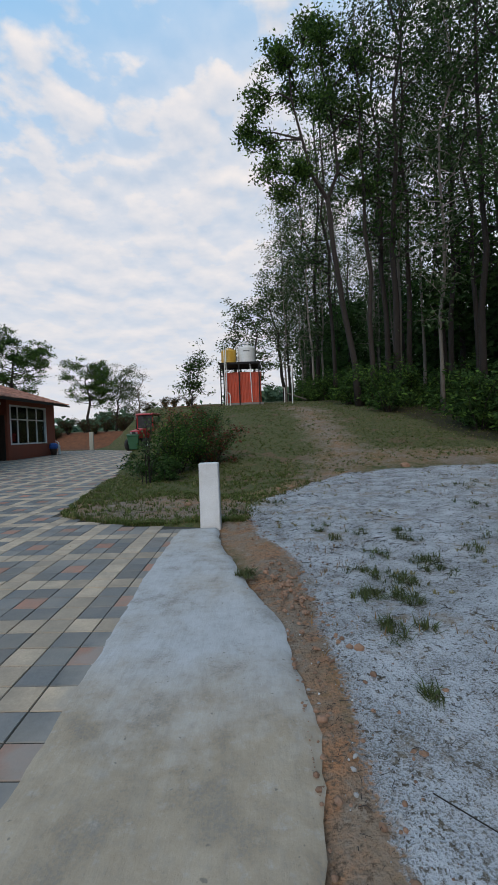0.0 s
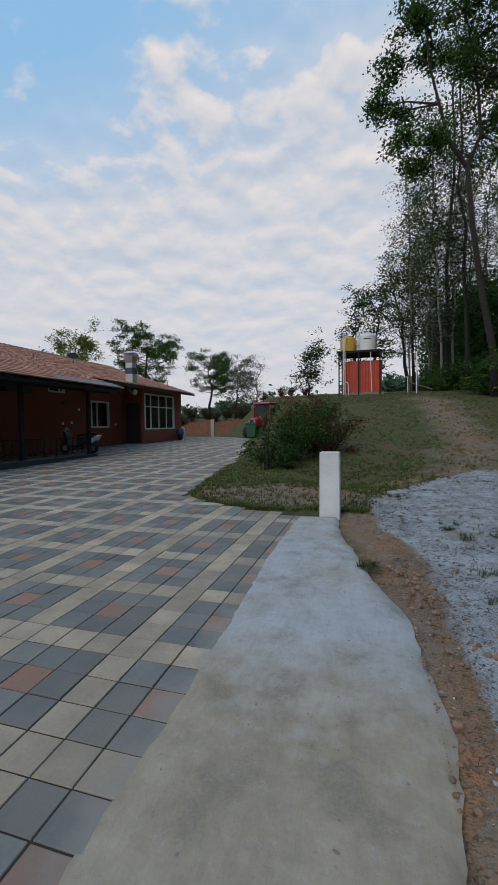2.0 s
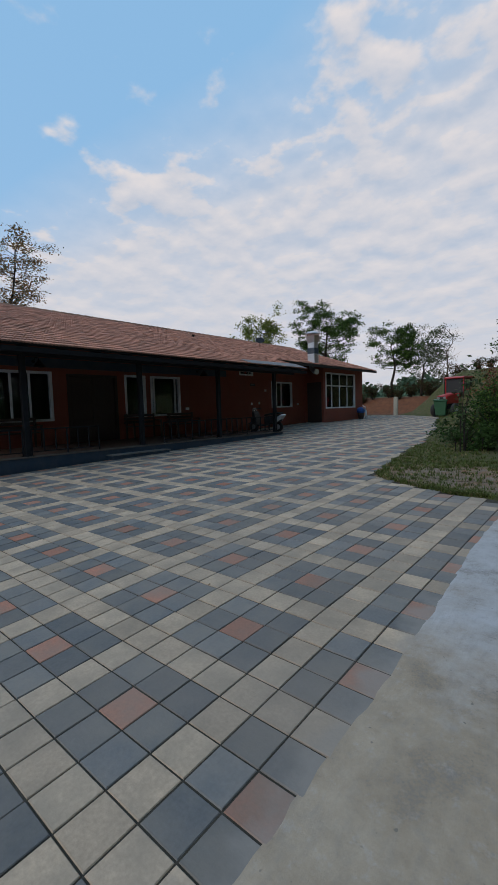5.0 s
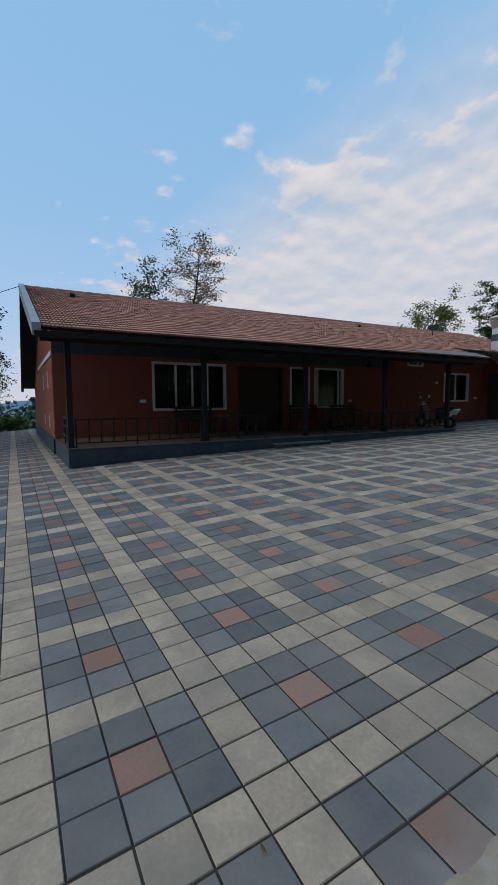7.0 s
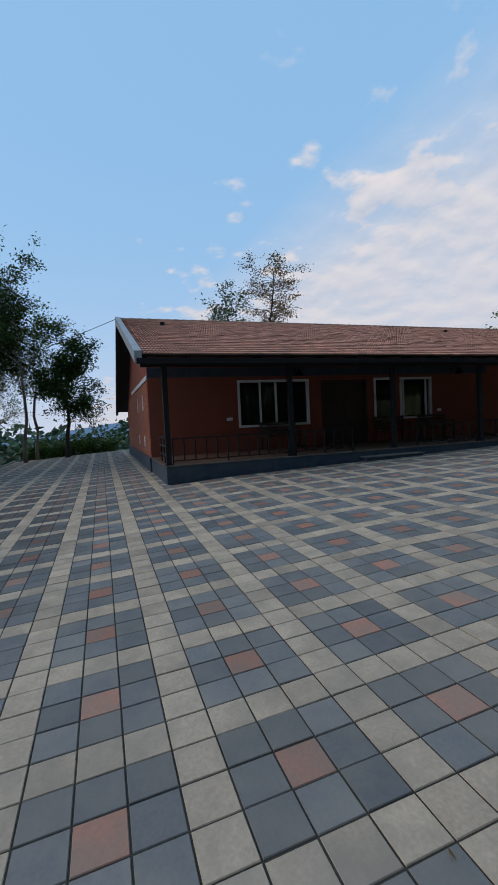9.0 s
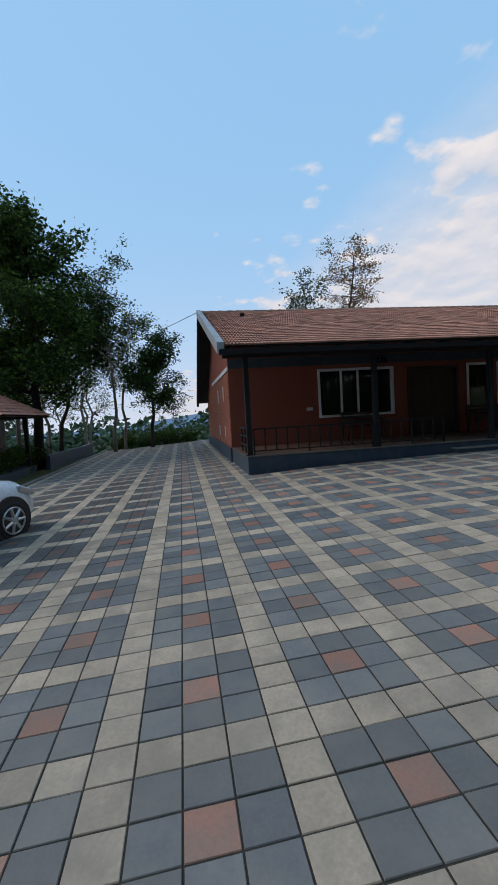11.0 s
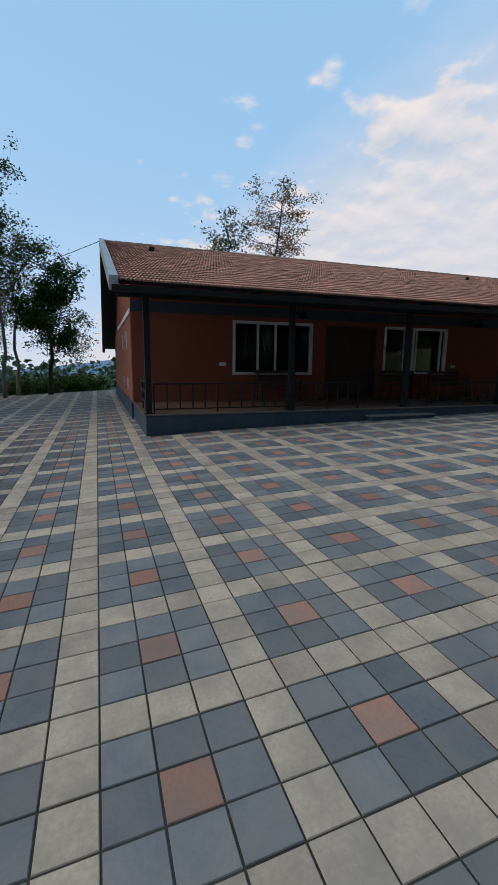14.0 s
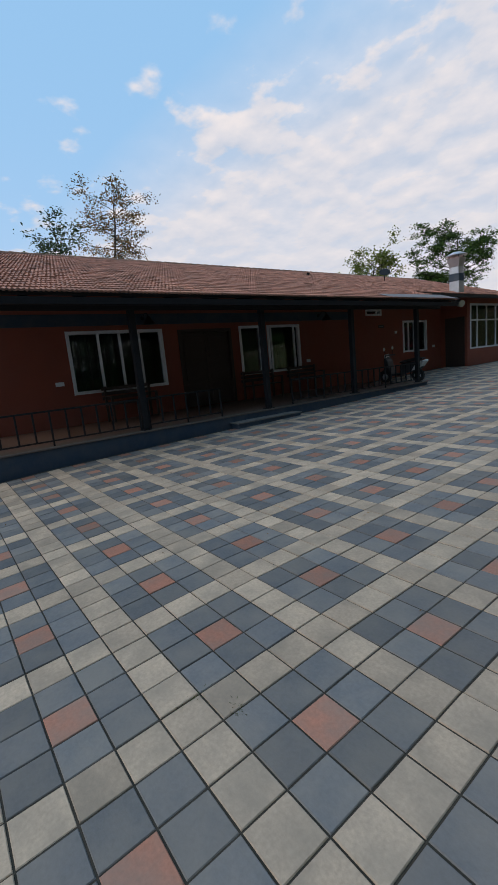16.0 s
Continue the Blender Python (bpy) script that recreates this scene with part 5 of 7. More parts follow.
BUSHES = "shrubs on the island bed"
single(shrub("dark green leafy shrub on the grass island", 1.8, 1.0, 71, [LEAF, LEAFBRIGHT], 0.25, 0.10, 34, 60, group=BUSHES), -3.3, 12.2, 0.80)
single(shrub("dense dark shrub with reddish leaf tips", 2.1, 1.15, 72, [LEAF, LEAFRED], 0.3, 0.10, 36, 60, group=BUSHES), -3.0, 13.6, 0.70)
single(shrub("dark shrub with red leaves hanging over the grass", 1.5, 1.0, 73, [LEAF, LEAFRED], 0.45, 0.12, 18, 50, group=BUSHES), -2.4, 12.9, 0.72)
single(shrub("bronze leaved shrub behind the green ones", 2.6, 1.0, 74, [LEAFRED, LEAFBROWN], 0.4, 0.12, 30, 60, group=BUSHES), -3.9, 15.2, 0.62)
single(shrub("bushy grey-green shrub on the slope", 2.2, 1.2, 75, [LEAFDULL, LEAF], 0.4, 0.13, 20, 60, group=BUSHES), -3.0, 16.6, 0.55)
single(shrub("low shrub reaching out over the paving", 0.9, 0.9, 76, [LEAF, LEAFDULL], 0.3, 0.12, 16, 36, group=BUSHES), -4.2, 12.4, 0.8)
single(shrub("slender young plant with long drooping leaves", 2.1, 0.35, 77, [LEAFDULL, LEAF], 0.3, 0.13, 7, 14, group=BUSHES), -3.75, 10.6, 0.9)
single(shrub("low leafy plant at the foot of the shrubs", 0.7, 0.5, 78, LEAF, None, 0.12, 12, 40, group=BUSHES), -3.35, 11.0, 0.75)
u = shrub("dark undergrowth shrub at the wood's edge", 1.5, 0.9, 81, [LEAF, LEAFBRIGHT], 0.25, 0.16, 18, 34, name="undergrowth", group="undergrowth of the wood")
place(u, [(along(y, EDGE) - 0.6 + wr.uniform(-0.6, 3.5), y) for y in [wr.uniform(12.5, 46) for _ in range(46)]], wr, (0.35, 1.45))
h = shrub("dry brown hedge bush on the earth bank", 1.3, 0.8, 82, [HEDGEBROWN, LEAF], 0.25, 0.12, 18, 40, name="hedge_bush", group="hedge on the earth bank")
place(h, [(-24 + 1.05 * k + wr.uniform(-0.3, 0.3), 37.2 + wr.uniform(-0.5, 0.8)) for k in range(17)], wr, (0.6, 0.95))
lo = shrub("low green bush at the edge of the drive", 1.0, 0.8, 83, [LEAF, LEAFBRIGHT], 0.4, 0.12, 16, 40, name="garden_bush", group="bushes at the drive's edge")
place(lo, [(-29.2 + wr.uniform(-0.6, 0.4), -4.6 + 0.75 * k) for k in range(7)] + [(-15.4 - 1.0 * k, -6.9 + wr.uniform(-0.6, 0.4)) for k in range(7)], wr, (0.6, 1.1))


def far_wood():
    """The tree line beyond the bank and across the valley, mist painted into its colour."""
    rng = np.random.RandomState(9)
    c = []
    for az in np.arange(-6, 60, 0.22):
        a, d = radians(az + rng.normal() * 0.1), 165 + rng.uniform(-20, 30)
        x, y = -math.sin(a) * d, math.cos(a) * d
        for q in range(3):
            c.append((x, y, hill_z(x, y) + rng.uniform(0, 6.5)))
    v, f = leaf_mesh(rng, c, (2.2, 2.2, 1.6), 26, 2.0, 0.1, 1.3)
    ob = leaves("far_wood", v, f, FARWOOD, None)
    tagged(ob, "line of distant woodland, mist painted into its colour", "woodland", kind="stuff")
    c = []
    for az in np.arange(78, 125, 0.3):
        a, d = radians(az + rng.normal() * 0.1), 75 + rng.uniform(-15, 30)
        x, y = -math.sin(a) * d, math.cos(a) * d
        for q in range(2):
            c.append((x, y, hill_z(x, y) + rng.uniform(0, 6.0)))
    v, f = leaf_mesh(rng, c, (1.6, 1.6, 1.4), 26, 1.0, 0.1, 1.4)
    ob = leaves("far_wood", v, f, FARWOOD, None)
    tagged(ob, "woodland on the falling valley side, mist painted into its colour", "woodland", kind="stuff")


far_wood()


def wood_depth():
    """The dim mass of foliage deep inside the plantation; its unseen south is added to shade the veranda."""
    rng = np.random.RandomState(19)
    c = []
    for _ in range(3000):
        y = rng.uniform(-28, 95)
        x = along(y, EDGE) + (8 if y < 45 else 4) + abs(rng.normal()) * 12
        c.append((x, y, hill_z(x, y) + (23 if y < 24 else 11) * rng.rand() ** 1.2))
    v, f = leaf_mesh(rng, c, (1.3, 1.3, 1.2), 40, 0.6, 0.15, 1.7)
    ob = leaves("wood_interior", v, f, LEAF, None)
    tagged(ob, "dim dense foliage deep inside the plantation, unseen part added to shade the veranda", "woodland", kind="stuff")
    c = []
    for _ in range(900):
        y = rng.uniform(12, 60)
        x = along(y, EDGE) + 0.5 + abs(rng.normal()) * 7
        c.append((x, y, hill_z(x, y) + 0.6 * rng.rand()))
    v, f = leaf_mesh(rng, c, (0.5, 0.5, 0.35), 50, 0.2, 0.0, 1.8)
    ob = leaves("wood_floor_plants", v, f, [LEAF, LEAFBRIGHT], None, split=0.25)
    tagged(ob, "low leafy plants covering the plantation floor", "undergrowth", kind="stuff")


wood_depth()


# ---------------------------------------------------------------- veranda fittings
def railing(y0, y1):
    r = thing("railing", (PORCH_X - 0.14, (y0 + y1) / 2, FLOOR_Z), "low black steel bar railing along the veranda edge", "railing", "veranda railings")
    x = PORCH_X - 0.14
    part("top_rail", Geo().box(x - 0.02, x + 0.02, y0, y1, FLOOR_Z + 0.60, FLOOR_Z + 0.63), BLACKSTEEL, r)
    part("bottom_rail", Geo().box(x - 0.015, x + 0.015, y0, y1, FLOOR_Z + 0.08, FLOOR_Z + 0.105), BLACKSTEEL, r)
    n = max(2, int((y1 - y0) / 0.27))
    for k in range(n + 1):
        y = y0 + 0.02 + (y1 - y0 - 0.04) * k / n
        foot = FLOOR_Z if k in (0, n // 2, n) else FLOOR_Z + 0.105
        part("bar", Geo().box(x - 0.014, x + 0.014, y - 0.014, y + 0.014, foot, FLOOR_Z + 0.60), BLACKSTEEL, r)


for a, b in ((1.12, 4.14), (4.30, 6.05), (8.15, 10.46), (10.62, 13.6)):
    railing(a, b)
r = thing("railing", (-11.8, GABLE_Y + 0.05, FLOOR_Z), "black steel side railing at the veranda end", "railing", "veranda railings")
for z in (0.2, 0.42, 0.62):
    part("rail", Geo().box(-12.7, -11.42, GABLE_Y + 0.05, GABLE_Y + 0.08, FLOOR_Z + z, FLOOR_Z + z + 0.05), BLACKSTEEL, r)
for x in (-12.68, -12.1, -11.45):
    part("upright", Geo().box(x - 0.015, x + 0.015, GABLE_Y + 0.081, GABLE_Y + 0.11, FLOOR_Z, FLOOR_Z + 0.66), BLACKSTEEL, r)


def bench(y):
    t = thing("bench", (WALL_X + 0.5, y, FLOOR_Z), "dark wooden bench against the veranda wall", "bench", "veranda seats")
    x0, x1 = WALL_X + 0.22, WALL_X + 0.70
    for k in range(4):
        part("seat_slat", Geo().box(x0 + 0.12 * k, x0 + 0.12 * k + 0.1, y - 0.65, y + 0.65, FLOOR_Z + 0.42, FLOOR_Z + 0.45), DARKWOOD, t)
    for k in range(3):
        part("back_slat", Geo().box(x0 - 0.04, x0 - 0.015, y - 0.65, y + 0.65, FLOOR_Z + 0.54 + 0.12 * k, FLOOR_Z + 0.62 + 0.12 * k), DARKWOOD, t)
    for yy in (y - 0.6, y + 0.56):
        part("leg", Geo().box(x0 - 0.02, x0 + 0.03, yy, yy + 0.05, FLOOR_Z, FLOOR_Z + 0.88), DARKWOOD, t)
        part("leg", Geo().box(x1 - 0.06, x1 - 0.01, yy, yy + 0.05, FLOOR_Z, FLOOR_Z + 0.62), DARKWOOD, t)
        part("armrest", Geo().box(x0 + 0.031, x1, yy, yy + 0.05, FLOOR_Z + 0.621, FLOOR_Z + 0.65), DARKWOOD, t)


bench(5.0)
bench(9.3)
bench(11.2)


def wall_lamp(y, x=WALL_X):
    t = thing("wall_lamp", (x, y, 2.95), "black gooseneck wall lamp with a cone shade", "lamp", "veranda lamps")
    part("wall_plate", Geo().tube([(x + 0.021, y, 3.02), (x + 0.045, y, 3.02)], 0.05, 12), BLACKSTEEL, t)
    part("arm", Geo().tube([(x + 0.045, y, 3.02), (x + 0.2, y, 3.12), (x + 0.36, y, 3.1), (x + 0.42, y, 3.02)], 0.012, 6), BLACKSTEEL, t)
    part("shade", Geo().lathe(x + 0.42, y, [(0.17, 2.82), (0.165, 2.835), (0.07, 2.96), (0.035, 3.02)], 18), BLACKSTEEL, t, smooth=True)


for y in (5.75, 12.35):
    wall_lamp(y)
for y, z, w in ((3.45, 1.52, 0.2), (11.75, 1.5, 0.18), (16.9, 2.3, 0.14), (19.75, 1.6, 0.2)):
    t = thing("socket_plate", (WALL_X, y, z), "white electrical switch plate on the wall", "switch", "switch plates")
    part("plate", Geo().box(WALL_X + 0.001, WALL_X + 0.02, y - w / 2, y + w / 2, z - 0.05, z + 0.05), WHITEPLASTIC, t, bevel=0.004)
    part("rocker", Geo().box(WALL_X + 0.021, WALL_X + 0.027, y - w / 4, y + w / 4, z - 0.025, z + 0.025), WHITEPLASTIC, t)
t = thing("nameplate", (WALL_X, 15.9, 2.55), "small dark plaque with an unreadable pale line", "plaque")
part("board", Geo().box(WALL_X + 0.001, WALL_X + 0.02, 15.75, 16.1, 2.5, 2.62), DARKWOOD, t)
part("text_bar", Geo().box(WALL_X + 0.021, WALL_X + 0.024, 15.8, 16.05, 2.545, 2.575), COPING, t)


def flue():
    x, y = -12.78, 18.9
    t = thing("flue", (x, y, 3.5), "galvanised square kitchen flue with a rain cap", "chimney")
    z0 = roof_z(x)
    part("lower_duct", Geo().box(x - 0.20, x + 0.20, y - 0.20, y + 0.20, z0 - 0.05, z0 + 0.45), STEEL, t, bevel=0.01)
    part("collar", Geo().box(x - 0.205, x + 0.205, y - 0.205, y + 0.205, z0 + 0.451, z0 + 0.74), PLINTH, t, "dark painted collar", bevel=0.01)
    part("upper_duct", Geo().box(x - 0.19, x + 0.19, y - 0.19, y + 0.19, z0 + 0.741, z0 + 1.0), STEEL, t, bevel=0.01)
    v = [(x + sx * w, y + sy * w, z0 + h) for h, w in ((1.001, 0.19), (1.34, 0.27)) for sx, sy in ((-1, -1), (1, -1), (1, 1), (-1, 1))]
    part("flared_head", Geo().add(v, [(0, 1, 5, 4), (1, 2, 6, 5), (2, 3, 7, 6), (3, 0, 4, 7), (4, 5, 6, 7), (3, 2, 1, 0)]), STEEL, t)
    part("cap", Geo().lathe(x, y, [(0.40, z0 + 1.43), (0.40, z0 + 1.46), (0.16, z0 + 1.57), (0.02, z0 + 1.58)], 18), STEEL, t, smooth=True)
    for a, b in ((-0.2, -0.2), (0.2, -0.2), (0.2, 0.2), (-0.2, 0.2)):
        part("cap_strut", Geo().box(x + a - 0.012, x + a + 0.012, y + b - 0.012, y + b + 0.012, z0 + 1.34, z0 + 1.45), BLACKSTEEL, t)
    part("outlet_elbow", Geo().tube([(x - 0.1, y, z0 - 0.02), (x - 0.1, y, z0 - 0.25), (x + 0.1, y - 0.05, z0 - 0.42), (x + 0.28, y - 0.12, z0 - 0.46)], [0.13, 0.13, 0.13, 0.14], 12), STEEL, t)
    d = thing("roof_aerial", (-16.2, 18.9, roof_z(-16.2)), "small dark dish aerial on the tiles", "aerial")
    part("mast", Geo().tube([(-16.2, 18.9, roof_z(-16.2)), (-16.2, 18.9, roof_z(-16.2) + 0.35)], 0.02, 6), BLACKSTEEL, d)
    part("dish", Geo().tube([(-16.2, 18.9, roof_z(-16.2) + 0.3), (-16.12, 18.82, roof_z(-16.2) + 0.42)], [0.02, 0.26], 14), BLACKSTEEL, d)


flue()
for y in (1.85, 14.4):
    x = -16.8
    t = thing("roof_vent", (x, y, roof_z(x)), "dark open vent tile in the roof", "roof vent", "roof vents")
    z = roof_z(x) + 0.03
    part("hood", Geo().add([(x + 0.16, y - 0.11, z), (x + 0.16, y + 0.11, z), (x - 0.2, y + 0.08, z + 0.14), (x - 0.2, y - 0.08, z + 0.14), (x + 0.12, y - 0.08, z + 0.10), (x + 0.12, y + 0.08, z + 0.10)],
                           [(4, 5, 2, 3), (0, 4, 3), (1, 2, 5)]), RIDGECLAY, t)
    # black block stands in for the shade inside the vent's opening
    part("mouth", Geo().box(x + 0.07, x + 0.11, y - 0.075, y + 0.075, z - 0.02, z + 0.09), BLACKSTEEL, t)
c = thing("overhead_cable", (-18.74, 0.4, 5.7), "thin black overhead cable from the roof", "cable")
pts = [(-18.74 - 16 * q, 0.4 - 13 * q, 5.62 - 1.6 * q + 0.9 * q * (q - 1)) for q in [k / 14 for k in range(15)]]
part("cable", Geo().tube(pts, 0.012, 5), BLACKPLASTIC, c)
bk = thing("bucket", (-12.85, 24.3, yard_z(24.3)), "brown pot covered by a blue plastic bag", "bucket")
z = yard_z(24.3)
part("pot", Geo().lathe(-12.8, 24.25, [(0.14, z), (0.19, z + 0.3), (0.2, z + 0.36)], 16), DARKWOOD, bk, smooth=True)
part("bag", Geo().lathe(-12.8, 24.25, [(0.21, z + 0.36), (0.25, z + 0.46), (0.22, z + 0.62), (0.12, z + 0.7), (0.05, z + 0.68)], 11), BLUEPLASTIC, bk)
pp = thing("drain_pipe", (-12.9, 25.2, z), "white plastic drain pipes at the house corner", "pipe")
for k in range(2):
    part("pipe", Geo().tube([(-12.95, 25.18 + 0.12 * k, z), (-12.95, 25.18 + 0.12 * k, z + 0.7 - 0.2 * k), (-13.15, 25.18 + 0.12 * k, z + 0.8 - 0.2 * k)], 0.035, 8), WHITEPLASTIC, pp)


def scooter():
    t = thing("scooter", (0, 0, 0), "dark motor scooter with a pale tail parked by the veranda", "scooter")
    for y in (-0.62, 0.62):
        w = part("wheel", Geo().tube([(-0.05, y, 0.22), (-0.045, y, 0.22), (0.045, y, 0.22), (0.05, y, 0.22)], [0.17, 0.22, 0.22, 0.17], 20), TYRE, t)
        part("rim", Geo().tube([(-0.052, y, 0.22), (0.052, y, 0.22)], 0.12, 14), STEEL, w)
    part("leg_shield", Geo().prism([(-0.62, 0.42), (-0.5, 0.36), (-0.36, 0.28), (-0.33, 0.33), (-0.42, 0.8), (-0.5, 0.92), (-0.56, 0.9), (-0.56, 0.6)], "x", -0.2, 0.2), BLACKPLASTIC, t, bevel=0.02)
    part("floorboard", Geo().prism([(-0.4, 0.26), (0.1, 0.26), (0.1, 0.33), (-0.4, 0.33)], "x", -0.17, 0.17), BLACKPLASTIC, t, bevel=0.01)
    part("rear_body", Geo().prism([(0.05, 0.28), (0.72, 0.42), (0.92, 0.7), (0.85, 0.74), (0.05, 0.68)], "x", -0.17, 0.17), BLACKPLASTIC, t, bevel=0.04)
    part("tail_panel", Geo().prism([(0.45, 0.40), (0.74, 0.46), (0.95, 0.71), (0.90, 0.76), (0.6, 0.62)], "x", -0.185, 0.185), CARWHITE, t, "pale tail panel", bevel=0.02)
    part("seat", Geo().prism([(0.02, 0.69), (0.8, 0.76), (0.88, 0.82), (0.5, 0.84), (0.1, 0.78), (0.0, 0.74)], "x", -0.15, 0.15), BLACKPLASTIC, t, bevel=0.025)
    part("front_fender", Geo().prism([(-0.88, 0.36), (-0.62, 0.5), (-0.4, 0.38), (-0.45, 0.34), (-0.62, 0.44), (-0.84, 0.33)], "x", -0.07, 0.07), BLACKPLASTIC, t)
    part("steering_column", Geo().tube([(0, -0.62, 0.3), (0, -0.5, 0.95)], 0.035, 8), BLACKSTEEL, t)
    part("handlebar", Geo().tube([(-0.34, -0.4, 0.98), (-0.15, -0.47, 1.0), (0.15, -0.47, 1.0), (0.34, -0.4, 0.98)], 0.022, 8), BLACKPLASTIC, t)
    part("headlamp", Geo().tube([(0, -0.5, 0.95), (0, -0.6, 0.96)], [0.11, 0.09], 14), STEEL, t)
    for s in (-1, 1):
        m = part("mirror_stem", Geo().tube([(0.24 * s, -0.45, 1.0), (0.3 * s, -0.46, 1.2)], 0.008, 6), BLACKSTEEL, t)
        part("mirror", Geo().tube([(0.3 * s, -0.475, 1.24), (0.3 * s, -0.455, 1.24)], 0.06, 14), STEEL, m)
    part("stand", Geo().tube([(0.0, 0.15, 0.27), (0.18, 0.2, 0.0)], 0.012, 6), BLACKSTEEL, t)
    t.matrix_basis = pose(-12.65, 14.75, yard_z(14.75) + 0.002, 0, 3, -84)


scooter()


# ---------------------------------------------------------------- on the slope
def marker_post():
    t = thing("marker_post", (-1.6, 6.04, 0.2), "whitewashed square concrete boundary post at the path's end", "post")
    g = Geo()
    z0, z1 = 0.12, 1.085
    v = [(x, y, z) for z, s in ((z0, 0.0), (z1, 0.006)) for x, y in ((-1.745 + s, 5.97 + s), (-1.465 - s, 5.97 + s), (-1.465 - s, 6.15 - s), (-1.745 + s, 6.15 - s))]
    g.add(v, [(0, 1, 5, 4), (1, 2, 6, 5), (2, 3, 7, 6), (3, 0, 4, 7), (4, 5, 6, 7), (3, 2, 1, 0)])
    part("shaft", g, WHITEWASH, t, bevel=0.012)


marker_post()


def tank_stand():
    y0, y1 = 31.0, 33.3
    zb = hill_z(-2, 31.5)
    t = thing("tool_shed", (-2.1, 32, zb), "small shed of bright red ribbed sheet metal", "shed")
    xs = np.arange(-3.38, -0.86, 0.052)
    for nm, yy, s in (("front_sheet", y0, -1), ("rear_sheet", y1, 1)):
        g = Geo()
        v, f = [], []
        for k, x in enumerate(xs):
            yy2 = yy + s * (0.03 if (k // 2) % 2 else 0.0)
            v += [(x, yy2, zb + 0.12), (x, yy2, zb + 2.25)]
        f = [(2 * k, 2 * k + 2, 2 * k + 3, 2 * k + 1) for k in range(len(xs) - 1)]
        g.add(v, f)
        part(nm, g, REDSHEET, t)
    for nm, x in (("side_sheet", -3.38), ("side_sheet", -0.88)):
        g = Geo()
        v = []
        ys = np.arange(y0, y1 + 0.01, 0.052)
        for k, yy in enumerate(ys):
            xx = x + (0.03 if (k // 2) % 2 else 0.0) * (1 if x > -2 else -1)
            v += [(xx, yy, zb + 0.12), (xx, yy, zb + 2.25)]
        g.add(v, [(2 * k, 2 * k + 2, 2 * k + 3, 2 * k + 1) for k in range(len(ys) - 1)])
        part(nm, g, REDSHEET, t)
    part("roof_sheet", Geo().box(-3.45, -0.8, y0 - 0.06, y1 + 0.06, zb + 2.251, zb + 2.29), REDSHEET, t)
    part("footing", Geo().box(-3.4, -0.7, y0 - 0.1, y1 + 0.1, zb - 0.4, zb + 0.119), COPING, t, "rough stone footing", bevel=0.02)
    s = thing("tank_stand", (-2.3, 32, zb), "black steel stand carrying two water tanks", "stand")
    top = zb + 2.86
    for x in (-3.72, -2.4, -0.98):
        for y in (y0 - 0.14, y1 + 0.14):
            part("leg", Geo().box(x - 0.04, x + 0.04, y - 0.04, y + 0.04, zb - 0.3, top), BLACKSTEEL, s)
    for y in (y0 - 0.14, y1 + 0.14):
        part("beam", Geo().box(-3.85, -0.85, y - 0.05, y + 0.05, top + 0.001, top + 0.1), BLACKSTEEL, s)
    part("deck", Geo().box(-3.85, -0.85, y0 - 0.2, y1 + 0.2, top + 0.101, top + 0.15), BLACKSTEEL, s)
    for z in np.arange(0.3, 2.7, 0.3):
        part("ladder_rung", Geo().box(-3.70, -3.45, y0 - 0.2, y0 - 0.17, zb + z, zb + z + 0.03), BLACKSTEEL, s)
    part("brace", Geo().box(-3.76, -3.4, y0 - 0.17, y0 - 0.11, zb + 2.0, zb + 2.06), BLACKSTEEL, s)
    zt = top + 0.151

    def tank(x, r, h, mat, label):
        tk = thing("water_tank", (x, 31.6, zt), label, "water tank", "rooftop tanks")
        prof = [(r * 0.97, zt), (r, zt + 0.03)]
        for k in range(1, 6):
            q = zt + h * 0.84 * k / 6
            prof += [(r, q - 0.04), (r * 0.975, q), (r, q + 0.04)]
        prof += [(r, zt + h * 0.84), (r * 0.93, zt + h * 0.9), (r * 0.45, zt + h * 0.97)]
        part("shell", Geo().lathe(x, 31.6, prof, 28), mat, tk, smooth=True)
        part("lid", Geo().lathe(x, 31.6, [(r * 0.4, zt + h * 0.965), (r * 0.4, zt + h * 1.02), (r * 0.3, zt + h * 1.04)], 20), mat, tk)
        return tk

    tank(-3.15, 0.55, 1.08, YELLOWPLASTIC, "ribbed yellow plastic water tank on the stand")
    w = tank(-1.82, 0.63, 1.25, WHITEPLASTIC, "ribbed white plastic water tank with a dark text line")
    part("text_bar", Geo().box(-2.05, -1.6, 30.955, 30.968, zt + 0.78, zt + 0.83), BLACKPLASTIC, w)
    for k, x in enumerate((-3.42, -3.3)):
        p = thing("water_pipe", (x, y0 - 0.25, zb), "white plastic water pipe up to the tanks", "pipe", "tank pipes")
        part("pipe", Geo().tube([(x, y0 - 0.26, zb - 0.1), (x, y0 - 0.26, zt + 1.2 - 0.3 * k), (x + 0.15, y0, zt + 1.25 - 0.3 * k)], 0.035, 8), WHITEPLASTIC, p)
    p = thing("water_pipe", (-1.55, y0 - 0.1, zb), "white plastic downpipe on the red sheet", "pipe", "tank pipes")
    part("pipe", Geo().tube([(-1.75, 30.95, zt + 0.05), (-1.6, y0 - 0.1, zt - 0.2), (-1.52, y0 - 0.09, zb + 0.15)], 0.03, 8), WHITEPLASTIC, p)
    p = thing("water_pipe", (-3.1, y0 - 0.2, zb), "short white bent pipe beside the shed", "pipe", "tank pipes")
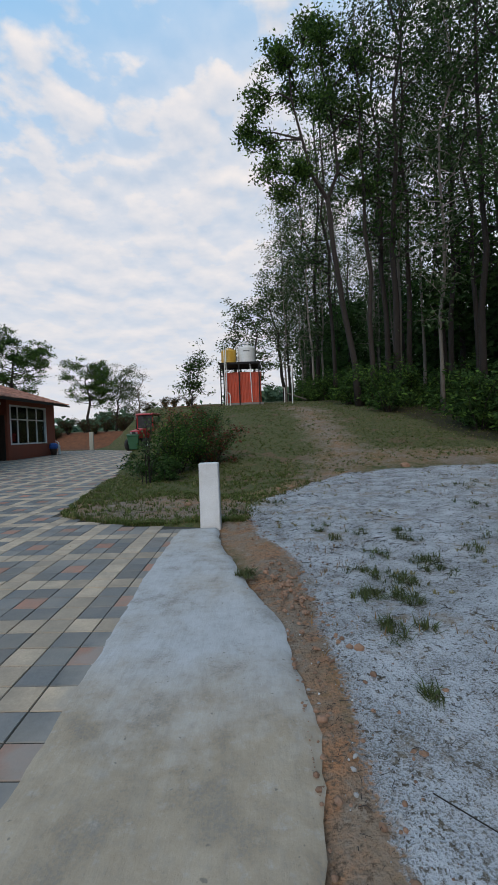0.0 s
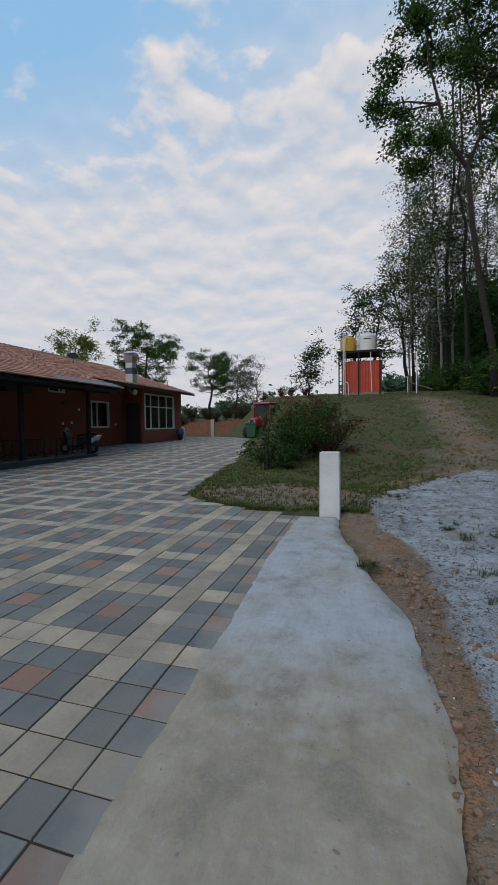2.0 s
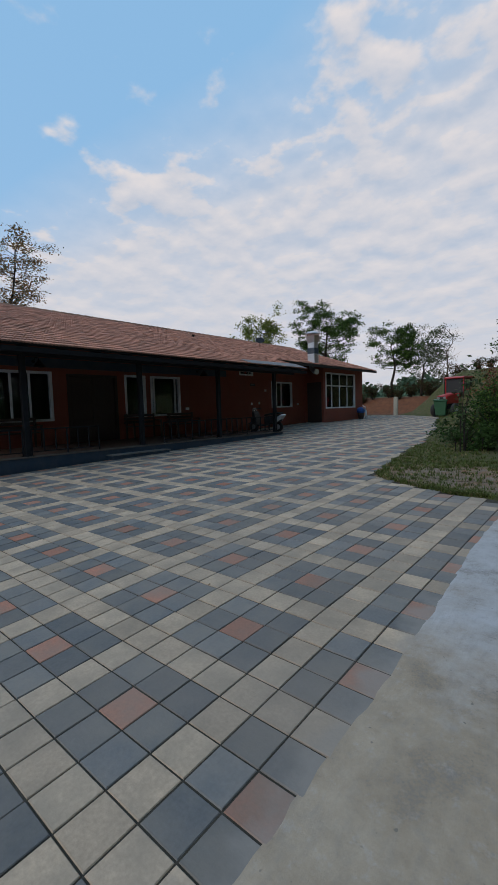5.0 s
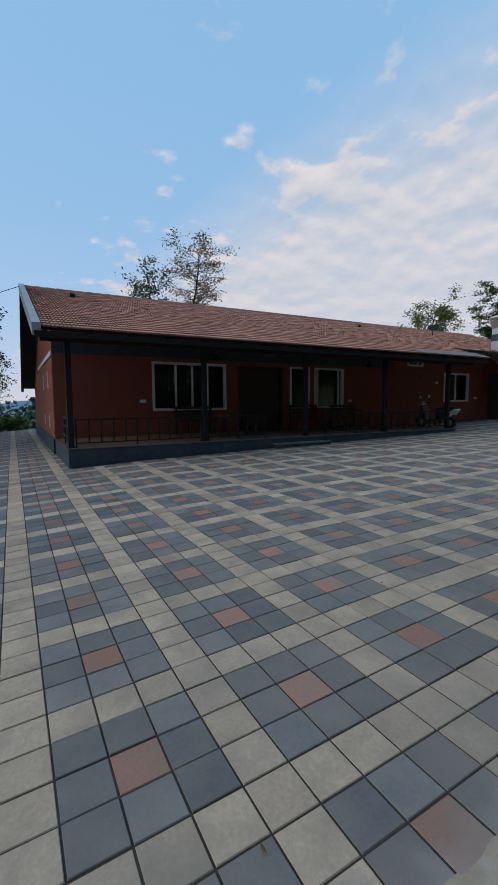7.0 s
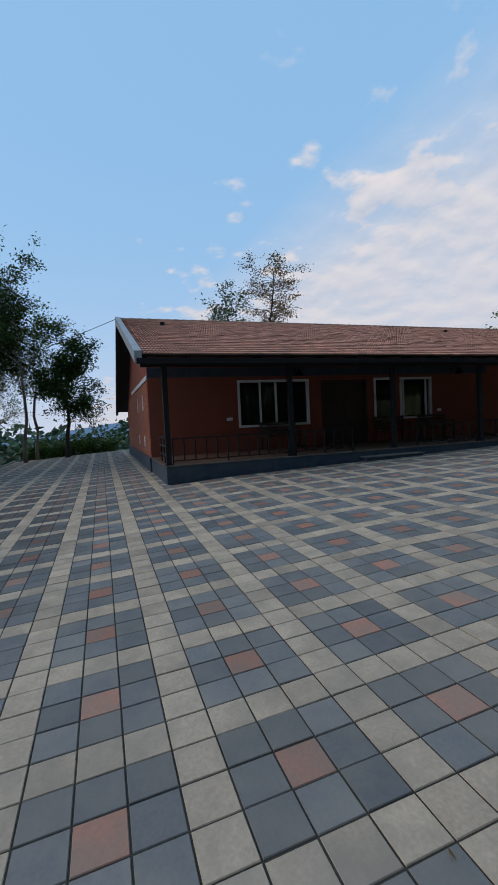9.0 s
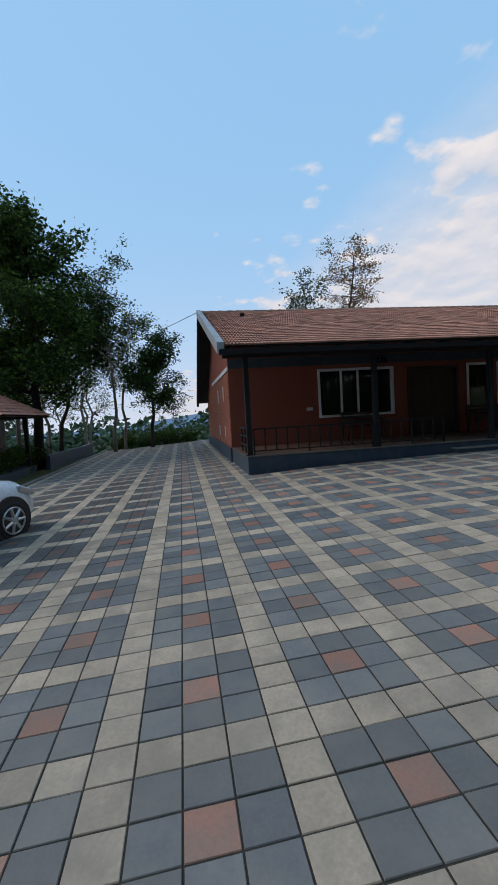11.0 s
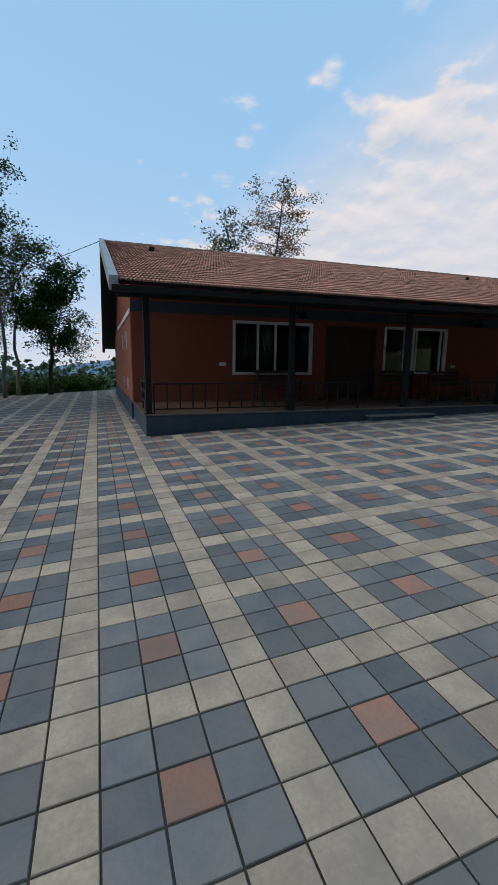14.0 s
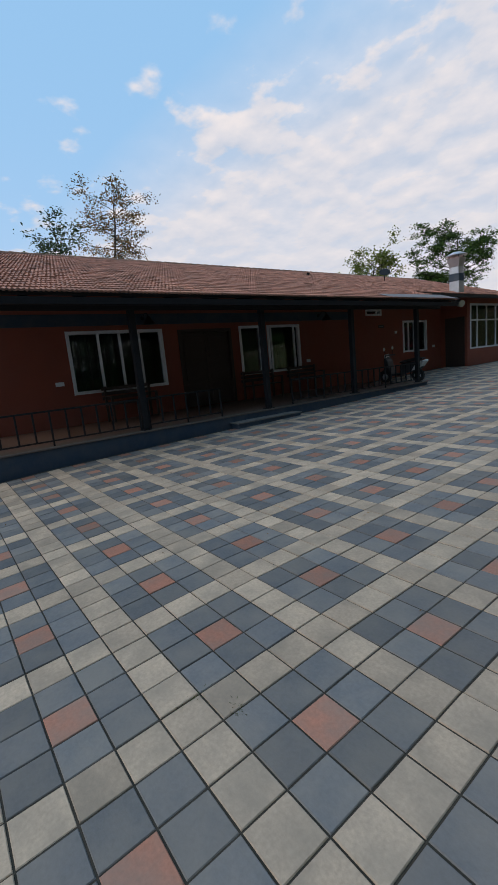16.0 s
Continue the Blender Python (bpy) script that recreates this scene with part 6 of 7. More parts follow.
    part("pipe", Geo().tube([(-3.28, y0 - 0.24, zb + 0.85), (-3.12, y0 - 0.24, zb + 0.8), (-3.08, y0 - 0.24, zb + 0.6), (-3.08, y0 - 0.24, zb - 0.1)], 0.035, 8), WHITEPLASTIC, p)
    p = thing("water_pipe", (-2.5, 31.2, zt), "white plastic pipe bridging the two tanks", "pipe", "tank pipes")
    part("pipe", Geo().tube([(-2.5, 31.1, zt), (-2.5, 31.1, zt + 1.25), (-2.3, 31.2, zt + 1.4), (-1.75, 31.5, zt + 1.42), (-1.7, 31.5, zt + 1.28)], 0.035, 8), WHITEPLASTIC, p)


tank_stand()
for x, y, h in ((1.25, 29.5, 2.6), (0.9, 33.0, 1.1)):
    z = hill_z(x, y)
    t = thing("garden_light", (x, y, z), "slim white pole standing in the grass", "pole", "poles on the slope")
    part("pole", Geo().tube([(x, y, z - 0.2), (x, y, z + h)], 0.035, 8), WHITEPLASTIC, t)
    part("head", Geo().box(x - 0.22, x + 0.05, y - 0.05, y + 0.05, z + h, z + h + 0.05), WHITEPLASTIC, t, bevel=0.01)
fence = thing("fence_rail", (1.4, 32.0, hill_z(1.4, 32)), "leaning grey wooden rail at the wood's edge", "fence")
part("rail", Geo().tube([(0.9, 32, hill_z(0.9, 32) + 0.75), (2.4, 31.6, hill_z(2.4, 31.6) + 0.15)], 0.05, 8), PALEBARK, fence)
part("stake", Geo().tube([(0.95, 32.08, hill_z(0.95, 32) - 0.2), (0.95, 32.08, hill_z(0.95, 32) + 0.85)], 0.05, 8), PALEBARK, fence)


# ---------------------------------------------------------------- yard's far end
def wheelie_bin():
    x, y = -8.75, 26.3
    z = yard_z(y)
    t = thing("wheelie_bin", (x, y, z), "green plastic wheeled rubbish bin", "bin")
    g = Geo()
    v = [(x + sx * w, y + sy * d, z + h) for h, w, d in ((0.08, 0.26, 0.28), (0.9, 0.36, 0.38)) for sx, sy in ((-1, -1), (1, -1), (1, 1), (-1, 1))]
    g.add(v, [(0, 1, 5, 4), (1, 2, 6, 5), (2, 3, 7, 6), (3, 0, 4, 7), (4, 5, 6, 7), (3, 2, 1, 0)])
    part("body", g, BINGREEN, t, bevel=0.03)
    part("rim", Geo().box(x - 0.39, x + 0.39, y - 0.41, y + 0.41, z + 0.901, z + 0.95), BINGREEN, t, bevel=0.012)
    part("lid", Geo().prism([(-0.4 + y, z + 0.951), (0.42 + y, z + 0.951), (0.42 + y, z + 1.0), (y, z + 1.05), (-0.4 + y, z + 0.98)], "x", x - 0.38, x + 0.38), BINGREEN, t, bevel=0.015)
    for s in (-1, 1):
        part("wheel", Geo().tube([(x + s * 0.3, y + 0.3, z + 0.1), (x + s * 0.36, y + 0.3, z + 0.1)], 0.1, 16), TYRE, t)


wheelie_bin()


def tractor():
    t = thing("tractor", (0, 0, 0), "red farm tractor with a black roll frame behind the shrubs", "tractor")
    for x, y, r, w in ((-0.72, -0.7, 0.62, 0.34), (0.72, -0.7, 0.62, 0.34), (-0.6, 1.25, 0.38, 0.22), (0.6, 1.25, 0.38, 0.22)):
        a, b = x - w / 2, x + w / 2
        wh = part("wheel", Geo().tube([(a, y, r), (a + 0.06, y, r), (b - 0.06, y, r), (b, y, r)], [r * 0.85, r, r, r * 0.85], 24), TYRE, t)
        part("rim", Geo().tube([(a - 0.01, y, r), (b + 0.01, y, r)], r * 0.5, 18), WHITEPLASTIC, wh)
    part("bonnet", Geo().prism([(0.0, 0.75), (1.55, 0.72), (1.6, 1.2), (0.9, 1.32), (0.0, 1.36)], "x", -0.3, 0.3), TRACTORRED, t, bevel=0.05)
    part("grille", Geo().box(-0.24, 0.24, 1.601, 1.62, 0.78, 1.16), BLACKPLASTIC, t)
    part("chassis", Geo().box(-0.28, 0.28, -1.0, 1.4, 0.45, 0.749), BLACKSTEEL, t)
    for s in (-1, 1):
        part("mudguard", Geo().prism([(-1.35, 0.85), (-1.25, 1.25), (-0.7, 1.42), (-0.15, 1.25), (-0.05, 0.8), (-0.12, 0.8), (-0.22, 1.18), (-0.7, 1.34), (-1.2, 1.18), (-1.28, 0.85)], "x", s * 0.72 - 0.2, s * 0.72 + 0.2), TRACTORRED, t)
        part("headlamp", Geo().tube([(s * 0.18, 1.6, 1.08), (s * 0.18, 1.63, 1.08)], 0.07, 14), STEEL, t)
        part("roll_post", Geo().tube([(s * 0.5, -0.9, 0.8), (s * 0.48, -0.85, 2.2)], 0.035, 8), BLACKSTEEL, t)
    part("roll_bar", Geo().tube([(-0.5, -0.85, 2.2), (0.5, -0.85, 2.2)], 0.035, 8), BLACKSTEEL, t)
    part("seat", Geo().prism([(-0.75, 0.95), (-0.3, 0.92), (-0.3, 1.0), (-0.66, 1.04), (-0.78, 1.4), (-0.86, 1.38)], "x", -0.22, 0.22), BLACKPLASTIC, t, bevel=0.02)
    part("steering_wheel", Geo().tube([(0.18 * math.cos(a), -0.05 + 0.12 * math.sin(a), 1.5 + 0.13 * math.sin(a)) for a in np.linspace(0, 6.283, 17)], 0.015, 6, cap=False), BLACKPLASTIC, t)
    part("cab_roof", Geo().prism([(-1.1, 2.2), (0.25, 2.2), (0.3, 2.26), (0.1, 2.34), (-1.0, 2.34), (-1.15, 2.26)], "x", -0.6, 0.6), TRACTORRED, t, bevel=0.03)
    part("windscreen", Geo().box(-0.5, 0.5, 0.12, 0.14, 1.4, 2.199), BLACKPLASTIC, t, "dark tinted windscreen")
    for s in (-1, 1):
        part("cab_post", Geo().tube([(s * 0.54, 0.14, 1.2), (s * 0.54, 0.14, 2.21)], 0.035, 8), TRACTORRED, t)
    part("exhaust", Geo().tube([(0.2, 0.9, 1.3), (0.2, 0.9, 2.0)], 0.03, 8), BLACKSTEEL, t)
    t.matrix_basis = pose(-8.35, 27.6, yard_z(27.6), 0, 0, 168)


tractor()
for x, y, h, w in ((-13.4, 31.2, 1.3, 0.3), (-10.6, 33.0, 1.4, 0.07)):
    z = hill_z(x, y)
    t = thing("stone_post", (x, y, z), "pale weathered stone post before the earth bank", "post", "posts before the bank")
    part("shaft", Geo().box(x - w / 2, x + w / 2, y - 0.08, y + 0.08, z - 0.15, z + h), COPING if w < 0.1 else CURTAIN, t, bevel=0.02)


def heap(x, y, r, h, seed):
    z = yard_z(y)
    g = Geo()
    rings, n = 6, 26
    v = [(x, y, z + h)]
    for k in range(1, rings + 1):
        q = k / rings
        for j in range(n):
            a = 2 * math.pi * j / n
            rr = r * q * (1 + 0.14 * noise.noise((math.cos(a) * 1.3, math.sin(a) * 1.3, seed)))
            v.append((x + rr * math.cos(a), y + rr * math.sin(a), z - 0.05 + (h + 0.05) * (1 - q) ** 0.8 + 0.04 * noise.noise((k * 0.9, j * 0.7, seed))))
    f = [(0, 1 + j, 1 + (j + 1) % n) for j in range(n)]
    f += [(1 + (k - 1) * n + j, 1 + k * n + j, 1 + k * n + (j + 1) % n, 1 + (k - 1) * n + (j + 1) % n) for k in range(1, rings) for j in range(n)]
    g.add(v, f)
    ob = part("gravel_heap", g, STONE, smooth=True)
    tagged(ob, "heap of grey gravel at the yard's end", "gravel heap")


heap(-10.2, 31.0, 1.4, 0.75, 3.0)


# ---------------------------------------------------------------- garden side
def kerbs():
    k = 0
    x = -28.5
    while x < -6:
        x1 = x + 0.9
        ob = part("kerb", Geo().box(x, x1 - 0.012, -5.24, -5.11, yard_z(-5.1) - 0.15, yard_z(-5.1) + 0.06), COPING, bevel=0.012)
        tagged(ob, "grey concrete kerb stone along the lawn", "kerb", kind="structure")
        x = x1


kerbs()
w = part("garden_wall", Geo().box(-28.0, -19.5, -6.0, -5.82, -0.4, 0.28), PLINTH, bevel=0.015)
tagged(w, "low slate blue garden wall beside the drive", "wall", kind="structure")


def pavilion():
    cx, cy, zb = -17.2, -7.85, -0.36
    t = thing("pavilion", (cx, cy, zb), "open garden pavilion with a red tiled hipped roof", "pavilion")
    part("base", Geo().box(cx - 1.7, cx + 1.7, cy - 1.7, cy + 1.7, zb - 0.2, zb + 0.35), PLINTH, t, bevel=0.02)
    for sx in (-1, 1):
        for sy in (-1, 1):
            part("post", Geo().box(cx + sx * 1.5 - 0.07, cx + sx * 1.5 + 0.07, cy + sy * 1.5 - 0.07, cy + sy * 1.5 + 0.07, zb + 0.351, zb + 2.25), BLACKSTEEL, t)
    for sx, sy in ((0, -1), (0, 1), (-1, 0), (1, 0)):
        x, y = cx + sx * 1.5, cy + sy * 1.5
        g = Geo().box(cx - 1.6 if sx == 0 else x - 0.05, cx + 1.6 if sx == 0 else x + 0.05, cy - 1.6 if sy == 0 else y - 0.05, cy + 1.6 if sy == 0 else y + 0.05, zb + 2.251 + 0.002 * abs(sx), zb + 2.36)
        part("beam", g, BLACKSTEEL, t)
    e, ze, zr = 2.3, zb + 2.18, zb + 3.55
    roof = Geo()
    rows_, cols = 12, 22
    for sx, sy in ((0, -1), (0, 1), (-1, 0), (1, 0)):
        for r0 in range(rows_):
            q0, q1 = r0 / rows_, (r0 + 1.12) / rows_
            for c0 in range(cols):
                a = -1 + 2 * c0 / cols
                b = -1 + 2 * (c0 + 1) / cols
                v = []
                for q, lift in ((q0, 0.035), (min(1, q1), 0.0)):
                    half = e * (1 - q)
                    for s, wv in ((a, 0.0), ((a + b) / 2, 0.03), (b, 0.0)):
                        u, d = s * half, half
                        p = (cx + (u if sx == 0 else sx * d), cy + (u if sy == 0 else sy * d))
                        v.append((p[0], p[1], ze + (zr - ze) * q + lift + wv))
                roof.add(v, [(0, 1, 4, 3), (1, 2, 5, 4)])
    tagged(part("roof_tiling", roof, ROOFTILE, t, "red clay tiles"), kind="stuff")
    g = Geo().add([(cx - e, cy - e, ze - 0.03), (cx + e, cy - e, ze - 0.03), (cx + e, cy + e, ze - 0.03), (cx - e, cy + e, ze - 0.03), (cx, cy, zr - 0.06)], [(0, 1, 4), (1, 2, 4), (2, 3, 4), (3, 0, 4)])
    part("boarding", g, DARKWOOD, t)


pavilion()


def car():
    """A small white hatchback about its own middle; front towards +y."""
    t = thing("car", (0, 0, 0), "small white hatchback car parked on the pavers", "car")
    stations = [(-1.78, 0.42, 0.62, 0.80, 0.60), (-1.72, 0.25, 0.74, 1.0, 0.66), (-1.4, 0.20, 0.80, 1.03, 0.70), (-0.6, 0.18, 0.83, 0.98, 0.72), (0.4, 0.18, 0.83, 0.96, 0.72), (0.95, 0.18, 0.82, 0.93, 0.70), (1.5, 0.22, 0.78, 0.84, 0.62), (1.75, 0.30, 0.66, 0.70, 0.52), (1.82, 0.40, 0.52, 0.60, 0.42)]
    g = Geo()
    v = []
    for y, zl, hw, zt, hwt in stations:
        ring = [(-hw * 0.9, zl), (-hw, zl + 0.18), (-hw, (zl + zt) / 2 + 0.05), (-hwt - 0.03, zt - 0.04), (-hwt * 0.8, zt), (hwt * 0.8, zt), (hwt + 0.03, zt - 0.04), (hw, (zl + zt) / 2 + 0.05), (hw, zl + 0.18), (hw * 0.9, zl)]
        v += [(x, y, z) for x, z in ring]
    n = 10
    f = [(i * n + j, i * n + (j + 1) % n, (i + 1) * n + (j + 1) % n, (i + 1) * n + j) for i in range(len(stations) - 1) for j in range(n)]
    f += [tuple(range(n))[::-1], tuple(range((len(stations) - 1) * n, len(stations) * n))]
    g.add(v, f)
    body = part("body", g, CARWHITE, t, smooth=True)
    cab = [(-1.68, 1.0, 0.62, 0.06), (-1.45, 1.38, 0.56, 0.0), (-0.9, 1.5, 0.55, 0.0), (0.0, 1.49, 0.55, 0.0), (0.45, 1.36, 0.56, 0.0), (1.05, 0.93, 0.62, 0.0)]
    g = Geo()
    v = []
    for y, z, hw, _q in cab:
        v += [(-0.70, y, 0.93), (-hw, y, z), (hw, y, z), (0.70, y, 0.93)]
    f = []
    for i in range(len(cab) - 1):
        a, b = 4 * i, 4 * i + 4
        f += [(a, b, b + 1, a + 1), (a + 1, b + 1, b + 2, a + 2), (a + 2, b + 2, b + 3, a + 3)]
    f += [(0, 1, 2, 3), (20, 23, 22, 21)]
    g.add(v, f)
    part("cabin", g, BLACKGLASS, t, "dark glazed cabin")
    g = Geo()
    v = []
    for y, z, hw, _q in cab[1:5]:
        v += [(-hw - 0.01, y, z - 0.03), (-hw, y, z + 0.015), (hw, y, z + 0.015), (hw + 0.01, y, z - 0.03)]
    g.add(v, [(4 * i + k, 4 * i + 4 + k, 4 * i + 5 + k, 4 * i + 1 + k) for i in range(3) for k in range(3)])
    part("roof_panel", g, CARWHITE, t, smooth=True)
    for s in (-1, 1):
        for y0, y1, h in ((-1.5, -1.38, 1.38), (-0.42, -0.34, 1.49), (0.42, 0.95, 1.3)):
            part("pillar", Geo().add([(s * 0.71, y0 - 0.05, 0.95), (s * 0.71, y0 + 0.05, 0.95), (s * 0.565, y0 + 0.1, h), (s * 0.565, y0, h)], [(0, 1, 2, 3)]) if y1 - y0 < 0.2 else
                 Geo().add([(s * 0.70, 0.98, 0.95), (s * 0.70, 1.06, 0.93), (s * 0.565, 0.47, 1.36), (s * 0.565, 0.40, 1.38)], [(0, 1, 2, 3)]), CARWHITE, t)
        for y in (-1.18, 1.2):
            arch = part("wheel_arch", Geo().tube([(s * 0.60, y, 0.3), (s * 0.838, y, 0.3)], 0.345, 26), BLACKPLASTIC, t)
            wh = part("wheel", Geo().tube([(s * 0.66, y, 0.285), (s * 0.69, y, 0.285), (s * 0.83, y, 0.285), (s * 0.852, y, 0.285)], [0.24, 0.285, 0.285, 0.25], 28), TYRE, t)
            part("rim", Geo().tube([(s * 0.84, y, 0.285), (s * 0.858, y, 0.285)], [0.205, 0.2], 24), BLACKPLASTIC, wh)
            for k in range(7):
                a = 2 * math.pi * k / 7
                ca2, sa2 = math.cos(a), math.sin(a)
                part("spoke", Geo().tube([(s * 0.862, y + 0.05 * ca2, 0.285 + 0.05 * sa2), (s * 0.866, y + 0.19 * ca2, 0.285 + 0.19 * sa2)], [0.03, 0.022], 6), STEEL, wh)
            part("rim_ring", Geo().tube([(s * 0.862, y + 0.195 * math.cos(a), 0.285 + 0.195 * math.sin(a)) for a in np.linspace(0, 6.2832, 25)], 0.014, 6, cap=False), STEEL, wh)
            part("hub_cap", Geo().tube([(s * 0.858, y, 0.285), (s * 0.874, y, 0.285)], 0.055, 14), STEEL, wh)
        part("wing_mirror", Geo().box(s * 0.84 - 0.08, s * 0.84 + 0.08, 0.72, 0.82, 0.92, 1.05), CARWHITE, t, bevel=0.03)
        part("headlamp", Geo().prism([(1.42, 0.66), (1.74, 0.58), (1.70, 0.68), (1.45, 0.78)], "x", s * 0.66 - 0.1, s * 0.66 + 0.1), STEEL, t, bevel=0.02)
        part("tail_lamp", Geo().prism([(-1.76, 0.66), (-1.58, 0.66), (-1.55, 0.98), (-1.73, 0.96)], "x", s * 0.66 - 0.09, s * 0.66 + 0.09), TRACTORRED, t, bevel=0.02)
        part("door_handle", Geo().box(s * 0.835 - 0.012, s * 0.835 + 0.012, -0.45, -0.27, 0.80, 0.83), CARWHITE, t)
    part("bumper", Geo().prism([(1.74, 0.24), (1.86, 0.3), (1.87, 0.46), (1.76, 0.52)], "x", -0.6, 0.6), CARWHITE, t, bevel=0.02)
    part("number_plate", Geo().box(-0.25, 0.25, 1.872, 1.88, 0.34, 0.44), WHITEPLASTIC, t)
    t.matrix_basis = pose(-7.45, -4.40, yard_z(-4.0), 0, 0, 63)


BLACKGLASS = material("dark_car_glass", (0.012, 0.014, 0.016), (0.016, 0.018, 0.02), 2, 0.05, 0, 20)
car()


# ---------------------------------------------------------------- grass, weeds and litter
def blades(name, spots, height, width, mat, label, seed, category="grass", per=7, fan=0.6):
    rng = np.random.RandomState(seed)
    c = np.repeat(np.array(spots, float), per, axis=0)
    n = len(c)
    a = rng.uniform(0, 6.2832, n)
    tilt = rng.uniform(0.1, fan, n)
    h = height * rng.uniform(0.45, 1.25, n)
    root = c + np.stack([rng.normal(size=n) * height * 0.25, rng.normal(size=n) * height * 0.25, np.full(n, -0.015)], 1)
    side = np.stack([-np.sin(a), np.cos(a), np.zeros(n)], 1) * (width * rng.uniform(0.6, 1.3, n))[:, None]
    out = np.stack([np.cos(a) * np.sin(tilt), np.sin(a) * np.sin(tilt), np.cos(tilt)], 1)
    mid = root + out * (h * 0.55)[:, None]
    tip = root + out * h[:, None] + np.stack([np.cos(a), np.sin(a), -0.35 * np.ones(n)], 1) * (h * 0.35)[:, None]
    v = np.stack([root - side, root + side, mid + side * 0.7, mid - side * 0.7, tip], 1).reshape(-1, 3)
    k = np.arange(n) * 5
    f = [tuple(q) for q in np.stack([k, k + 1, k + 2, k + 3], 1).tolist()] + [tuple(q) for q in np.stack([k + 3, k + 2, k + 4], 1).tolist()]
    me = bpy.data.meshes.new(name)
    me.from_pydata(v.tolist(), [], f)
    me.materials.append(mat)
    ob = new(name, me)
    tagged(ob, label, category, kind="stuff")
    return ob


def surface(x, y):
    z = hill_z(x, y)
    if -12 < x < 12 and -4 < y < 40:
        z += 0.05 * (noise.noise((x * 0.9, y * 0.9, 3.1))) + 0.022 * noise.noise((x * 3.3, y * 3.3, 7.7))
    return z


sr = random.Random(8)
green, dry = [], []
while len(green) < 9000:
    y = 6.2 + 26 * sr.random() ** 1.6
    x = sr.uniform(along(y, KERB) + 0.02, along(y, [(6, -1.2), (8, -0.8), (11.5, 1.5), (13, 7.5), (20, 8), (32, 5)]))
    if noise.noise((x * 0.8, y * 0.8, 2.0)) < -0.22 and sr.random() < 0.75:
        continue
    if math.hypot((x + 2.7) * 0.6, y - 7.4) < 0.9 and sr.random() < 0.8:
        continue
    track = abs(x - along(y, [(8, 0.4), (14, 1.7), (22, 1.4), (31, 0.2)])) < 1.1 and y < 26
    (dry if sr.random() < (0.65 if track else 0.22) else green).append((x, y, surface(x, y)))
blades("lawn_grass", green, 0.085, 0.006, GRASS, "short green grass on the slope", 1, per=8)
blades("dry_lawn_grass", dry, 0.07, 0.006, DRYGRASS, "dry straw-coloured grass on the slope", 2, per=7)
weeds = []
for cx, cy, r, n in ((-0.15, 5.7, 0.2, 8), (-0.05, 5.25, 0.15, 6), (0.3, 5.5, 0.25, 6), (0.77, 5.4, 0.22, 10), (0.74, 5.1, 0.2, 8), (0.31, 4.6, 0.2, 9), (0.06, 4.15, 0.2, 9), (0.72, 4.4, 0.16, 14), (0.74, 4.12, 0.2, 9),
                     (0.22, 4.02, 0.2, 10), (0.4, 3.95, 0.2, 12), (-0.12, 3.55, 0.12, 7), (0.04, 3.66, 0.14, 7), (0.2, 3.56, 0.16, 11), (0.3, 3.48, 0.14, 9), (-0.05, 3.05, 0.12, 7), (0.0, 2.92, 0.12, 6), (0.19, 2.98, 0.1, 6),
                     (-0.04, 2.3, 0.06, 5), (-1.04, 4.1, 0.1, 16), (0.0, 9.4, 0.4, 12), (-1.25, 6.9, 0.3, 16), (1.27, 4.6, 0.2, 8), (1.6, 5.0, 0.25, 8), (-0.7, 7.6, 0.3, 10), (2.2, 6.6, 0.4, 10), (3.2, 8.6, 0.6, 14)):
    for _ in range(n):
        x, y = cx + sr.gauss(0, r * 0.38), cy + sr.gauss(0, r * 0.38)
        weeds.append((x, y, surface(x, y) + 0.02))
blades("weed_tuft", weeds, 0.085, 0.0036, WEED, "dark green weed tufts in the gravel patch", 3, per=14, fan=1.5)
joint = []
for _ in range(420):
    i, j = sr.randint(-45, 4), sr.randint(-8, 40)
    x, y = TILE_X + i * PITCH, TILE_Y + j * PITCH
    if sr.random() < 0.5:
        x += sr.uniform(0, PITCH)
    else:
        y += sr.uniform(0, PITCH)
    if in_yard(x, y) and x > -10.5:
        joint.append((x, y, yard_z(y) - 0.01))
for _ in range(26):
    joint.append((-4.75 + sr.gauss(0, 0.04), 1.71 + sr.gauss(0, 0.015), yard_z(1.71) - 0.004))
    joint.append((-4.95 + sr.gauss(0, 0.012), 1.62 + sr.gauss(0, 0.04), yard_z(1.62) - 0.004))
blades("joint_weeds", joint, 0.028, 0.004, WEED, "tiny weeds growing in the paver joints", 4, per=5, fan=1.1)


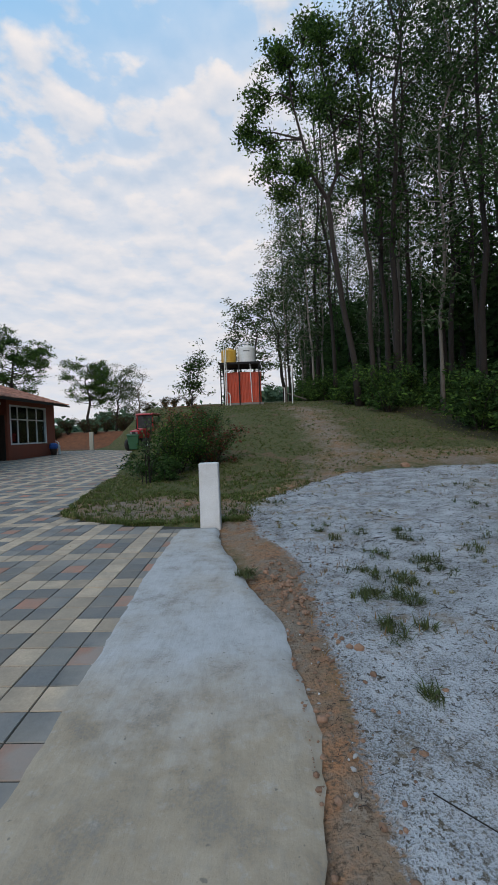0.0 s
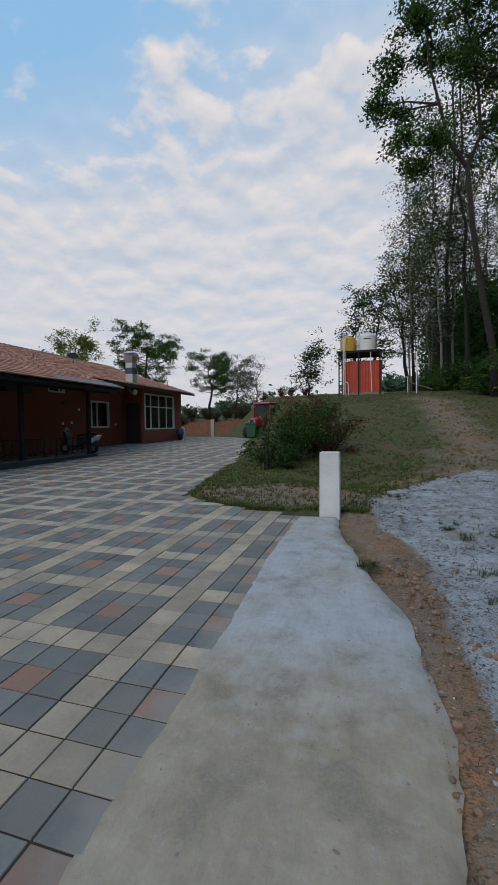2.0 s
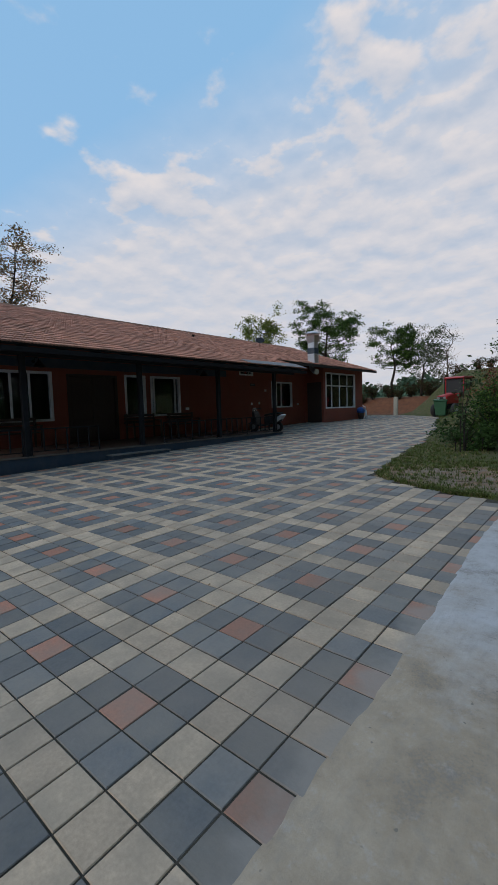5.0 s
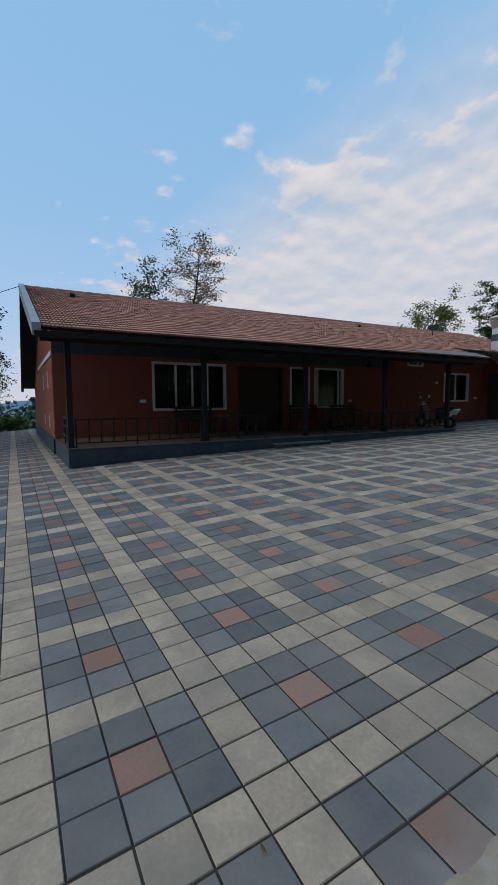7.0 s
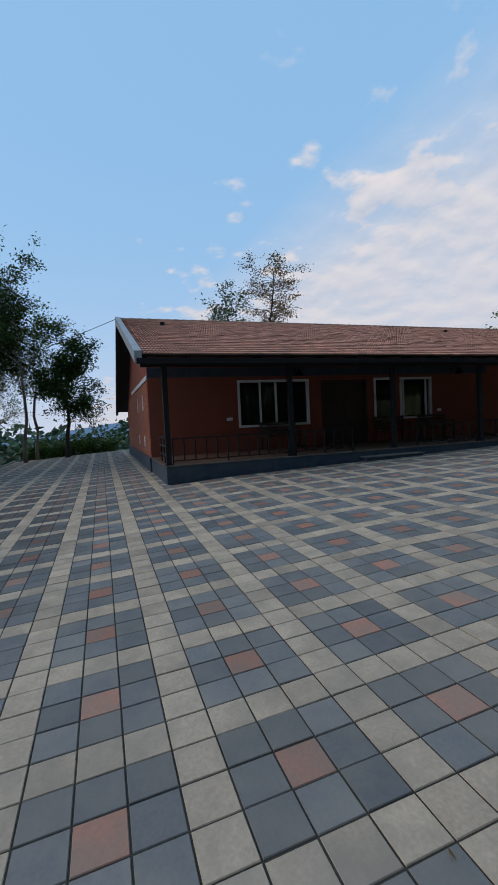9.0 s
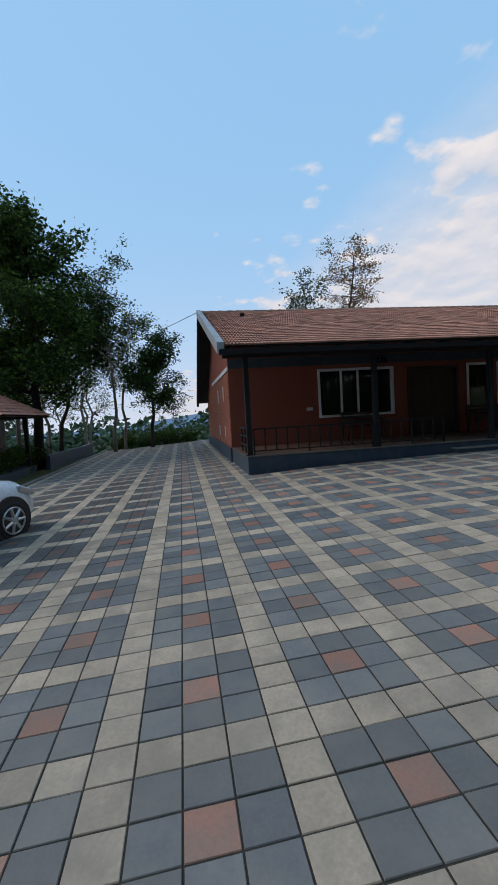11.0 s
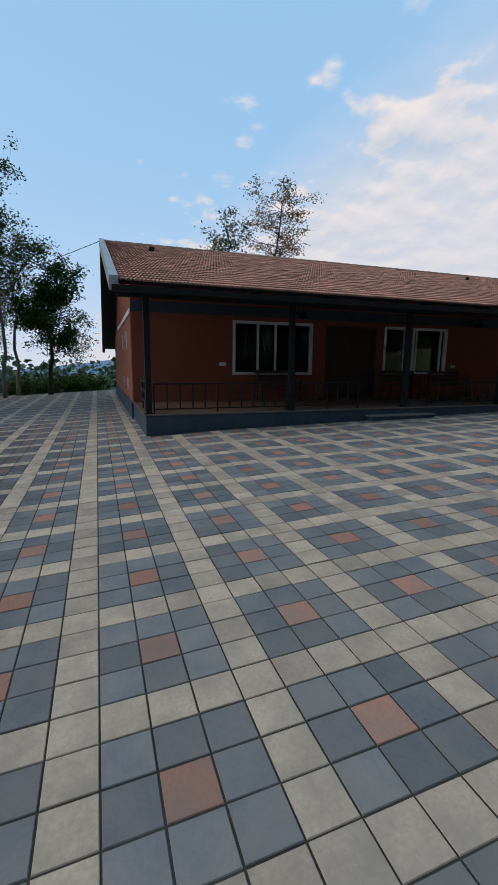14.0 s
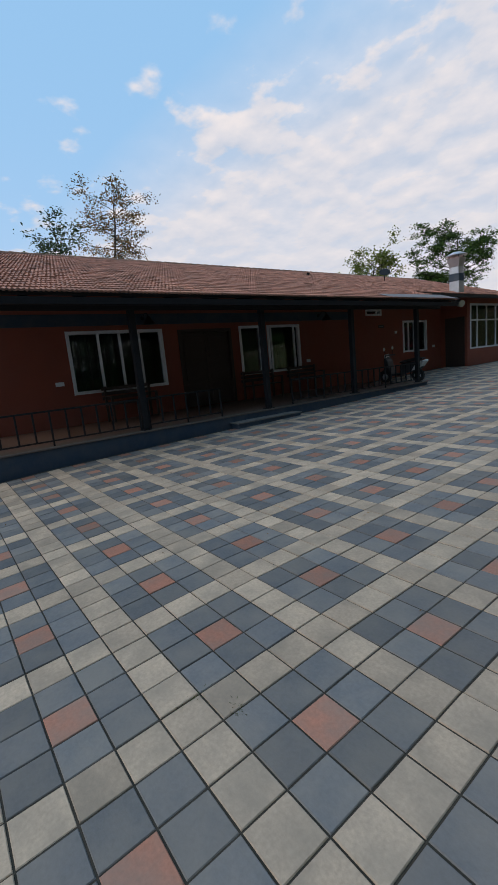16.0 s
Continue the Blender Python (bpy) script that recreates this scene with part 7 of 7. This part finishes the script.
def stones(name, spots, sizes, mat, label, seed):
    rng = np.random.RandomState(seed)
    base = np.array([(0, 0, 1), (0.9, 0, 0.3), (0.28, 0.85, 0.3), (-0.73, 0.53, 0.3), (-0.73, -0.53, 0.3), (0.28, -0.85, 0.3), (0.7, 0.5, -0.4), (-0.28, 0.85, -0.4), (-0.9, 0, -0.4), (-0.28, -0.85, -0.4), (0.7, -0.5, -0.4)])
    tri = [(0, 1, 2), (0, 2, 3), (0, 3, 4), (0, 4, 5), (0, 5, 1), (1, 6, 2), (2, 7, 3), (3, 8, 4), (4, 9, 5), (5, 10, 1), (2, 6, 7), (3, 7, 8), (4, 8, 9), (5, 9, 10), (1, 10, 6)]
    g = Geo()
    for (x, y, z), s in zip(spots, sizes):
        k = base * (1 + rng.normal(size=base.shape) * 0.16) * s * rng.uniform(0.7, 1.3, 3)
        a = rng.uniform(0, 6.28)
        ca2, sa2 = math.cos(a), math.sin(a)
        g.add([(x + p[0] * ca2 - p[1] * sa2, y + p[0] * sa2 + p[1] * ca2, z + p[2] * 0.7) for p in k], tri)
    ob = part(name, g, mat)
    tagged(ob, label, "stones", kind="stuff")


pts, sz = [], []
for _ in range(5200):
    y = -0.5 + 12 * sr.random() ** 1.4
    x = along(y, GRAVEL_WEST) + sr.uniform(-0.25, 6.5)
    pts.append((x, y, surface(x, y) + 0.01))
    sz.append(0.003 + 0.010 * sr.random() ** 4)
stones("gravel", pts, sz, STONE, "loose grey gravel chips", 5)
pts, sz = [], []
for _ in range(900):
    y = sr.uniform(0.5, 8.5)
    x = along(y, GRAVEL_WEST) + max(-0.24, -0.08 + sr.gauss(0, 0.18))
    pts.append((x, y, surface(x, y) + 0.005))
    sz.append(0.003 + 0.018 * sr.random() ** 4)
for _ in range(170):
    y = sr.gauss(3.75, 0.32)
    x = -0.62 + sr.gauss(0, 0.10) - 0.22 * (y - 3.5)
    pts.append((x, y, surface(x, y) + 0.008))
    sz.append(0.006 + 0.026 * sr.random() ** 2.5)
stones("rubble", pts, sz, REDSTONE, "small reddish stones along the path's edge", 6)
BROKEN = "broken brick lumps"
for x, y, s in ((-0.50, 1.35, 0.018), (-0.47, 1.40, 0.015), (-0.53, 1.43, 0.012), (-0.49, 1.385, 0.011), (-0.30, 2.77, 0.032), (0.05, 2.35, 0.015), (-0.61, 2.14, 0.024), (-0.63, 2.2, 0.014), (-0.58, 2.17, 0.012), (0.27, 1.33, 0.017), (2.8, 11.4, 0.11), (-2.2, 7.6, 0.06), (-3.0, 7.9, 0.04)):
    rq = np.random.RandomState(int(abs(x) * 991 + y * 77))
    bm = bmesh.new()
    bmesh.ops.create_icosphere(bm, subdivisions=2, radius=1.0)
    for vert in bm.verts:
        k = vert.co
        q = 1 + 0.35 * noise.noise((k.x * 1.7 + x * 9, k.y * 1.7, k.z * 1.7)) - 0.18 * max(0.0, abs(k.x) - 0.5)
        vert.co = Vector((k.x * 1.2 * q, k.y * 0.9 * q, max(-0.35, k.z * 0.8 * q))) * s
    g = Geo()
    bm.verts.ensure_lookup_table()
    z = surface(x, y) + 0.25 * s
    g.add([(x + v_.co.x, y + v_.co.y, z + v_.co.z) for v_ in bm.verts], [tuple(v_.index for v_ in fc.verts) for fc in bm.faces])
    bm.free()
    tagged(part("broken_brick", g, REDSTONE), "broken lump of reddish brick on the ground", "stone", BROKEN)
bits = Geo()
while len(bits.f) < 52000:
    y = 0.8 + 10 * sr.random() ** 1.25
    x = along(y, GRAVEL_WEST) - 0.15 + sr.uniform(0, 5.5) * sr.random() ** 0.4
    if noise.noise((x * 2.1, y * 2.1, 3.3)) < sr.uniform(-0.25, 0.35):
        continue
    a, n_ = sr.gauss(0.2, 0.9), (0.010 + 0.10 * sr.random() ** 2.6) * min(1.0, 0.3 + 0.14 * y)
    r_ = (0.0010 + 0.0026 * sr.random() ** 2) * min(1.0, 0.35 + 0.15 * y)
    z = surface(x, y) + 0.014
    m_ = (x + 0.5 * n_ * math.cos(a), y + 0.5 * n_ * math.sin(a), z + sr.uniform(0, 0.012))
    a += sr.gauss(0, 0.5)
    bits.tube([(x, y, z), m_, (m_[0] + 0.5 * n_ * math.cos(a), m_[1] + 0.5 * n_ * math.sin(a), z + sr.uniform(-0.004, 0.012))], [r_, r_, r_ * 0.5], 4)
tagged(part("dead_bits", bits, BARK), "dark broken stalks and bark bits strewn over the gravel", "litter", kind="stuff")
STICKS = "fallen twigs"
for pts in (((-0.25, 1.75), (0.0, 1.5), (0.2, 1.28)), ((0.45, 1.95), (0.53, 1.80), (0.58, 1.66), (0.70, 1.52)), ((0.46, 1.96), (0.56, 1.82), (0.64, 1.72)), ((0.55, 1.84), (0.66, 1.88), (0.72, 1.95)), ((0.5, 4.1), (0.8, 4.3), (1.15, 4.2)), ((-3.6, 7.25), (-3.0, 7.0), (-2.5, 7.15)), ((1.2, 3.0), (1.5, 3.15), (1.75, 3.1))):
    tagged(part("twig", Geo().tube([(x, y, surface(x, y) + 0.02) for x, y in pts], [0.003, 0.0025, 0.002, 0.0015][:len(pts)], 5), BARK), "thin dry fallen twig on the gravel", "twig", STICKS)
lr = np.random.RandomState(12)
spots_ = [(x, y, (yard_z(y) + 0.012) if x < -1.9 else surface(x, y) + 0.03) for x, y in [(sr.uniform(-10, 3), sr.uniform(0.5, 12)) for _ in range(120)]]
v, f = leaf_mesh(lr, spots_, (0.02, 0.02, 0.001), 1, 0.035, 0.0, 1.8)
v[:, 2] = np.maximum(np.minimum(v[:, 2], np.repeat([p[2] for p in spots_], 4) + 0.012), np.repeat([p[2] for p in spots_], 4))
tagged(leaves("fallen_leaves", v, f, LEAFBROWN, None), "scattered dry fallen leaves", "leaves", kind="stuff")

litter = []
while len(litter) < 1300:
    y = 0.6 + 11 * sr.random() ** 1.3
    x = along(y, GRAVEL_WEST) + sr.uniform(-0.1, 6)
    if noise.noise((x * 1.3, y * 1.3, 5.5)) > 0.05:
        litter.append((x, y, surface(x, y) + 0.022))
blades("dry_litter", litter, 0.055, 0.0035, LEAFBROWN, "dry grass stalks lying on the gravel", 7, "litter", per=3, fan=1.55)
more = []
while len(more) < 160:
    y = 3.5 + 8 * sr.random()
    x = along(y, GRAVEL_WEST) + sr.uniform(0.2, 6)
    if noise.noise((x * 1.1, y * 1.1, 8.5)) > 0.22:
        more.append((x, y, surface(x, y) + 0.02))
blades("gravel_weeds", more, 0.05, 0.006, DRYGRASS, "scattered dry weeds in the gravel", 9, per=8, fan=1.4)

# ---------------------------------------------------------------- pieces of the roof and the paving
CREAM_ONE = material("cream_paver_single", (0.52, 0.40, 0.285), (0.41, 0.32, 0.232), 6, 0.85, 0.10, 55, vary=0.17, dirt=(0.27, 0.225, 0.17), dirt_scale=2.2, dirt_amount=0.75, cement=True, dust=True)
SLATE_ONE = material("grey_paver_single", (0.108, 0.120, 0.128), (0.165, 0.165, 0.16), 6, 0.75, 0.09, 55, vary=0.24, dirt=(0.225, 0.205, 0.17), dirt_scale=1.9, dirt_amount=0.6, cement=True, damp=True, dust=True)
RED_ONE = material("red_paver_single", (0.39, 0.165, 0.105), (0.30, 0.145, 0.10), 6, 0.8, 0.09, 55, vary=0.22, dirt=(0.22, 0.18, 0.145), dirt_scale=3.0, dirt_amount=0.55, cement=True, damp=True, dust=True)
TILE_ONE = material("clay_roof_tile_single", (0.52, 0.245, 0.165), (0.40, 0.18, 0.125), 2.2, 0.85, 0.3, 90, vary=0.22, dirt=(0.085, 0.058, 0.047), dirt_scale=0.42, dirt_amount=0.5)
roof_tiles()
build_paving()
